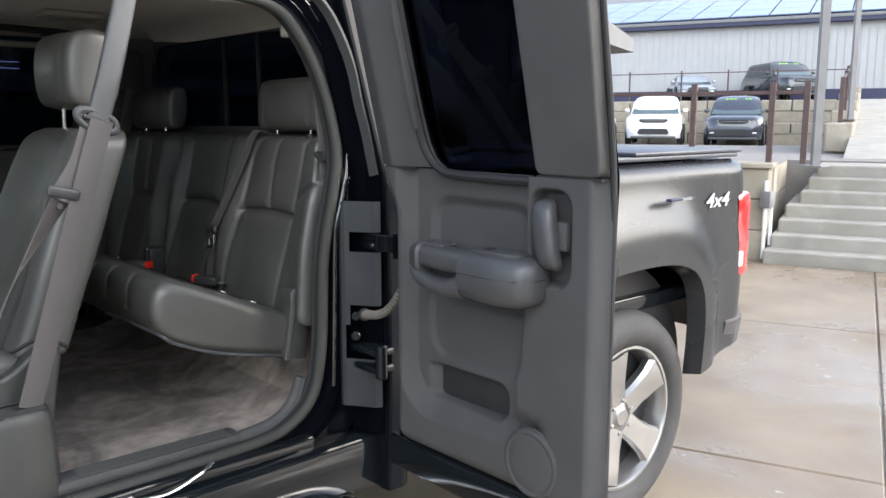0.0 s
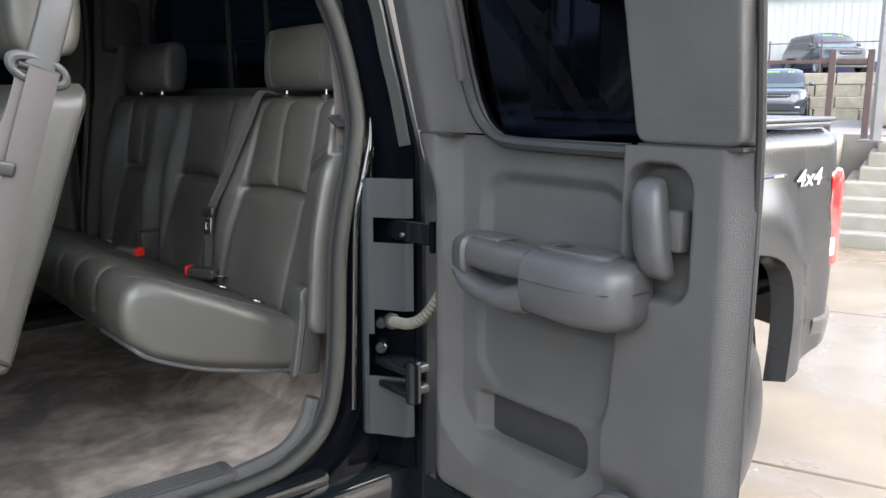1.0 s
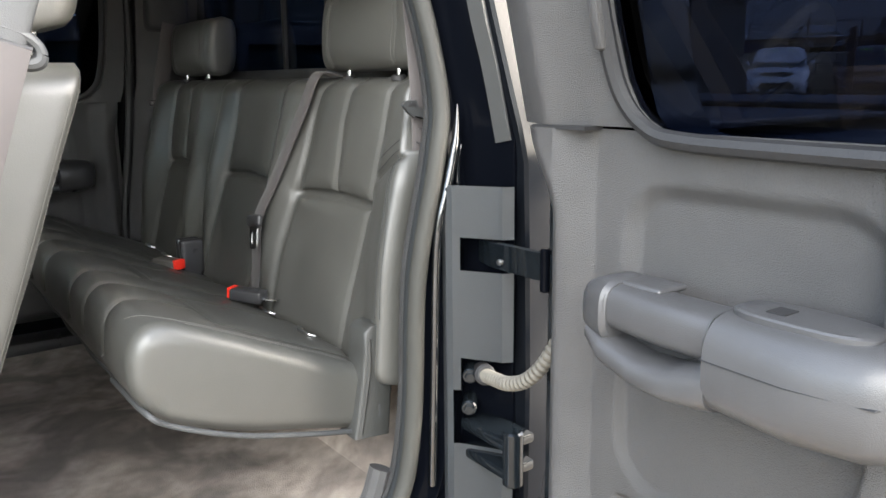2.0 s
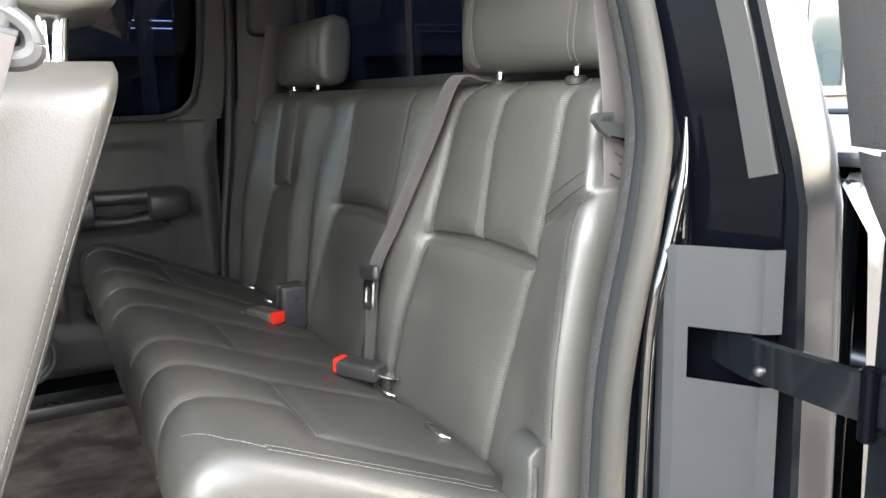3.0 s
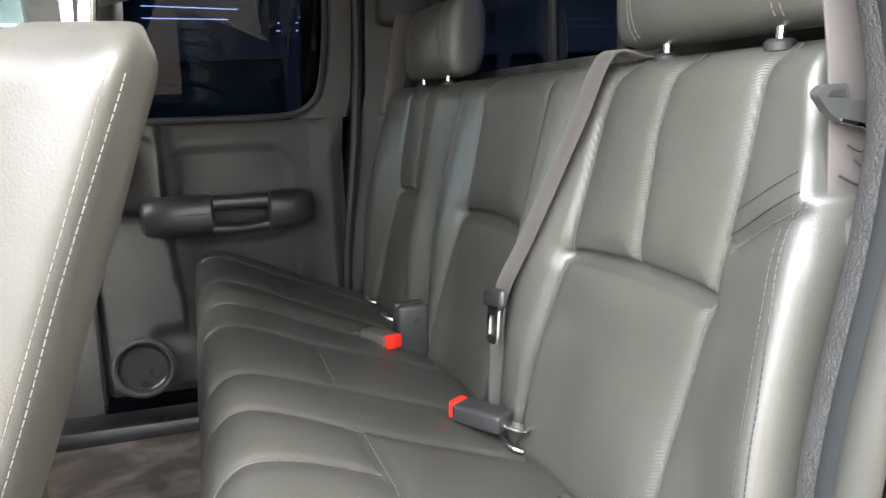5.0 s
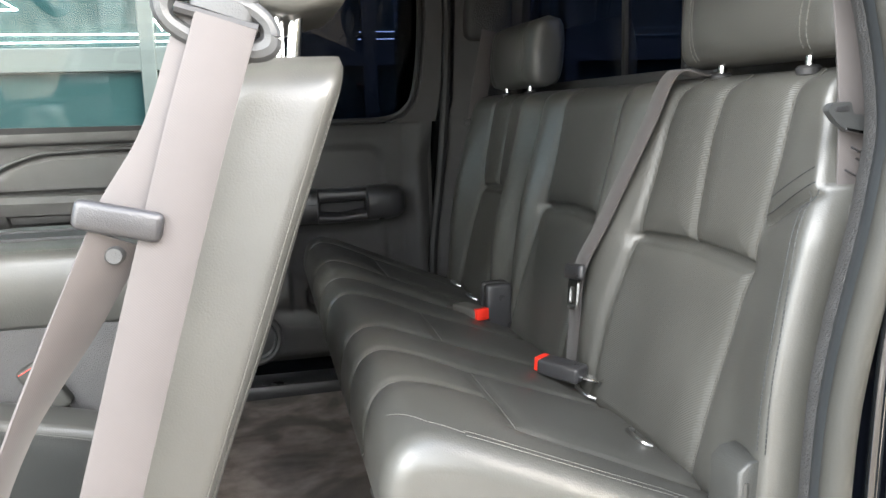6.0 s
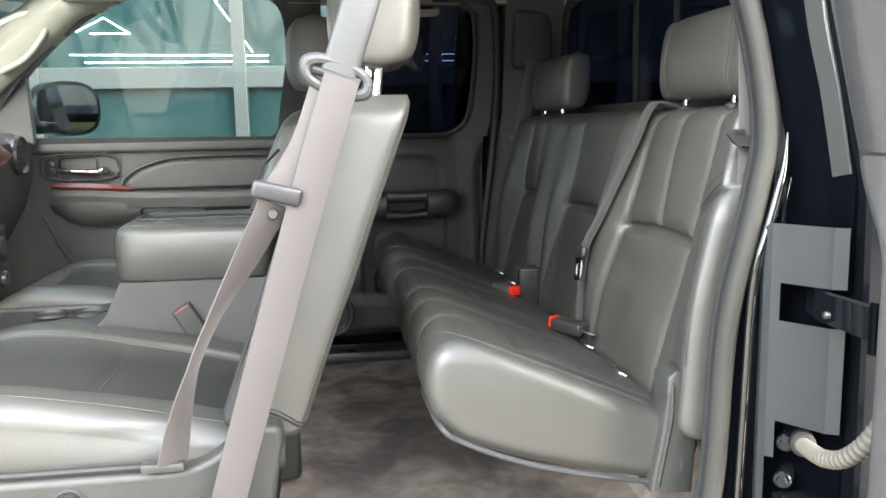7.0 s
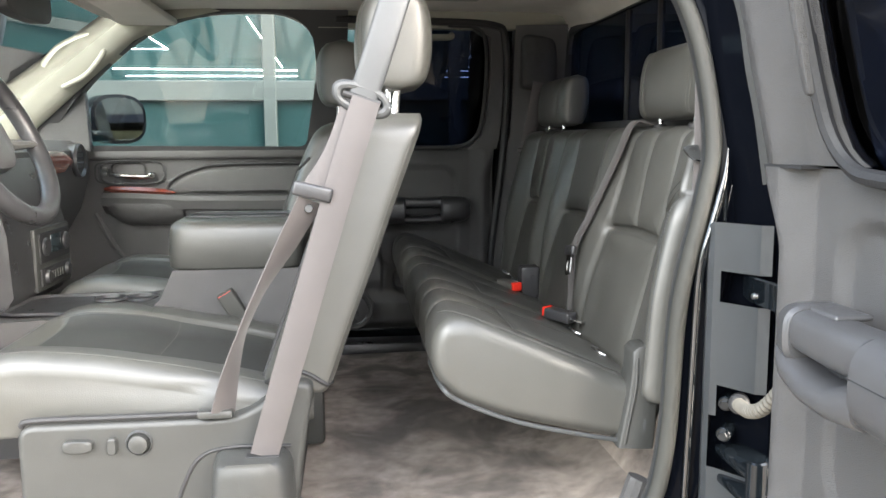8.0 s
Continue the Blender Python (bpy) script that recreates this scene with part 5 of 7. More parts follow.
def bench_top(x):
    return 0.975 + 0.40 * (-0.07 - x)


Y0, Y1 = -0.790, 0.595


def cushion_loop(y, inset):
    """The bench cushion's side outline, drawn in by inset near its ends."""
    i = inset
    pts = [(-0.030, 0.955 - i), (-0.10, 0.985 - i), (-0.20, 1.028 - i), (-0.30, 1.072 - i), (-0.37, 1.101 - i), (-0.41, 1.108 - i * 1.1), (-0.437 + i * 0.7, 1.092 - i * 0.6), (-0.449 + i, 1.06), (-0.448 + i, 1.02),
           (-0.432 + i, 0.985 + i * 0.5), (-0.39, 0.950 + i), (-0.30, 0.915 + i), (-0.18, 0.885 + i), (-0.10, 0.868 + i), (-0.04, 0.868 + i)]
    return [(p.x, y, p.z) for p in smooth_path([(a, 0, b) for a, b in pts], 7)]


near_end = [(Y0 + 0.030 * (1 - math.cos(a)), 0.030 * (1 - math.sin(a))) for a in (radians(90 * k / 7) for k in range(8))]
mid_ys = [(y, 0.0) for y in np.linspace(Y0 + 0.04, Y1 - 0.05, 280).tolist()]
far_end = [(Y1 - 0.045 * (1 - math.cos(a)), 0.045 * (1 - math.sin(a))) for a in (radians(90 * k / 7) for k in range(7, -1, -1))]
cb = loft([cushion_loop(y, i) for y, i in near_end + mid_ys + far_end])
c_seams = [[(-0.46, 0.075), (-0.30, 0.085), (-0.06, 0.12)], [(-0.46, -0.105), (-0.283, -0.09), (-0.05, -0.01)], [(-0.46, -0.355), (-0.40, -0.33), (-0.281, -0.297), (-0.05, -0.235)],
           [(-0.46, -0.47), (-0.40, -0.452), (-0.28, -0.448), (-0.05, -0.395)], [(-0.46, -0.615), (-0.41, -0.592), (-0.35, -0.571), (-0.28, -0.56)], [(-0.281, -0.09), (-0.283, -0.297)], [(-0.28, -0.448), (-0.275, -0.58), (-0.28, -0.66), (-0.05, -0.68)],
           [(-0.46, 0.24), (-0.28, 0.22), (-0.05, 0.23)], [(-0.46, 0.50), (-0.28, 0.47), (-0.05, 0.46)], [(-0.281, 0.22), (-0.281, 0.47)]]
groove(cb, c_seams, (0, 1), 0.0065, 0.0055, (-0.3, 0, 1), 0.1)
groove(cb, [[(-0.46, 0.075), (-0.30, 0.085), (-0.06, 0.12)]], (0, 1), 0.016, 0.008, (-0.3, 0, 1), 0.1)
# puff the panels a little, with slack leather
for v in cb.verts:
    v.co.z += 0.0022 * noise.noise(Vector((v.co.x * 6, v.co.y * 6, 3.1))) * (1 if v.co.z > 1.0 else 0.3)
c_st = stitches(cb, c_seams, (0, 1), (0, 0, 1), 1.5, pitch=0.0046, length=0.0040, w=0.0006, offsets=(0.003,))
add(c_st, stitches(cb, [[(-0.36, Y0 + 0.034), (-0.10, Y0 + 0.034)]], (0, 1), (0, 0, 1), 1.5, offsets=(-0.006, 0.006)))
add(c_st, stitches(cb, [[(-0.36, Y0 + 0.034), (-0.395, Y0 + 0.05), (-0.43, Y0 + 0.10)]], (0, 1), (0, 0, 1), 1.5))


def panels(bm, test):
    """Gives the faces that pass the test the second material."""
    for f in bm.faces:
        c = f.calc_center_median()
        if test(c):
            f.material_index = 1


def at_seam(seam, k, t):
    """A seam's place across at a place k along it."""
    for p, q in zip(seam, seam[1:]):
        lo, hi = sorted((p[k], q[k]))
        if lo <= t <= hi and hi > lo:
            u = (t - p[k]) / (q[k] - p[k])
            return p[1 - k] + u * (q[1 - k] - p[1 - k])
    return seam[0][1 - k] if abs(t - seam[0][k]) < abs(t - seam[-1][k]) else seam[-1][1 - k]


panels(cb, lambda c: c.x > -0.281 and c.z > 0.95 and any(at_seam(c_seams[i], 0, c.x) > c.y > at_seam(c_seams[j], 0, c.x) for i, j in ((3, 6), (1, 2), (8, 7))))
cush = part("cushion", cb, M_LEATHER, bench, "dark grey leather cushion", angle=180)
cush.data.materials.append(M_PERF)
part("stitching", c_st, M_THREAD, cush, "pale stitching", smooth=False, kind="stuff")
part("welt", tube(smooth_path([(-0.438, -0.62, 0.985), (-0.432, -0.775, 0.982), (-0.40, -0.790, 0.958), (-0.30, -0.793, 0.917), (-0.18, -0.793, 0.887), (-0.10, -0.79, 0.870)], 6), 0.0045, 8), M_SEAL, cush, "pale frayed welt along the lower edge")
part("welt", tube([(-0.434 + 0.002 * math.sin(k), y, 0.985) for k, y in enumerate(np.linspace(-0.62, 0.58, 40).tolist())], 0.004, 8), M_SEAL, cush)

# backrest
def back_x(z):
    return -0.055 + 0.19 * (z - 0.97)


def back_loop(z, i):
    """A level cut through the backrest from near to far."""
    x = back_x(z)
    pts = []
    wave = 0.5 + 0.5 * math.cos((z - 1.20) / 0.30 * math.pi)
    yn = -0.768 - 0.056 * ease(1.43, 1.27, z)
    for y in np.linspace(yn, 0.60, 280).tolist():
        prof = 0.0
        for c, h, amt in ((-0.83, 0.17, -0.040), (-0.345, 0.10, -0.040), (0.05, 0.075, -0.030), (0.20, 0.075, -0.030), (0.56, 0.10, -0.040)):
            prof += amt * math.exp(-((y - c) / (h * 0.55)) ** 2) * (0.45 + 0.55 * wave) * (1 - 0.8 * ease(1.30, 1.41, z) if c < -0.8 else 1)
        e = min(y - yn, 0.60 - y)
        er = 0.022 - 0.012 * ease(1.30, 1.36, z)
        edge_in = er * (1 - math.sqrt(max(0, 1 - max(0, 1 - e / er) ** 2)))
        pts.append((x + prof + edge_in * 1.1 + i, y, z))
    back = [(x + 0.11 - i * 0.5, 0.595, z), (x + 0.125 - i * 0.5, 0.3, z), (x + 0.125 - i * 0.5, -0.5, z), (x + 0.11 - i * 0.5, yn + 0.005, z)]
    return pts + back


zs = [(0.945, 0.03), (0.95, 0.012), (0.962, 0.003)] + [(z, 0.0) for z in np.linspace(0.975, 1.415, 150).tolist()] + [(1.425, 0.002), (1.433, 0.006), (1.440, 0.014), (1.4445, 0.026), (1.447, 0.045)]
bb = loft([back_loop(z, i) for z, i in zs])
b_seams = [[(-0.450, 1.45), (-0.428, 1.384), (-0.412, 1.223), (-0.385, 1.095), (-0.362, 0.97)], [(-0.697, 1.45), (-0.697, 1.339), (-0.684, 1.226), (-0.657, 1.086), (-0.645, 0.97)], [(-0.412, 1.223), (-0.55, 1.231), (-0.684, 1.226)],
           [(-0.562, 1.45), (-0.543, 1.368), (-0.547, 1.232)], [(-0.276, 1.45), (-0.263, 1.348), (-0.237, 1.227), (-0.197, 1.02), (-0.19, 0.97)], [(-0.012, 1.45), (-0.006, 1.30), (-0.001, 1.225), (0.02, 1.12), (0.055, 0.98)],
           [(-0.237, 1.227), (-0.12, 1.232), (-0.001, 1.225)], [(-0.700, 1.278), (-0.75, 1.303), (-0.80, 1.325)],
           [(0.225, 1.45), (0.215, 1.25), (0.24, 1.223), (0.275, 1.10), (0.30, 0.97)], [(0.47, 1.45), (0.475, 1.30), (0.46, 1.223), (0.49, 1.10), (0.51, 0.97)], [(0.23, 1.223), (0.35, 1.229), (0.46, 1.223)], [(0.345, 1.45), (0.345, 1.23)]]
groove(bb, b_seams, (1, 2), 0.0075, 0.0058, (-1, 0, 0.1), 0.2)
groove(bb, [b_seams[i] for i in (2, 6, 10)], (1, 2), 0.006, 0.0035, (-1, 0, 0.1), 0.2)
groove(bb, [[(0.125, 1.46), (0.105, 1.3), (0.13, 1.15), (0.16, 1.0), (0.17, 0.94)]], (1, 2), 0.018, 0.009, (-1, 0, 0.1), 0.2)
for v in bb.verts:
    v.co.x += 0.0035 * noise.noise(Vector((v.co.z * 7, v.co.y * 7, 8.1)))
b_st = stitches(bb, [q for i, q in enumerate(b_seams) if i not in (2, 6, 10)], (1, 2), (-1, 0, 0), -1.0, pitch=0.0046, length=0.0040, w=0.0006, offsets=(0.003,))
bolster_st = stitches(bb, [[(-0.792, 1.324), (-0.803, 1.25), (-0.808, 1.18), (-0.809, 1.06)]], (1, 2), (-1, 0, 0), -1.0, offsets=(-0.005, 0.005))
add(bolster_st, stitches(bb, [[(-0.700, 1.286), (-0.75, 1.311), (-0.795, 1.333)]], (1, 2), (-1, 0, 0), -1.0, offsets=(0.0, -0.016)))
from mathutils.bvhtree import BVHTree
bmesh.ops.recalc_face_normals(bb, faces=bb.faces[:])
back_tree = BVHTree.FromBMesh(bb)


def on_back(y, z, off=0.003):
    """The place on the backrest's face at y and z."""
    hit = back_tree.ray_cast(Vector((-1, y, z)), Vector((1, 0, 0)))[0]
    return (hit.x - off, y, z)


panels(bb, lambda c: c.x < back_x(c.z) + 0.05 and any(at_seam(b_seams[i], 1, c.z) > c.y > at_seam(b_seams[j], 1, c.z) for i, j in ((0, 1), (5, 4), (9, 8))))
back = part("backrest", bb, M_LEATHER, bench, "dark grey leather backrest", angle=180)
back.data.materials.append(M_PERF)
part("stitching", b_st, M_THREAD, back, "pale stitching", smooth=False, kind="stuff")
part("stitching", bolster_st, M_LIP, back, "dark stitching", smooth=False, kind="stuff")


def headrest(parent, c, w, d, h, tilt, name="headrest", posts=0.06):
    """A padded headrest on two chrome posts; c is the middle of its foot."""
    loops = []
    for t in np.linspace(0, 1, 22).tolist():
        z = h * t
        k = (1 - abs(2 * t - 1) ** 6) ** 0.30 if 0 < t < 1 else 0.12
        dd = d * (0.84 + 0.16 * math.sin(t * math.pi))
        loops.append([(c[0] + tilt * z + a * k + (1 - k) * 0.0, c[1] + b * (0.91 + 0.09 * k), c[2] + z) for a, b in superloop(0, 0, dd / 2, w / 2, 4.2, 48)])
    hb = loft(loops)
    seams = [[(c[1] - w * 0.33, c[2] + 0.01), (c[1] - w * 0.355, c[2] + h * 0.5), (c[1] - w * 0.33, c[2] + h * 0.97)], [(c[1] + w * 0.33, c[2] + 0.01), (c[1] + w * 0.355, c[2] + h * 0.5), (c[1] + w * 0.33, c[2] + h * 0.97)]]
    groove(hb, seams, (1, 2), 0.003, 0.005, (-1, 0, 0), 0.1)
    st = stitches(hb, seams, (1, 2), (-1, 0, 0), c[0] - 1.0, offsets=(-0.005, 0.005))
    hr = part(name, hb, M_LEATHER, parent, "dark grey leather headrest", angle=180)
    part("stitching", st, M_THREAD, hr, smooth=False, kind="stuff")
    for s in (-1, 1):
        part("post", cyl((c[0] - 0.012, c[1] + s * posts, c[2] - 0.05), (c[0] - 0.010, c[1] + s * posts, c[2] + 0.02), 0.0055, 12), M_CHROME, hr, "chrome post")
    return hr


headrest(bench, (0.083, -0.585, 1.458), 0.345, 0.105, 0.152, 0.08, posts=0.09)
headrest(bench, (0.083, 0.388, 1.458), 0.335, 0.105, 0.152, 0.08, posts=0.09)
for y in (-0.675, -0.495, 0.298, 0.478):
    part("post_collar", cyl((0.071, y, 1.438), (0.071, y, 1.451), 0.014, 14, 0.003), M_RUBBER, bench)
shield = part("side_shield", loft([[(x + i * (0.5 if x < -0.07 else -0.5), y, z) for x, z in ((-0.112, 0.862), (-0.045, 0.858), (-0.038, 0.95), (-0.040, 1.02), (-0.046, 1.043), (-0.060, 1.052), (-0.078, 1.050), (-0.088, 1.040), (-0.088, 1.01), (-0.094, 0.96), (-0.103, 0.91))] for y, i in ((-0.808, 0.010), (-0.806, 0.003), (-0.802, 0.0), (-0.755, 0.0))]), M_SEATPL, bench, "grey moulded hinge shield", angle=50)
part("shield_rib", tube(smooth_path([(-0.100, -0.806, 0.870), (-0.090, -0.8075, 0.93), (-0.082, -0.808, 0.98), (-0.080, -0.806, 1.03)], 5), 0.004, 8), M_SEATPL, shield)
part("scuff", box((-0.066, -0.8085, 0.893), (-0.062, -0.8065, 0.915)), M_SEAL, shield)
part("hinge_bracket", add(add(box((-0.112, 0.056, 0.965), (-0.055, 0.078, 1.062), 0.009, 4), box((-0.112, 0.086, 0.965), (-0.055, 0.108, 1.062), 0.009, 4)), box((-0.100, 0.066, 0.965), (-0.060, 0.098, 1.045), 0.004)), M_SMOOTH, bench, "dark bracket between the seats", angle=60)
for y in (-0.365, -0.55, 0.49, 0.33):
    part("cover_clip", tube(smooth_path([(-0.066, y - 0.028, 0.973), (-0.078, y - 0.02, 0.978), (-0.078, y + 0.02, 0.978), (-0.066, y + 0.028, 0.973)], 4), 0.0032, 8), M_STEEL, bench, "metal cover clip")


def strap_thing(name, pts, wdir, width, label):
    th = thing(name, pts[0], label, "seat belt")
    line = smooth_path(pts, 8)
    part("webbing", ribbon(line, [wdir] * len(line), width), M_BELT, th)
    return th


def latch_plate(parent, m, tongue=True):
    """A latch plate: a plastic grip with a metal tongue."""
    g = box((-0.033, -0.006, -0.012), (0.033, 0.006, 0.012), 0.006, 3)
    bmesh.ops.transform(g, matrix=m, verts=g.verts[:])
    lp = part("latch_plate", g, M_SMOOTH, parent, "dark latch grip")
    if not tongue:
        return
    t = ringplate(resample(superloop(0, -0.034, 0.019, 0.024, 6, 32), 32), resample(superloop(0, -0.036, 0.010, 0.013, 6, 32), 32), "y", -0.0015, 0.0015)
    bmesh.ops.transform(t, matrix=m, verts=t.verts[:])
    part("tongue", t, M_CHROME, lp, "steel tongue")


def buckle(name, at, m, label, body=None, red=1.0):
    th = thing(name, at, label, "buckle")
    b = box((-0.045, -0.020, -0.014), (0.035, 0.020, 0.014), 0.006, 3)
    bmesh.ops.transform(b, matrix=m, verts=b.verts[:])
    part("housing", b, body or M_SMOOTH, th)
    r = box((-0.038 - 0.014 * red, -0.016, -0.010), (-0.038, 0.016, 0.0135 + 0.0015 * red), 0.003, 2)
    bmesh.ops.transform(r, matrix=m, verts=r.verts[:])
    part("release_button", r, M_RED, th, "red release button")
    s = box((0.03, -0.010, -0.004), (0.07, 0.010, 0.0), 0.001, 1)
    bmesh.ops.transform(s, matrix=m, verts=s.verts[:])
    part("stalk", s, M_CHROME, th)
    return th


# centre belt across the backrest
BELT_TOP, BELT_END = Vector((0.034, -0.428, 1.453)), Vector((-0.072, -0.345, 1.163))
cbelt = strap_thing("centre_seat_belt", [(0.13, -0.438, 1.443), (0.075, -0.433, 1.4505)] + [BELT_TOP.lerp(BELT_END, k / 4) for k in range(5)] + [on_back(-0.305, 1.06, 0.008), on_back(-0.27, 0.985, 0.001)], (-0.03, 0.95, 0), 0.038, "taupe webbing centre seat belt over the backrest")
latch_plate(cbelt, Matrix.Translation(BELT_END + Vector((-0.008, 0, 0))) @ pose(0, 0, 0, 0, 0, 90) @ pose(0, 0, 0, 8, 8, 0))
buckle("centre_buckle", (-0.09, -0.29, 1.0), Matrix.Translation((-0.100, -0.352, 1.010)) @ pose(0, 0, 0, 0, 4, -52) @ Matrix.Scale(0.92, 4), "black seat belt buckle with red button on the bench")
buckle("far_buckle", (-0.12, 0.03, 1.0), Matrix.Translation((-0.148, 0.060, 1.010)) @ pose(0, 0, 0, 0, 0, 112) @ Matrix.Scale(0.95, 4), "pale grey seat belt buckle with red button beside the bracket", M_FRAME)
# near and far shoulder belts
nb = strap_thing("near_rear_seat_belt", [(0.080, -0.70, 1.76), (0.066, -0.735, 1.6), (0.046, -0.783, 1.465), (0.041, -0.797, 1.40), (0.038, -0.803, 1.34), (0.034, -0.810, 1.28), (0.034, -0.818, 1.20)], (1, -0.15, 0), 0.046, "taupe webbing seat belt hanging from the pillar")
gd = part("guide", loft([[(x, y, z) for x, z in rounded([(-0.008, 1.403), (-0.003, 1.409), (0.018, 1.410), (0.021, 1.398), (0.056, 1.395), (0.056, 1.382), (0.017, 1.381), (0.003, 1.390)], [0.004, 0.004, 0.003, 0.004, 0.002, 0.002, 0.004, 0.004])] for y in (-0.803, -0.806, -0.812)]), M_SEAL, nb, "grey belt guide", angle=50)
part("guide_window", plate(rounded([(0.000, 1.4015), (0.003, 1.4055), (0.015, 1.4062), (0.016, 1.4005)], 0.0015), "y", -0.8128, -0.8118), M_SMOOTH, gd)
part("wire_ring", tube(smooth_path([(0.014, -0.811, 1.384), (0.024, -0.813, 1.3815), (0.033, -0.814, 1.379), (0.0385, -0.814, 1.373), (0.041, -0.813, 1.362), (0.0435, -0.812, 1.349)], 5), 0.0020, 8), M_CHROME, gd)
for k, (xa, xb) in enumerate(((0.024, 0.042), (0.030, 0.046), (0.018, 0.046))):
    part("stop_loop", tube(smooth_path([(xa, -0.8075, 1.366 - 0.011 * k), ((xa + xb) / 2, -0.809, 1.361 - 0.012 * k), (xb, -0.8075, 1.3625 - 0.013 * k)], 4), 0.0011, 6), M_SMOOTH, gd, "dark bar tack in the webbing")
part("stop_tab", loft([[(x, y, z) for x, z in rounded([(0.016, 1.285), (0.018, 1.312), (0.034, 1.318), (0.036, 1.285)], [0.002, 0.008, 0.008, 0.002])] for y in (-0.812, -0.822)]), M_LEATHER, gd, angle=60)
fb = strap_thing("far_rear_seat_belt", [(0.060, 0.572, 1.61), (0.038, 0.580, 1.50), (0.024, 0.595, 1.40), (0.020, 0.600, 1.25), (0.010, 0.600, 1.05)], (1, 0.1, 0), 0.046, "taupe webbing seat belt on the far pillar")
part("guide", box((-0.012, 0.578, 1.372), (0.058, 0.60, 1.390), 0.006, 3), M_TRIM, fb)

# ---------------------------------------------------------------- front seats


def seat(label):
    """A front bucket seat; built where the driver's stands."""
    th = thing("bucket_seat", (-0.85, -0.51, 0.70), label, "car seat", "bucket seats")
    yc, hw = -0.515, 0.245
    # backrest: side outline leaning back
    def cut(t):
        z = 0.975 + 0.495 * t
        xr = -0.629 + 0.368 * (z - 0.975)
        depth = 0.155 - 0.02 * math.cos(t * 3.0) - 0.045 * t * t
        return z, xr, depth
    loops = []
    for k in range(46):
        t = k / 45
        z, xr, dp = cut(t)
        rr = 1.0 if 0.06 < t < 0.915 else (0.90 + 0.10 * math.sqrt(max(0, 1 - (1 - t / 0.06) ** 2)) if t <= 0.06 else math.sqrt(max(0.02, 1 - ((t - 0.915) / 0.087) ** 2)) * 0.30 + 0.70)
        w = hw * (1.0 - 0.10 * t ** 3) * (rr if t > 0.5 else 1)
        ring = []
        for j in range(72):
            a = 2 * math.pi * j / 72
            c, s = math.cos(a), math.sin(a)
            e = 2 / (9.0 if c > 0 else 4.5)
            px = math.copysign(abs(c) ** e, c)
            py = math.copysign(abs(s) ** e, s)
            xx = xr - dp / 2 * rr + px * dp / 2 * rr - (1 - rr) * dp * 0.25
            if px < -0.3:
                # bolsters stand forward of the middle
                xx += 0.045 * math.exp(-((py * w) / 0.13) ** 2) * min(1, t * 4)
            ring.append((xx, yc + py * w, z))
        loops.append(ring)
    sb = loft(loops)
    for v in sb.verts:
        v.co += Vector((0.0025 * noise.noise(v.co * 7), 0.002 * noise.noise(v.co * 7 + Vector((5, 0, 0))), 0))
    edge = [(-0.633 + 0.368 * (z - 0.975), z) for z in np.linspace(0.985, 1.44, 24).tolist()]
    pip = [(x - 0.010, z) for x, z in edge]
    front = [(-0.765, 1.0), (-0.782, 1.06), (-0.772, 1.12), (-0.735, 1.20), (-0.70, 1.28)]
    near_st = stitches(sb, [pip], (0, 2), (0, -1, 0), -1.5)
    rear_st = stitches(sb, [[(yc - hw * (1 - 0.1 * (t ** 3)) + 0.012, 0.985 + 0.45 * t) for t in (k / 12 for k in range(13))], [(yc + hw * (1 - 0.1 * (t ** 3)) - 0.012, 0.985 + 0.45 * t) for t in (k / 12 for k in range(13))], [(yc - hw + 0.01, 0.99), (yc + hw - 0.01, 0.99)]], (1, 2), (1, 0, 0), 0.5)
    add(near_st, rear_st)
    bk = part("backrest", sb, M_LEATHER, th, "dark grey leather backrest", angle=180)
    part("stitching", near_st, M_THREAD, bk, smooth=False, kind="stuff")
    pipe = smooth_path([(x, 0, z) for x, z in ((-0.59, 1.375), (-0.644, 1.318), (-0.69, 1.263), (-0.727, 1.213), (-0.757, 1.151), (-0.769, 1.096), (-0.768, 1.041), (-0.753, 0.990), (-0.735, 0.999), (-0.709, 1.015), (-0.673, 1.013), (-0.628, 0.983))], 6)
    pm = bmesh.new()
    pm.from_mesh(bk.data)
    skin = BVHTree.FromBMesh(pm)
    pm.free()
    laid = []
    for p in pipe:
        hit = skin.ray_cast(Vector((p.x, -1.2, p.z)), Vector((0, 1, 0)))[0]
        if hit:
            laid.append(hit + Vector((0, -0.001, 0)))
    part("side_seam", tube(laid, 0.0042, 8), M_RUBBER, bk, "dark piping round the side panel")
    # headrest
    hr = headrest(th, (-0.500, yc, 1.515), 0.27, 0.150, 0.185, 0.02, posts=0.07)
    part("post_rod", cyl((-0.50, yc - 0.07, 1.45), (-0.49, yc - 0.07, 1.54), 0.0075, 12), M_CHROME, hr, "chrome post")
    # cushion
    def cush_loop(y, i):
        pts = [(-0.66, 0.965 - i), (-0.76, 0.995 - i), (-0.86, 1.018 - i), (-0.96, 1.038 - i), (-1.06, 1.055 - i), (-1.16, 1.06 - i), (-1.23, 1.045 - i), (-1.27 + i, 1.01), (-1.275 + i, 0.97), (-1.25 + i, 0.92), (-1.1, 0.915 + i * 0.3), (-0.9, 0.915 + i * 0.3), (-0.68, 0.915 + i * 0.3)]
        d = abs(y - yc) / hw
        dip = 0.028 * (1 - min(1, d / 0.62) ** 6)
        return [(p.x, y, p.z - (dip if p.z > 0.985 and p.x > -1.22 else 0)) for p in smooth_path([(a, 0, b) for a, b in pts], 6)]
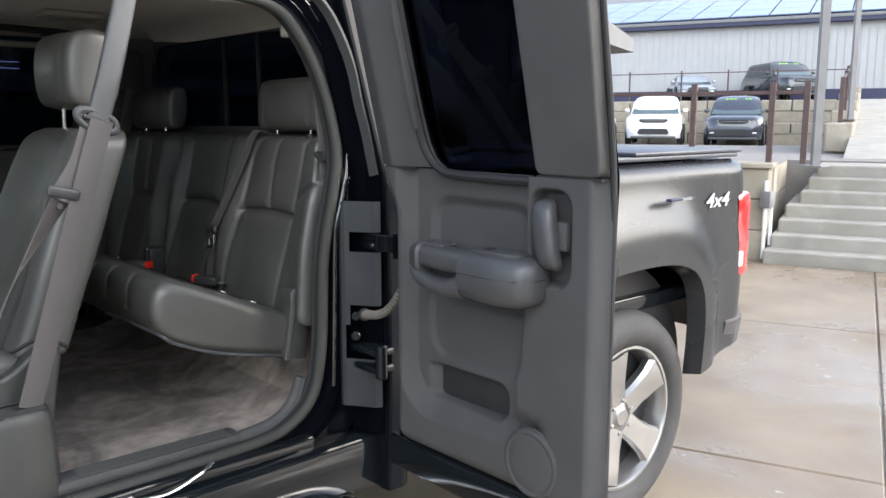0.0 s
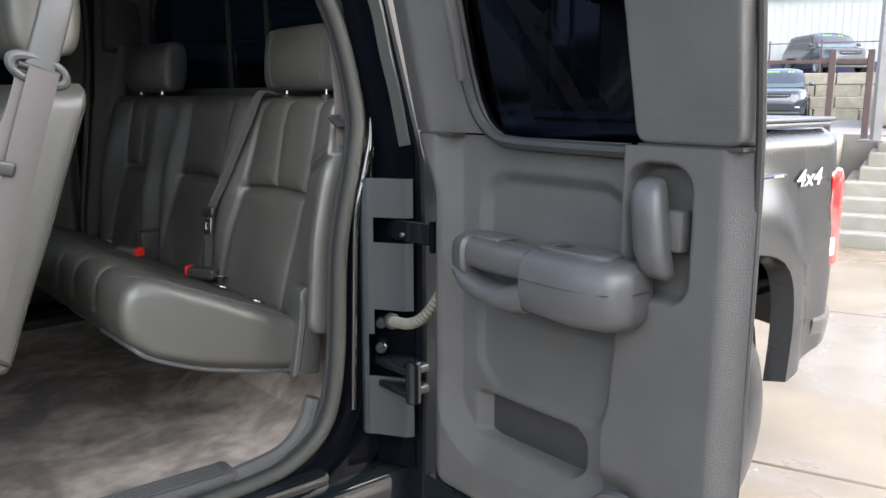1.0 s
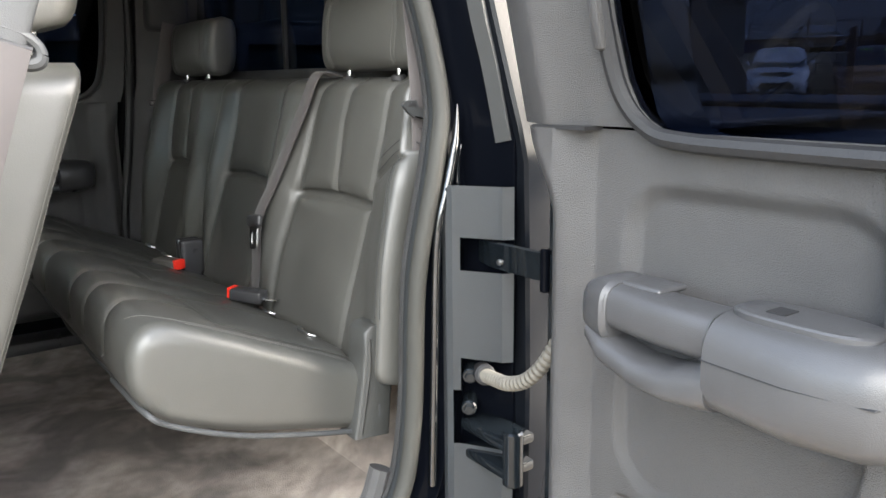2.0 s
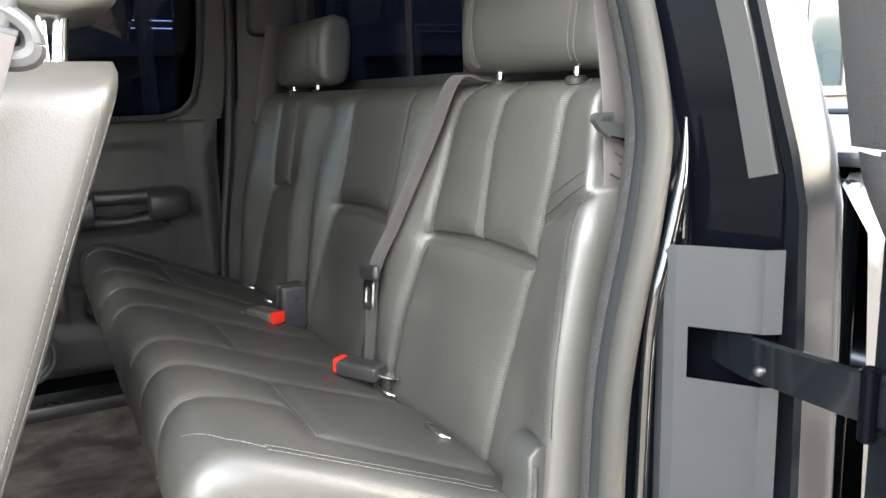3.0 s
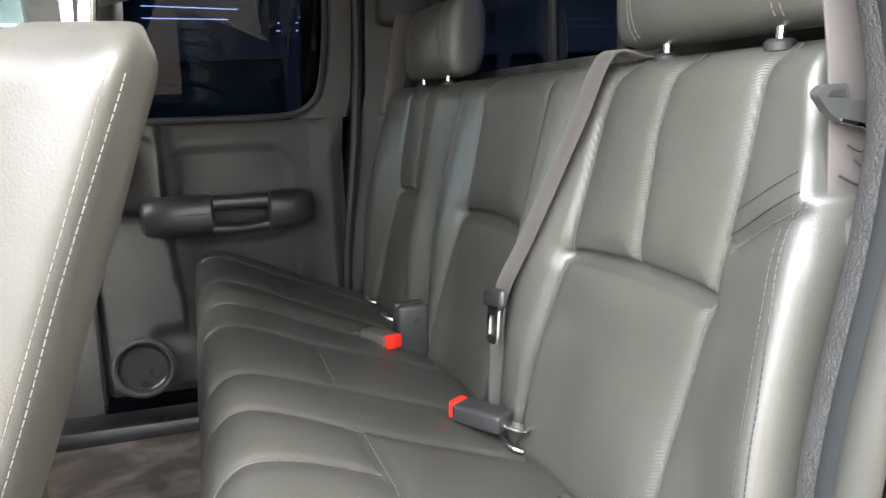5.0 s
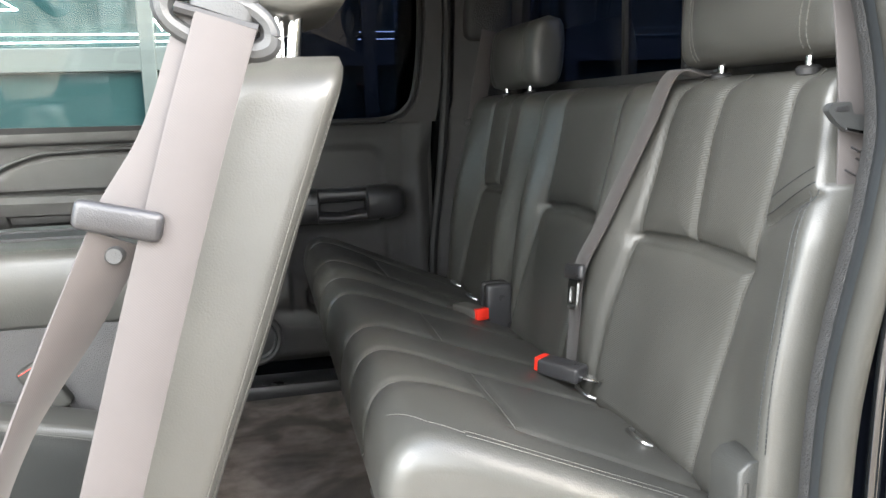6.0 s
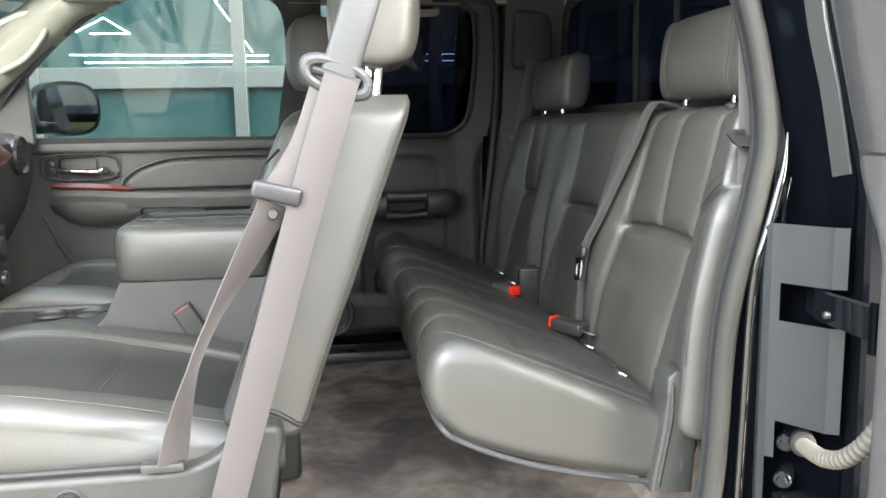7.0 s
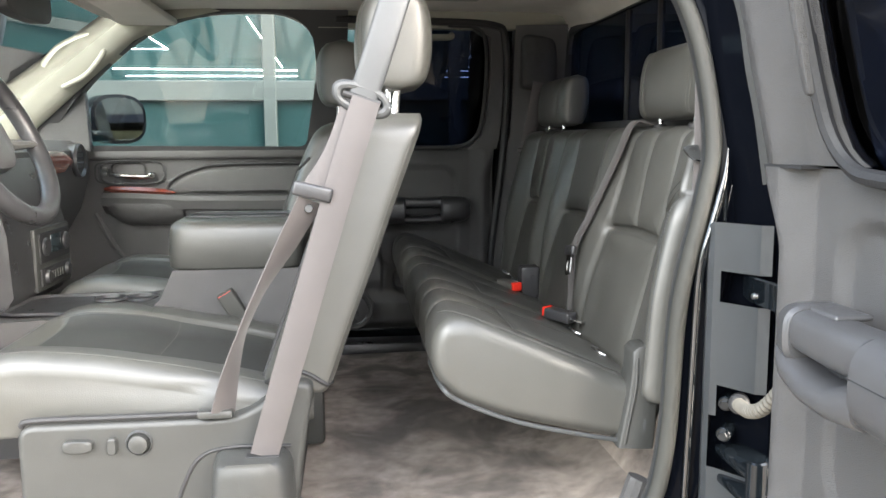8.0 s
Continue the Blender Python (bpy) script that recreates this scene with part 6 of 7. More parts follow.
    ends = [(0.035 * (1 - math.cos(a)), 0.035 * (1 - math.sin(a))) for a in (radians(90 * k / 7) for k in range(8))]
    yl = [(yc - hw - 0.005 + a, b) for a, b in ends] + [(y, 0) for y in np.linspace(yc - hw + 0.035, yc + hw - 0.035, 70).tolist()] + [(yc + hw + 0.005 - a, b) for a, b in reversed(ends)]
    cu = loft([cush_loop(y, i) for y, i in yl])
    seams = [[(-1.27, yc - 0.155), (-1.0, yc - 0.15), (-0.68, yc - 0.14)], [(-1.27, yc + 0.155), (-1.0, yc + 0.15), (-0.68, yc + 0.14)], [(-0.965, yc - 0.15), (-0.965, yc + 0.15)], [(-1.03, yc + 0.15), (-1.04, yc + 0.24)]]
    groove(cu, seams, (0, 1), 0.004, 0.006, (0, 0, 1), 0.3)
    for v in cu.verts:
        v.co.z += 0.003 * noise.noise(v.co * 8)
        near = math.exp(-((v.co.x + 0.84) / 0.07) ** 2) if v.co.y < yc - hw + 0.03 else 0
        v.co.y += 0.004 * near * math.sin(v.co.z * 160)
    cst = stitches(cu, seams + [[(-1.2, yc - hw + 0.028), (-0.72, yc - hw + 0.028)]], (0, 1), (0, 0, 1), 1.5)
    panels(cu, lambda c: abs(c.y - yc) < 0.145 and c.z > 0.95 and c.x > -1.2)
    cp = part("cushion", cu, M_LEATHER, th, "dark grey leather cushion, creased at the edge", angle=180)
    cp.data.materials.append(M_INSERT)
    part("stitching", cst, M_THREAD, cp, smooth=False, kind="stuff")
    # side trim
    tl = rounded([(-1.155, 0.70), (-1.155, 0.948), (-0.80, 0.948), (-0.755, 0.965), (-0.715, 1.003), (-0.655, 1.008), (-0.675, 0.895), (-0.70, 0.70)], [0.025, 0.03, 0.05, 0.03, 0.03, 0.03, 0.05, 0.025])
    side = part("side_trim", plate(tl, "y", -0.797, -0.74, 0.010, 3), M_SEATPL, th, "grey plastic seat base trim")
    part("trim_gap", tube(smooth_path([(-1.15, -0.786, 0.945), (-1.13, -0.788, 0.955), (-1.0, -0.788, 0.955), (-0.82, -0.788, 0.955)], 5), 0.0055, 8), M_RUBBER, side)
    part("trim_line", tube(smooth_path([(-0.90, -0.797, 0.78), (-0.885, -0.797, 0.83), (-0.855, -0.797, 0.88), (-0.80, -0.797, 0.896), (-0.70, -0.797, 0.894)], 6), 0.0035, 8), M_RUBBER, side)
    part("switch", loft([[(-1.054 + a, y, 0.912 + b) for a, b in superloop(0, 0, 0.025 * s, 0.011 * s, 3.5, 28)] for y, s in ((-0.795, 1.0), (-0.809, 0.95), (-0.811, 0.8))]), M_SEATPL, side)
    part("switch", loft([[(-0.998 + a, y, 0.910 + b) for a, b in superloop(0, 0, 0.008 * s, 0.015 * s, 3.5, 24)] for y, s in ((-0.795, 1.0), (-0.809, 0.95), (-0.811, 0.8))]), M_SEATPL, side)
    kn = part("lumbar_knob", lathe([(0.001, -0.812), (0.010, -0.812), (0.0155, -0.810), (0.017, -0.80), (0.017, -0.79)], (-0.955, 0, 0.912), "y", 28), M_SEATPL, side, "round switch with ring")
    part("knob_ring", lathe([(0.0175, -0.798), (0.020, -0.803), (0.0225, -0.798), (0.02, -0.79)], (-0.955, 0, 0.912), "y", 28), M_SEAL, kn)
    part("inner_trim", box((-1.15, -0.30, 0.70), (-0.66, -0.262, 0.94), 0.012), M_SEATPL, th)
    part("seat_frame", box((-1.12, -0.74, 0.69), (-0.70, -0.30, 0.915), 0.02), M_RUBBER, th, "black seat frame")
    return th


driver = seat("dark grey leather driver seat with stitched edges")
passenger = copy_thing(driver, Matrix.Translation((-0.955, 0.30, 0.70)))
passenger["label"] = "dark grey leather passenger seat beyond the console"
# belt tower at the driver's seat
tower = thing("belt_retractor_cover", (-0.76, -0.84, 0.69), "grey plastic belt retractor cover beside the seat", "trim cover")
part("cover", loft([[(x * s + -0.763 * (1 - s), y, z) for x, y in ((-0.838, -0.80), (-0.83, -0.858), (-0.815, -0.872), (-0.715, -0.872), (-0.70, -0.858), (-0.692, -0.80))] for z, s in ((0.69, 1.06), (0.80, 1.0), (0.865, 0.94), (0.885, 0.86), (0.893, 0.7))]), M_SEATPL, tower, angle=50)
part("slot", box((-0.772, -0.845, 0.892), (-0.715, -0.825, 0.8945), 0.001), M_RUBBER, tower)
dbelt = thing("driver_seat_belt", (-0.56, -0.83, 1.49), "taupe webbing driver belt hanging from a roof guide", "seat belt")
W = (1, 0, 0.25)


def strand(pts, w, width=0.047):
    line = smooth_path(pts, 8)
    return ribbon(line, [w] * len(line), width)


part("webbing", strand([(-0.558, -0.842, 1.487), (-0.60, -0.845, 1.36), (-0.68, -0.845, 1.10), (-0.742, -0.838, 0.893)], (1, 0, 0.30)), M_BELT, dbelt, "taupe webbing running down to the cover")
part("webbing", strand([(-0.572, -0.832, 1.487), (-0.605, -0.836, 1.40), (-0.645, -0.838, 1.338)], (1, 0, 0.4)), M_BELT, dbelt)
lap = smooth_path([(-0.652, -0.838, 1.325), (-0.695, -0.826, 1.25), (-0.742, -0.818, 1.17), (-0.775, -0.812, 1.10), (-0.797, -0.808, 1.03), (-0.812, -0.806, 0.962)], 8)
twist = [0.15, 0.5, 1.1, 1.25, 0.9, 0.55]
lapw = []
for i in range(len(lap)):
    f = i / (len(lap) - 1) * 5
    k = min(4, int(f))
    a = twist[k] + (twist[k + 1] - twist[k]) * (f - k)
    lapw.append((math.cos(a), math.sin(a), 0.45 * math.cos(a)))
part("webbing", ribbon(lap, lapw, 0.045), M_BELT, dbelt, "taupe twisted lap strand")
part("anchor", box((-0.855, -0.812, 0.952), (-0.795, -0.790, 0.966), 0.004), M_SEATPL, dbelt)
latch_plate(dbelt, Matrix.Translation((-0.648, -0.850, 1.340)) @ pose(0, 0, 0, 0, 14, 0), False)
part("rivet", lathe([(0.001, -0.842), (0.006, -0.842), (0.008, -0.838), (0.008, -0.83)], (-0.655, 0, 1.312), "y", 16), M_SEAL, dbelt)
sl = smooth_path([(-0.562, -0.83, 1.492), (-0.535, -0.825, 1.57), (-0.505, -0.81, 1.66), (-0.475, -0.79, 1.75), (-0.455, -0.775, 1.81)], 6)
sloops = []
for i, p in enumerate(sl):
    d = (sl[min(i + 1, len(sl) - 1)] - sl[max(i - 1, 0)]).normalized()
    wv = (Vector((1, 0, 0)) - d * d.x).normalized()
    nv = d.cross(wv)
    sloops.append([p + wv * a + nv * b for a, b in superloop(0, 0, 0.0245, 0.011, 4, 20)])
part("guide_sleeve", loft(sloops), M_SEAL, dbelt, "pale grey stiff belt sleeve")
ring = part("ring", tube([(-0.565 + a, -0.832, 1.488 + b) for a, b in superloop(0, 0, 0.040, 0.019, 2.4, 33) + [superloop(0, 0, 0.040, 0.019, 2.4, 33)[0]]], 0.0085, 10), M_SEAL, dbelt, "grey belt ring")
for v in ring.data.vertices:
    v.co.z -= 0.30 * (v.co.x + 0.565)
part("bar", tube([(-0.595, -0.838, 1.498), (-0.535, -0.838, 1.480)], 0.005, 8), M_RUBBER, dbelt)

# ---------------------------------------------------------------- centre console
console = thing("centre_console", (-1.0, -0.1, 0.69), "grey centre console with padded armrest lid", "console")
part("base", loft([[(x, y, z) for x, z in ((-0.70, 0.69), (-0.70, 1.125), (-1.0, 1.125), (-1.03, 1.06), (-1.06, 1.030), (-1.12, 1.022), (-1.42, 1.012), (-1.42, 0.69))] for y in (-0.265, -0.255, 0.06, 0.07)]), M_TRIM, console, angle=30)
lidb = loft([[(x, y, z) for x, y in superloop(-0.855, -0.10, 0.160 * s, 0.172 * s, 7, 48)] for z, s in ((1.125, 0.96), (1.132, 1.0), (1.195, 1.0), (1.216, 0.985), (1.228, 0.955), (1.234, 0.90), (1.236, 0.6), (1.236, 0.02))])
lidp = part("armrest_lid", lidb, M_LEATHER, console, "padded grey leather lid", angle=60)
lid_st = stitches(lidp.data and (lambda b: (b.from_mesh(lidp.data), b)[1])(bmesh.new()), [[(-1.0, -0.25), (-0.72, -0.25)], [(-1.0, -0.25), (-1.0, 0.05)]], (0, 1), (0, 0, 1), 1.5)
part("stitching", lid_st, M_THREAD, lidp, smooth=False, kind="stuff")
part("lid_tray", loft([[(x, y, z) for x, y in superloop(-0.86, -0.10, 0.125 * s, 0.05 * s, 6, 36)] for z, s in ((1.2365, 1.06), (1.2405, 1.03), (1.2405, 0.97), (1.2370, 0.95), (1.2370, 0.02))], caps=False), M_RUBBER, lidp, "dark coin slot")
part("tray", loft([[(x, y, z) for x, y in superloop(-1.25, -0.10, 0.165 * s, 0.12 * s, 6, 36)] for z, s in ((1.020, 1.06), (1.026, 1.03), (1.026, 0.98), (1.019, 0.95), (1.019, 0.02))], caps=False), M_SMOOTH, console)
for dx in (-1.20, -1.12):
    part("cup_holder", lathe([(0.034, 1.022), (0.038, 1.030), (0.042, 1.024), (0.034, 1.021), (0.001, 1.0215)], (dx, -0.06, 0), "z", 30), M_SMOOTH, console)
buckle("front_buckle", (-0.86, -0.30, 1.03), Matrix.Translation((-0.862, -0.272, 1.035)) @ pose(0, 0, 0, 0, 60, 0) @ pose(0, 0, 0, 90, 0, 0), "grey seat belt buckle beside the console", M_BULB, 0.25)

# ---------------------------------------------------------------- showroom front beyond the truck
show = tagged(new("showroom_front"), "grey aluminium glazed showroom front with dark panes", "building", kind="structure")
FY = 3.2
part("kerb", box((-7, FY - 0.06, 0), (3.0, FY + 0.2, 0.35), 0.01), M_GREYSIDE, show)
for z0, z1 in ((0.35, 0.42), (1.67, 1.795), (2.75, 2.85), (3.6, 3.9)):
    part("transom", box((-7, FY - 0.05, z0), (3.0, FY + 0.05, z1), 0.006), M_GALV, show, smooth=False)
mx = [-6.0, -4.6, -3.4, -2.25, -1.08, 0.1, 1.3, 2.9]
for x in mx:
    part("mullion", box((x - 0.04, FY - 0.055, 0.35), (x + 0.04, FY + 0.045, 3.7), 0.006), M_GALV, show, smooth=False)
for a, b in zip(mx, mx[1:]):
    for z0, z1 in ((0.42, 1.67), (1.795, 2.75), (2.85, 3.6)):
        part("pane", box((a + 0.04, FY, z0), (b - 0.04, FY + 0.012, z1)), M_FACADE, show, smooth=False)
part("parapet", box((-7.5, FY - 0.1, 3.9), (3.2, FY + 6, 4.3), 0.02), M_GREYSIDE, show, smooth=False)
part("end_wall", box((2.95, FY - 0.02, 0), (3.1, FY + 6, 3.9), 0.01), M_GREYSIDE, show, smooth=False)
STRIPS = (((-2.04, 1.87), (-0.91, 1.86)), ((-1.96, 1.825), (-0.91, 1.825)), ((-1.92, 1.99), (-1.70, 1.99)), ((-1.84, 2.08), (-1.70, 1.99)), ((-2.0, 2.0), (-1.84, 2.08)), ((-1.21, 2.19), (-1.0, 1.88)),
          ((0.05, 1.86), (0.36, 1.86)), ((0.04, 1.82), (0.36, 1.82)), ((-0.62, 1.95), (-0.15, 1.93)), ((-0.62, 1.89), (-0.2, 1.88)), ((-0.55, 2.02), (-0.2, 1.99)))
for a, b in STRIPS:
    part("light_strip", tube([(a[0], FY - 0.012, a[1]), (b[0], FY - 0.012, b[1])], 0.0021, 6), M_LED, show, "white light strip")

# ---------------------------------------------------------------- retaining walls, stairs, upper lots
lot = bmesh.new()
vs = [lot.verts.new(SITE_M @ Vector(p)) for p in ((-40, 0.35, 0.98), (0.0, 0.35, 0.98), (0.0, 2.0, 0.98), (9.0, 2.0, 1.0), (9.0, 25.2, 0.50), (-40, 25.2, 0.50))]
lot.faces.new(vs)
ext = bmesh.ops.extrude_face_region(lot, geom=lot.faces[:])
for v in ext["geom"]:
    if isinstance(v, bmesh.types.BMVert):
        v.co.z -= 0.9
solid("middle_lot", lot, M_ASPH, "grey asphalt lot above the retaining wall", "lot", kind="structure", smooth=False)
wall = tagged(new("retaining_wall"), "tan split-face block retaining wall", "wall", kind="structure")
rng = random.Random(4)
for c in range(3):
    z0, z1 = c * 0.34 - 0.04, (c + 1) * 0.34 - 0.046
    u = 0.0 if c % 2 == 0 else -0.45
    x = 0.0
    while x > -8:
        w = 0.9 if not (x == 0.0 and c % 2) else 0.45
        j = rng.uniform(-0.008, 0.008)
        part("block", sbox((x - w + 0.006, 0.0 + j, z0), (x - 0.006, 0.40, z1), 0.012, 1), M_BLOCK, wall, smooth=False)
        x -= w
    y = 0.40
    while y < 2.0:
        j = rng.uniform(-0.006, 0.006)
        part("block", sbox((-0.36, y + 0.006, z0), (0.0 + j, y + 0.9, z1), 0.012, 1), M_BLOCK, wall, smooth=False)
        y += 0.9
part("coping", sbox((-8, -0.03, 0.975), (0.03, 0.45, 1.03), 0.012), M_BLOCK, wall, smooth=False)
stairs = tagged(new("stairs"), "weathered concrete stairs", "stairs", kind="structure")
for k in range(7):
    part("step", sbox(((0.01, 0.05, 0.09, 0.13, 0.25, 0.31, 0.38)[k], 0.27 * k - 0.35, 0.137 * k - 0.02), (4.2, 3.0, 0.137 * (k + 1)), 0.018, 2), M_CONC2, stairs, smooth=False)
up = tagged(new("upper_wall"), "large pale block wall behind the parked cars", "wall", kind="structure")
for c in range(4):
    for i in range(15):
        u0 = -21 + i * 1.55 + (0.7 if c % 2 else 0)
        part("block", sbox((u0 + 0.02, 25.0 + rng.uniform(-0.03, 0.03), 0.48 + c * 0.46), (u0 + 1.53, 25.6, 0.48 + c * 0.46 + 0.445), 0.03, 1), M_BLOCK, up, smooth=False)
part("walkway", loft([[SITE_M @ Vector((u, v, z)) for u, z in ((0.6, zz), (8.5, zz), (8.5, zz - 0.4), (0.6, zz - 0.4))] for v, zz in ((2.9, 0.97), (6.0, 1.12), (25.0, 2.3), (26, 2.34))]), M_CONC2, up, "pale concrete ramp", smooth=False)
for i in range(5):
    part("ramp_block", sbox((0.2, 7.0 + i * 2.2, 0.9), (0.65, 9.15 + i * 2.2, 1.45 + i * 0.25), 0.03, 1), M_BLOCK, up, smooth=False)
ul = bmesh.new()
ul.faces.new([ul.verts.new(SITE_M @ Vector(p)) for p in ((-60, 25.3, 2.32), (40, 25.3, 2.32), (40, 60, 2.36), (-60, 60, 2.36))])
solid("upper_lot", ul, M_ASPH, "grey asphalt upper lot", "lot", kind="structure", smooth=False)


def fence(name, v, z0, us, h, label):
    th = thing(name, SITE_M @ Vector((us[0], v, z0)), label, "fence")
    for u in us:
        post = part("post", sbox((u - 0.03, v - 0.03, z0), (u + 0.03, v + 0.03, z0 + h + 0.08), 0.004, 1), M_RUST, th, smooth=False)
    part("rail", sbox((us[0], v - 0.018, z0 + h - 0.05), (us[-1], v + 0.018, z0 + h - 0.01), 0.004, 1), M_RUST, th, smooth=False)
    return th


fence("steel_fence", 0.30, 1.02, [-4.6, -3.4, -2.0, -0.84, -0.05, 0.28], 0.80, "brown steel post fence on the retaining wall")
fence("upper_fence", 25.3, 2.3, [-13.4, -11.6, -9.8, -8.0, -5.9, -4.1, -2.3, 0.1], 1.2, "brown steel fence above the block wall")
rf = thing("ramp_fence", SITE_M @ Vector((0.4, 7, 1.4)), "brown steel fence posts along the ramp", "fence")
for i, (u, v, z, h) in enumerate(((0.42, 7.5, 1.4, 0.9), (0.42, 9.8, 1.65, 0.9), (0.42, 12.2, 1.9, 0.9), (0.42, 14.6, 2.1, 0.9))):
    part("post", sbox((u - 0.04, v - 0.04, z), (u + 0.04, v + 0.04, z + h), 0.004, 1), M_RUST, rf, smooth=False)
part("rail", loft([[SITE_M @ Vector((0.42 + a, v, z + b)) for a, b in ((-0.02, -0.02), (0.02, -0.02), (0.02, 0.02), (-0.02, 0.02))] for v, z in ((7.5, 2.25), (14.6, 2.95))]), M_RUST, rf, smooth=False)


def pole(name, u, v, z0, h, r, label, category):
    p = SITE_M @ Vector((u, v, z0))
    th = thing(name, p, label, category)
    part("shaft", tube([p, p + Vector((0, 0, h))], r, 4), M_POST, th, smooth=False)
    part("base_plate", box((p.x - 0.14, p.y - 0.14, z0), (p.x + 0.14, p.y + 0.14, z0 + 0.02), 0.004), M_POST, th)
    return th


pole("lamp_post", 0.36, 1.05, 0.95, 6.0, 0.062, "grey square lamp post beside the stairs", "post")
pole("far_lamp_post", 0.55, 9.2, 1.5, 7.0, 0.07, "grey square lamp post farther up the ramp", "post")
box_at = SITE_M @ Vector((-0.03, -0.06, 0))
ub = thing("utility_box", box_at, "grey electrical box with white conduits on the wall corner", "utility box")
part("conduit", tube([box_at + Vector((0.0, -0.01, 0.0)), box_at + Vector((0.0, -0.01, 0.85))], 0.022, 10), M_WHITE, ub, "white conduit")
part("conduit", tube([box_at + Vector((0.06, -0.05, 0.15)), box_at + Vector((0.06, -0.05, 0.62))], 0.018, 10), M_WHITE, ub)
part("body", box(box_at + Vector((-0.06, -0.09, 0.56)), box_at + Vector((0.06, 0.03, 0.74)), 0.01), M_POST, ub)

# ---------------------------------------------------------------- warehouse with solar roof
ware = thing("warehouse", SITE_M @ Vector((0, 33, 2.3)), "long white metal warehouse with solar panels on the roof", "building")
part("wall", sbox((-40, 33, 2.3), (30, 33.3, 6.25), 0.0), M_SIDING, ware, "white ribbed metal siding", smooth=False)
wr = bmesh.new()
for i in range(110):
    u = -22 + i * 0.32
    add(wr, sbox((u, 32.965, 2.9), (u + 0.05, 33.0, 6.2)))
part("siding_ribs", wr, M_SIDING, ware, smooth=False, kind="stuff")
part("base_band", sbox((-40, 32.95, 2.25), (30, 33.02, 3.0)), M_NAVY, ware, "navy base band", smooth=False)
part("eave", sbox((-40, 32.6, 6.15), (30, 33.1, 6.45), 0.02), M_NAVY, ware, "navy eave trim", smooth=False)
RS = 0.26
def roof_pt(u, d, o=0.0):
    return SITE_M @ Vector((u, 32.55 + d, 6.45 + RS * d + o))
part("roof", loft([[roof_pt(u, 0), roof_pt(u, 14), roof_pt(u, 14, -0.2), roof_pt(u, 0, -0.1)] for u in (-40, 30)]), M_GREYSIDE, ware, smooth=False)
for i in range(18):
    for j in range(4):
        u, d = -21 + i * 1.75, 0.35 + j * 2.2
        part("solar_panel", loft([[roof_pt(uu, d, 0.06), roof_pt(uu, d + 2.14, 0.06), roof_pt(uu, d + 2.14, 0.11), roof_pt(uu, d, 0.11)] for uu in (u, u + 1.69)]), M_SOLAR, ware, smooth=False)
part("wall_lamp", sbox((-11.0, 32.8, 5.5), (-10.75, 33.0, 5.65), 0.03), M_GREYSIDE, ware)
# nearer grey building whose eave shows beside the door
gbm = thing("grey_outbuilding", (6.0, 4.6, 0), "grey-sided outbuilding with white framed windows and low eave", "building")
part("eave", loft([[(x, y, z) for x, z in ((5.4, 2.95), (6.95, 2.42), (6.95, 2.27), (5.4, 2.5))] for y in (3.12, 9.0)]), M_GREYSIDE, gbm, "grey eave and fascia", smooth=False)
part("wall", box((4.2, 3.35, 0), (6.75, 9.0, 2.6), 0.01), M_WALL2, gbm, "taupe sided wall", smooth=False)
fw = part("front_window", box((5.20, 3.338, 1.42), (5.86, 3.349, 2.5)), M_CARGLASS, gbm, smooth=False)
for lo, hi in (((5.08, 3.31, 1.34), (5.98, 3.352, 1.42)), ((5.10, 3.32, 1.42), (5.20, 3.352, 2.5)), ((5.40, 3.325, 1.42), (5.45, 3.352, 2.5)), ((5.86, 3.32, 1.42), (5.94, 3.352, 2.5))):
    part("frame", box(lo, hi, 0.006), M_FRAME, fw, smooth=False)
for y in (3.6, 4.9, 6.2):
    wdw = part("window", box((4.185, y, 1.25), (4.20, y + 0.95, 2.15)), M_CARGLASS, gbm, smooth=False)
    for lo, hi in (((4.15, y - 0.06, 1.19), (4.205, y + 1.01, 1.25)), ((4.15, y - 0.06, 2.15), (4.205, y + 1.01, 2.21)), ((4.15, y - 0.06, 1.25), (4.205, y, 2.15)), ((4.15, y + 0.95, 1.25), (4.205, y + 1.01, 2.15)), ((4.16, y + 0.44, 1.25), (4.204, y + 0.49, 2.15))):
        part("frame", box(lo, hi, 0.004), M_SEAL, wdw, smooth=False)

# ---------------------------------------------------------------- parked cars


def car_paint(name, color):
    return mat(name, color, 0.25, vary=0.04, coat=1.0, rough_vary=0.03)


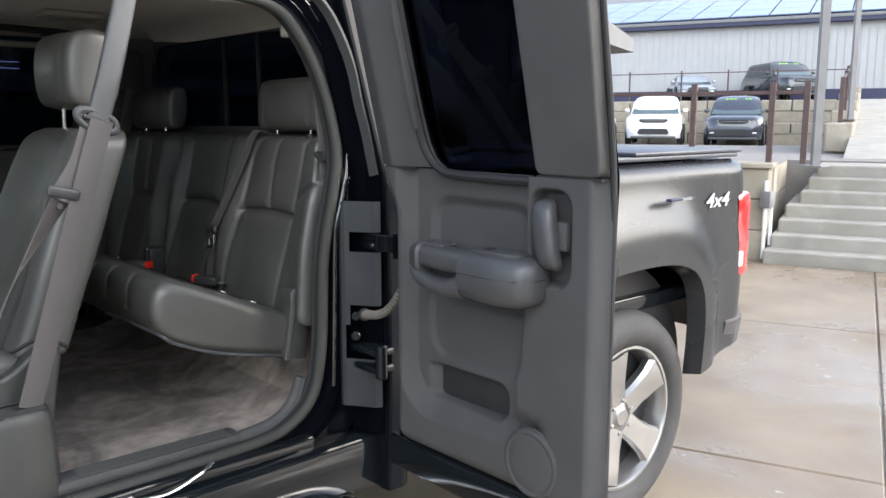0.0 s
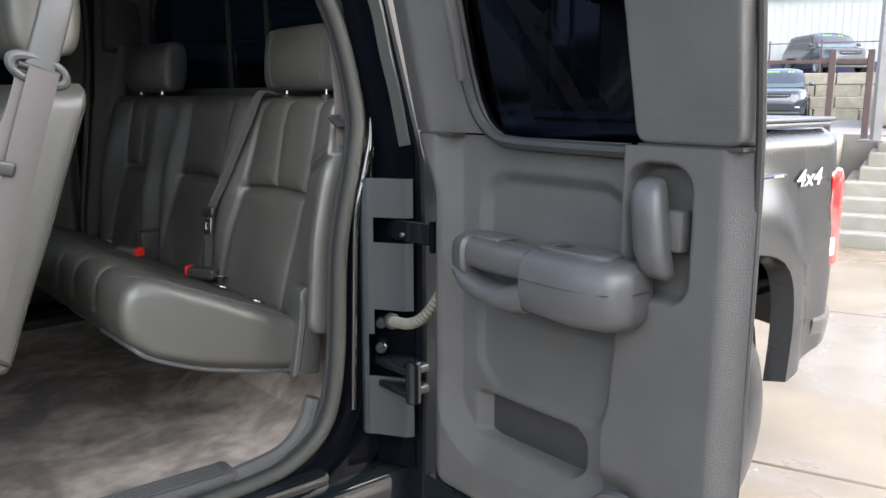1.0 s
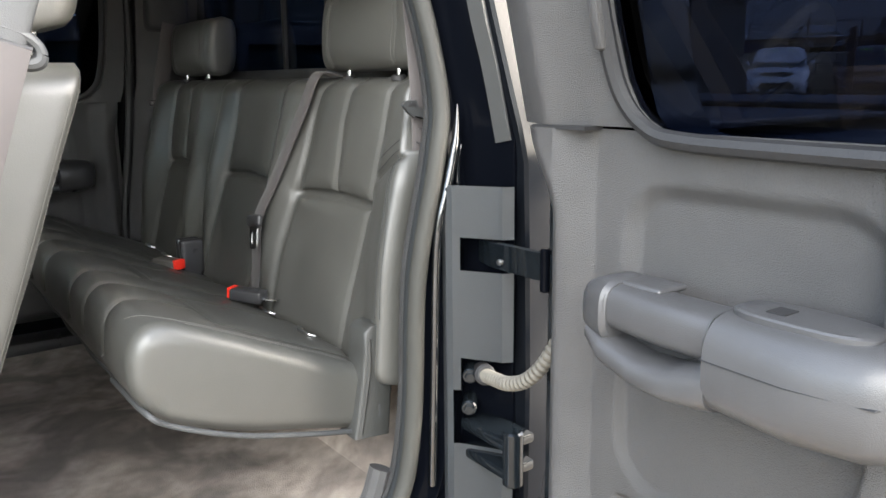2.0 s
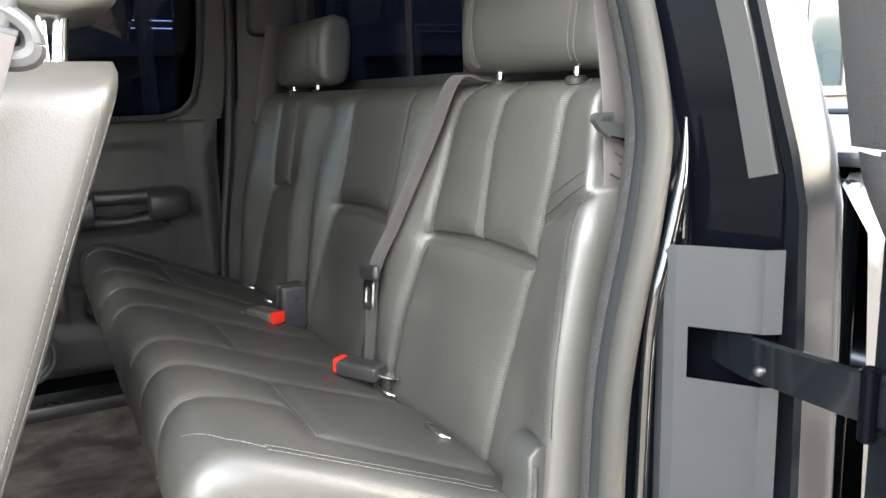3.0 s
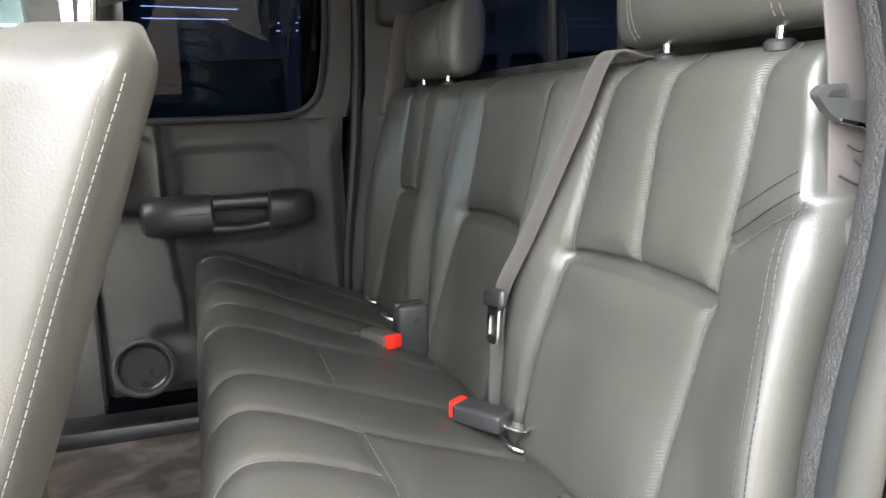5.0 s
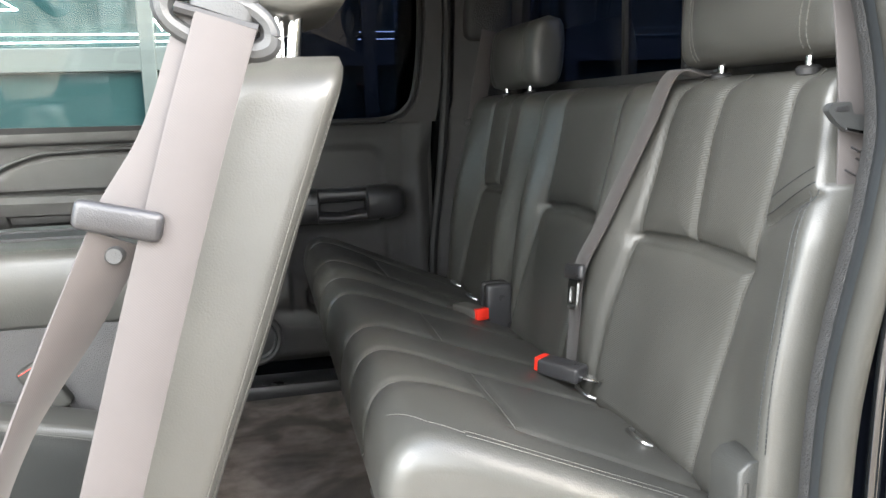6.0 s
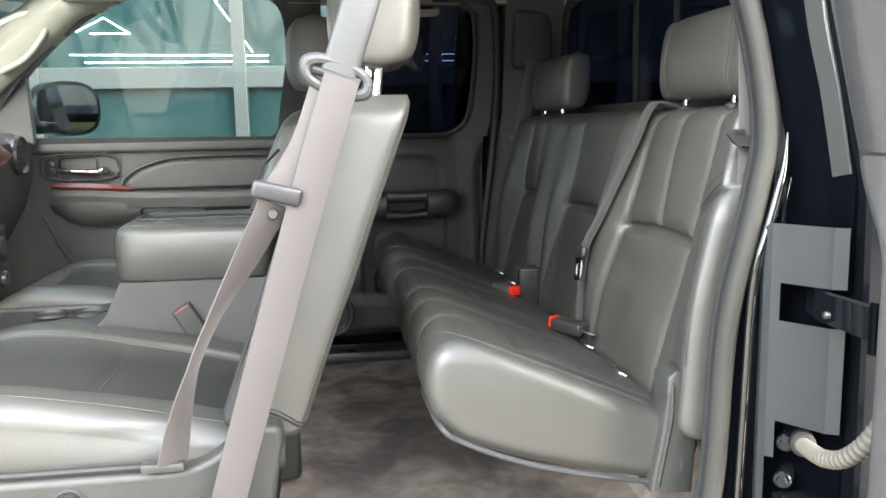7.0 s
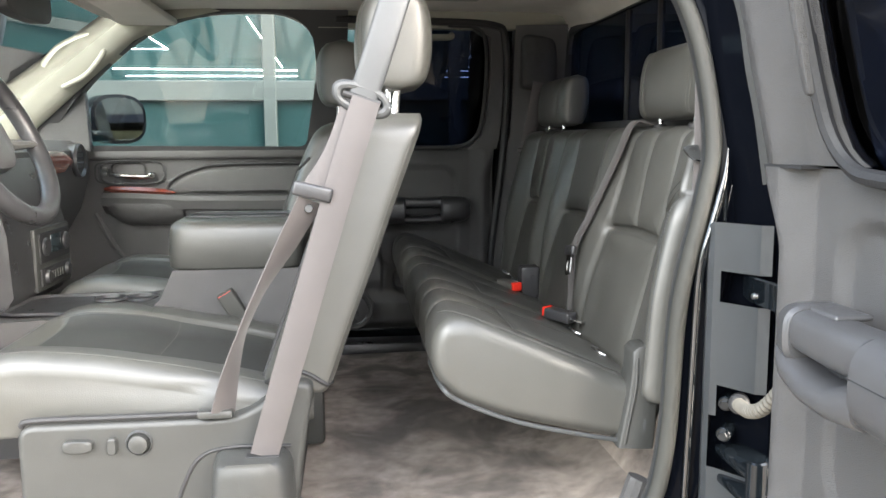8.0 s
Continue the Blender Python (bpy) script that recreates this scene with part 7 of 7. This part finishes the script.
def parked_car(m, paint, label, suv=True, length=4.9, width=2.02, height=1.84):
    """A parked car with rounded corners, wheel arches and lamps; it faces -y in its own axes."""
    th = thing("parked_car", (0, 0, 0), label, "car", "cars on the lots")
    w, h, f = width / 2, height, -length / 2
    hood = (0.60 if suv else 0.60) * h
    ra = f + 1.32
    prof = [(f + 0.10, 0.26), (f + 0.01, 0.42), (f, 0.60), (f + 0.03, hood - 0.20), (f + 0.14, hood - 0.07), (f + 0.45, hood), (ra - 0.1, hood + 0.07), (ra + 0.4, hood + 0.09), (-f - 0.3, hood + 0.10), (-f - 0.04, hood - 0.02), (-f, 0.55), (-f - 0.06, 0.30)]
    loops = []
    for s in np.linspace(-1, 1, 21).tolist():
        r = max(0.0, (abs(s) - 0.62) / 0.38)
        row = []
        for y, z in prof:
            pull = 0.34 * r ** 2.2 * (1 if y < 0 else 0.6)
            yy = y + pull if y < f + 0.6 else (y - pull if y > -f - 0.5 else y)
            side = s * w * (0.955 if z < 0.45 else 1.0) * (0.97 if z > hood - 0.03 else 1.0)
            row.append((side, yy, z - (0.045 * r ** 2 if z > hood - 0.1 else 0)))
        loops.append(row)
    part("body", loft(loops), paint, th, angle=45)
    cab = []
    for y, z, k, rise in ((ra - 0.16, hood + 0.05, 0.90, 0.0), (ra + 0.30, hood + 0.05 + 0.62 * (h - hood), 0.83, 0.02), (ra + 0.62, h - 0.06, 0.74, 0.04), (ra + 0.95, h - 0.02, 0.73, 0.05), (-f - (1.0 if suv else 1.75), h - 0.02, 0.73, 0.05), (-f - (0.55 if suv else 1.2), h - 0.07, 0.75, 0.04), (-f - (0.22 if suv else 0.65), hood + 0.09, 0.88, 0.0)):
        cab.append([(a * w * k, y, z + rise * (1 - abs(a) ** 3) - 0.03 * abs(a) ** 6) for a in np.linspace(-1, 1, 13).tolist()] + [(w * 0.92, y if y < ra + 0.2 or y > -f - 0.6 else y, hood), (-w * 0.92, y, hood)])
    part("cabin", loft(cab), paint, th, angle=40)

    def screen(t, a):
        y = ra - 0.155 + (0.46 + 0.30) * t
        return (a * w * (0.86 - 0.165 * t), y - 0.022, hood + 0.075 + (h - 0.085 - hood - 0.075) * t + 0.02 * t * (1 - a * a))
    part("windscreen", loft([[screen(t, a) for a in np.linspace(-1, 1, 9).tolist()] + [(p[0], p[1] + 0.05, p[2] - 0.02) for p in (screen(t, a) for a in np.linspace(1, -1, 9).tolist())] for t in (0.0, 0.5, 1.0)]), M_SCREEN, th, "windscreen reflecting the sky", angle=40)
    for s in (-1, 1):
        g = [(ra + 0.28, 0.04), (-f - 0.55 if suv else -f - 1.3, 0.04), (-f - 0.80 if suv else -f - 1.6, 0.82), (ra + 0.78, 0.86)]
        part("side_glass", loft([[(s * w * (0.905 - 0.16 * z + o), y, hood + 0.09 + (h - hood - 0.16) * z) for y, z in g] for o in (0.012, -0.03)]), M_CARGLASS, th, smooth=False)
        lampb = loft([[(s * (w * 0.50 + 0.06 * k), f + 0.015 + 0.035 * k ** 1.6, hood - 0.20 + c) for c in (-0.055 + 0.006 * k, 0.03 + 0.008 * k)] + [(s * (w * 0.50 + 0.06 * k), f + 0.13 + 0.05 * k ** 1.6, hood - 0.20 + c) for c in (0.03 + 0.008 * k, -0.055 + 0.006 * k)] for k in range(8)])
        part("headlight", lampb, M_LAMP, th, "smoky headlight", angle=40)
        part("fog_lamp", box((s * w * 0.72 - 0.08, f + 0.0, 0.47), (s * w * 0.72 + 0.08, f + 0.2, 0.52), 0.02), M_CLEAR, th)
        part("mirror", box((s * (w + 0.07) - 0.09, ra + 0.12, hood + 0.12), (s * (w + 0.07) + 0.09, ra + 0.24, hood + 0.26), 0.05, 3), paint, th)
        for yy in (f + 0.92, -f - 0.95):
            part("wheel_arch", lathe([(0.30, s * w * 0.90), (0.41, s * w * 0.985), (0.43, s * (w + 0.012)), (0.40, s * (w + 0.016)), (0.20, s * w * 0.97)], (0, yy, 0.37), "x", 24, False), M_RUBBER, th)
            whl = part("wheel", lathe([(0.03, s * 0.06), (0.20, s * 0.05), (0.245, s * 0.085), (0.25, 0.0), (0.05, s * -0.10)], (s * (w - 0.06), yy, 0.36), "x", 20), M_ALLOY, th)
            part("tyre", lathe([(0.24, -0.10), (0.33, -0.11), (0.36, -0.08), (0.36, 0.06), (0.34, 0.095), (0.24, 0.09), (0.24, -0.10)], (s * (w - 0.06), yy, 0.36), "x", 24, False), M_TYRE, whl)
    part("grille", loft([[(a * w * k, f - 0.012 + 0.10 * abs(a) ** 4 * 0.2, z) for a in np.linspace(-1, 1, 7).tolist()] + [(a * w * k, f + 0.1, z) for a in np.linspace(1, -1, 7).tolist()] for z, k in ((hood - 0.275, 0.40), (hood - 0.24, 0.47), (hood - 0.165, 0.50), (hood - 0.145, 0.47))]), M_RUBBER, th, "black grille", angle=40)
    part("grille_bar", box((-w * 0.44, f - 0.02, hood - 0.217), (w * 0.44, f + 0.02, hood - 0.205), 0.004), M_STEEL, th)
    part("lower_grille", loft([[(a * w * k, f - 0.012, z) for a in (-1, 0, 1)] + [(a * w * k, f + 0.1, z) for a in (1, 0, -1)] for z, k in ((0.40, 0.50), (0.46, 0.56), (0.58, 0.50), (0.61, 0.44))]), M_RUBBER, th, angle=40)
    part("bumper_lip", box((-w * 0.80, f - 0.01, 0.25), (w * 0.80, f + 0.3, 0.34), 0.03), M_TRIM, th)
    for x0, x1 in ((-0.56, -0.40), (-0.37, -0.22), (-0.19, -0.03), (0.34, 0.47), (0.50, 0.62)):
        lo, hi = screen(0.84, x0), screen(0.96, x1)
        part("price_sticker", box((x0 * w * 0.78, lo[1] - 0.006, lo[2]), (x1 * w * 0.78, hi[1] - 0.03, hi[2]), 0.01, 1), M_LIME, th, "lime bars of unreadable writing", smooth=False)
    th.matrix_basis = m
    return th


def spot(u, v, z, turn):
    p = SITE_M @ Vector((u, v, z))
    return pose(p.x, p.y, p.z, 0, 0, math.degrees(math.atan2(SU.y, SU.x)) + turn)


parked_car(spot(-6.1, 22.1, 0.58, 9.5), car_paint("white_car_paint", (0.78, 0.78, 0.77)), "white parked sport utility car with lime sticker")
parked_car(spot(-3.3, 22.6, 0.55, 4), car_paint("slate_car_paint", (0.035, 0.04, 0.055)), "dark slate parked sport utility car with lime sticker")
parked_car(spot(-8.8, 22.0, 0.58, 9), car_paint("silver_car_paint", (0.4, 0.42, 0.43)), "silver parked sport utility car")
parked_car(spot(-6.6, 31.0, 2.35, 20), car_paint("grey_car_paint", (0.25, 0.28, 0.31)), "grey parked saloon car on the upper lot", False, 4.4, 1.8, 1.36)
parked_car(spot(-2.6, 30.2, 2.35, 30), car_paint("black_car_paint", (0.02, 0.022, 0.025)), "black parked sport utility car on the upper lot", True, 4.8, 1.98, 1.80)
parked_car(pose(7.6, 7.2, 0, 0, 0, -70), car_paint("red_car_paint", (0.55, 0.03, 0.03)), "red parked car seen past the cab", True, 4.8, 1.95, 1.75)

# wooded hill behind the warehouse
hill = loft([[(SITE_M @ Vector((u, 60 + 40 * k, 2 + 17 * math.sin(k * 1.4) + 2.0 * noise.noise(Vector((u * 0.05, k * 3, 0)))))) for u in range(-160, 161, 16)] for k in (0, 0.3, 0.6, 1.0)], caps=False, closed=False)
solid("hill", hill, M_GRASS, "brown wooded hillside far behind the warehouse", "hill", kind="structure")


def bare_tree(at, h, seed, name="bare_tree"):
    """A leafless tree: a tapered trunk with forking limbs and fine twigs."""
    rg = random.Random(seed)
    th = thing(name, at, "bare leafless tree at the edge of the lot", "tree", "bare trees")
    limbs, twigs = bmesh.new(), bmesh.new()

    def grow(p, d, length, r, level):
        pts, q = [p], p
        for k in range(3):
            d = (d + Vector((rg.uniform(-1, 1), rg.uniform(-1, 1), rg.uniform(-0.3, 0.7))) * 0.18).normalized()
            q = q + d * length / 3
            pts.append(q)
        add(limbs if level < 2 else twigs, tube(pts, [r, r * 0.85, r * 0.7, r * 0.5], 6 if level < 2 else 3))
        if level < 4:
            for k in range(3 if level else 5):
                nd = (d + Vector((rg.uniform(-1, 1), rg.uniform(-1, 1), rg.uniform(-0.2, 0.6))) * 0.75).normalized()
                grow(pts[rg.choice((2, 3))], nd, length * rg.uniform(0.5, 0.75), r * 0.56, level + 1)

    grow(Vector(at), Vector((0, 0, 1)), h * 0.42, h * 0.022, 0)
    part("trunk", limbs, M_BARK, th)
    part("twigs", twigs, M_BARK, th, kind="stuff")
    return th


first_tree = bare_tree((-6.0, -13.0, 0), 9.0, 3)
for x, y, s, r in ((-12.0, -15.0, 1.1, 40), (-0.5, -16.0, 0.95, 140), (5.0, -14.0, 1.05, 250), (-18, -13, 1.0, 300), (-9, -18, 1, 70), (-3, -19, 1, 200), (2.5, -18.5, 1, 10), (9, -17, 1, 100), (13, -13, 1, 160), (-15, -19, 1, 220), (-3.6, -13.6, 0.9, 15), (-5.0, -15.0, 1, 95), (-2.2, -14.6, 0.9, 265), (-7.6, -14.2, 1, 330), (-9.6, -15.4, 1, 185), (-6.4, -17.0, 1, 125)):
    copy_thing(first_tree, pose(x, y, 0, 0, 0, r))
# wooded rise on the other side of the lot
rise = loft([[(x, -34 - 9 * k, (2.2 + 4.0 * ease(4, 30, x)) * math.sin(min(1.0, k) * 1.5) + 0.8 * noise.noise(Vector((x * 0.16, k * 3, 5)))) for x in range(-90, 121, 6)] for k in (0, 0.25, 0.5, 0.75, 1.0, 2.0)], caps=False, closed=False)
solid("wooded_rise", rise, M_GRASS, "brown wooded rise on the other side of the lot", "hill", kind="structure")
# low building added across the lot, itself out of view, to fill reflections
opp = thing("dealership", (-4, -28, 0), "low dark grey building with shop windows, added unseen for reflections", "building")
part("wall", box((-34, -30, 0), (26, -28, 3.0), 0.02), M_GREYSIDE, opp, smooth=False)
part("fascia", box((-34.2, -28.1, 2.6), (26.2, -27.7, 3.3), 0.02), M_NAVY, opp, "navy fascia", smooth=False)
for k in range(14):
    part("shop_window", box((-32 + k * 4.1, -28.03, 0.4), (-28.6 + k * 4.1, -27.98, 2.3), 0.01), M_CARGLASS, opp, smooth=False)
parked_car(pose(2.5, -10.5, 0, 0, 0, 178), car_paint("plain_white_paint", (0.75, 0.75, 0.74)), "white parked sport utility car across the lot")
parked_car(pose(-6.0, -11.5, 0, 0, 0, 184), car_paint("charcoal_car_paint", (0.05, 0.05, 0.052)), "charcoal parked sport utility car across the lot")
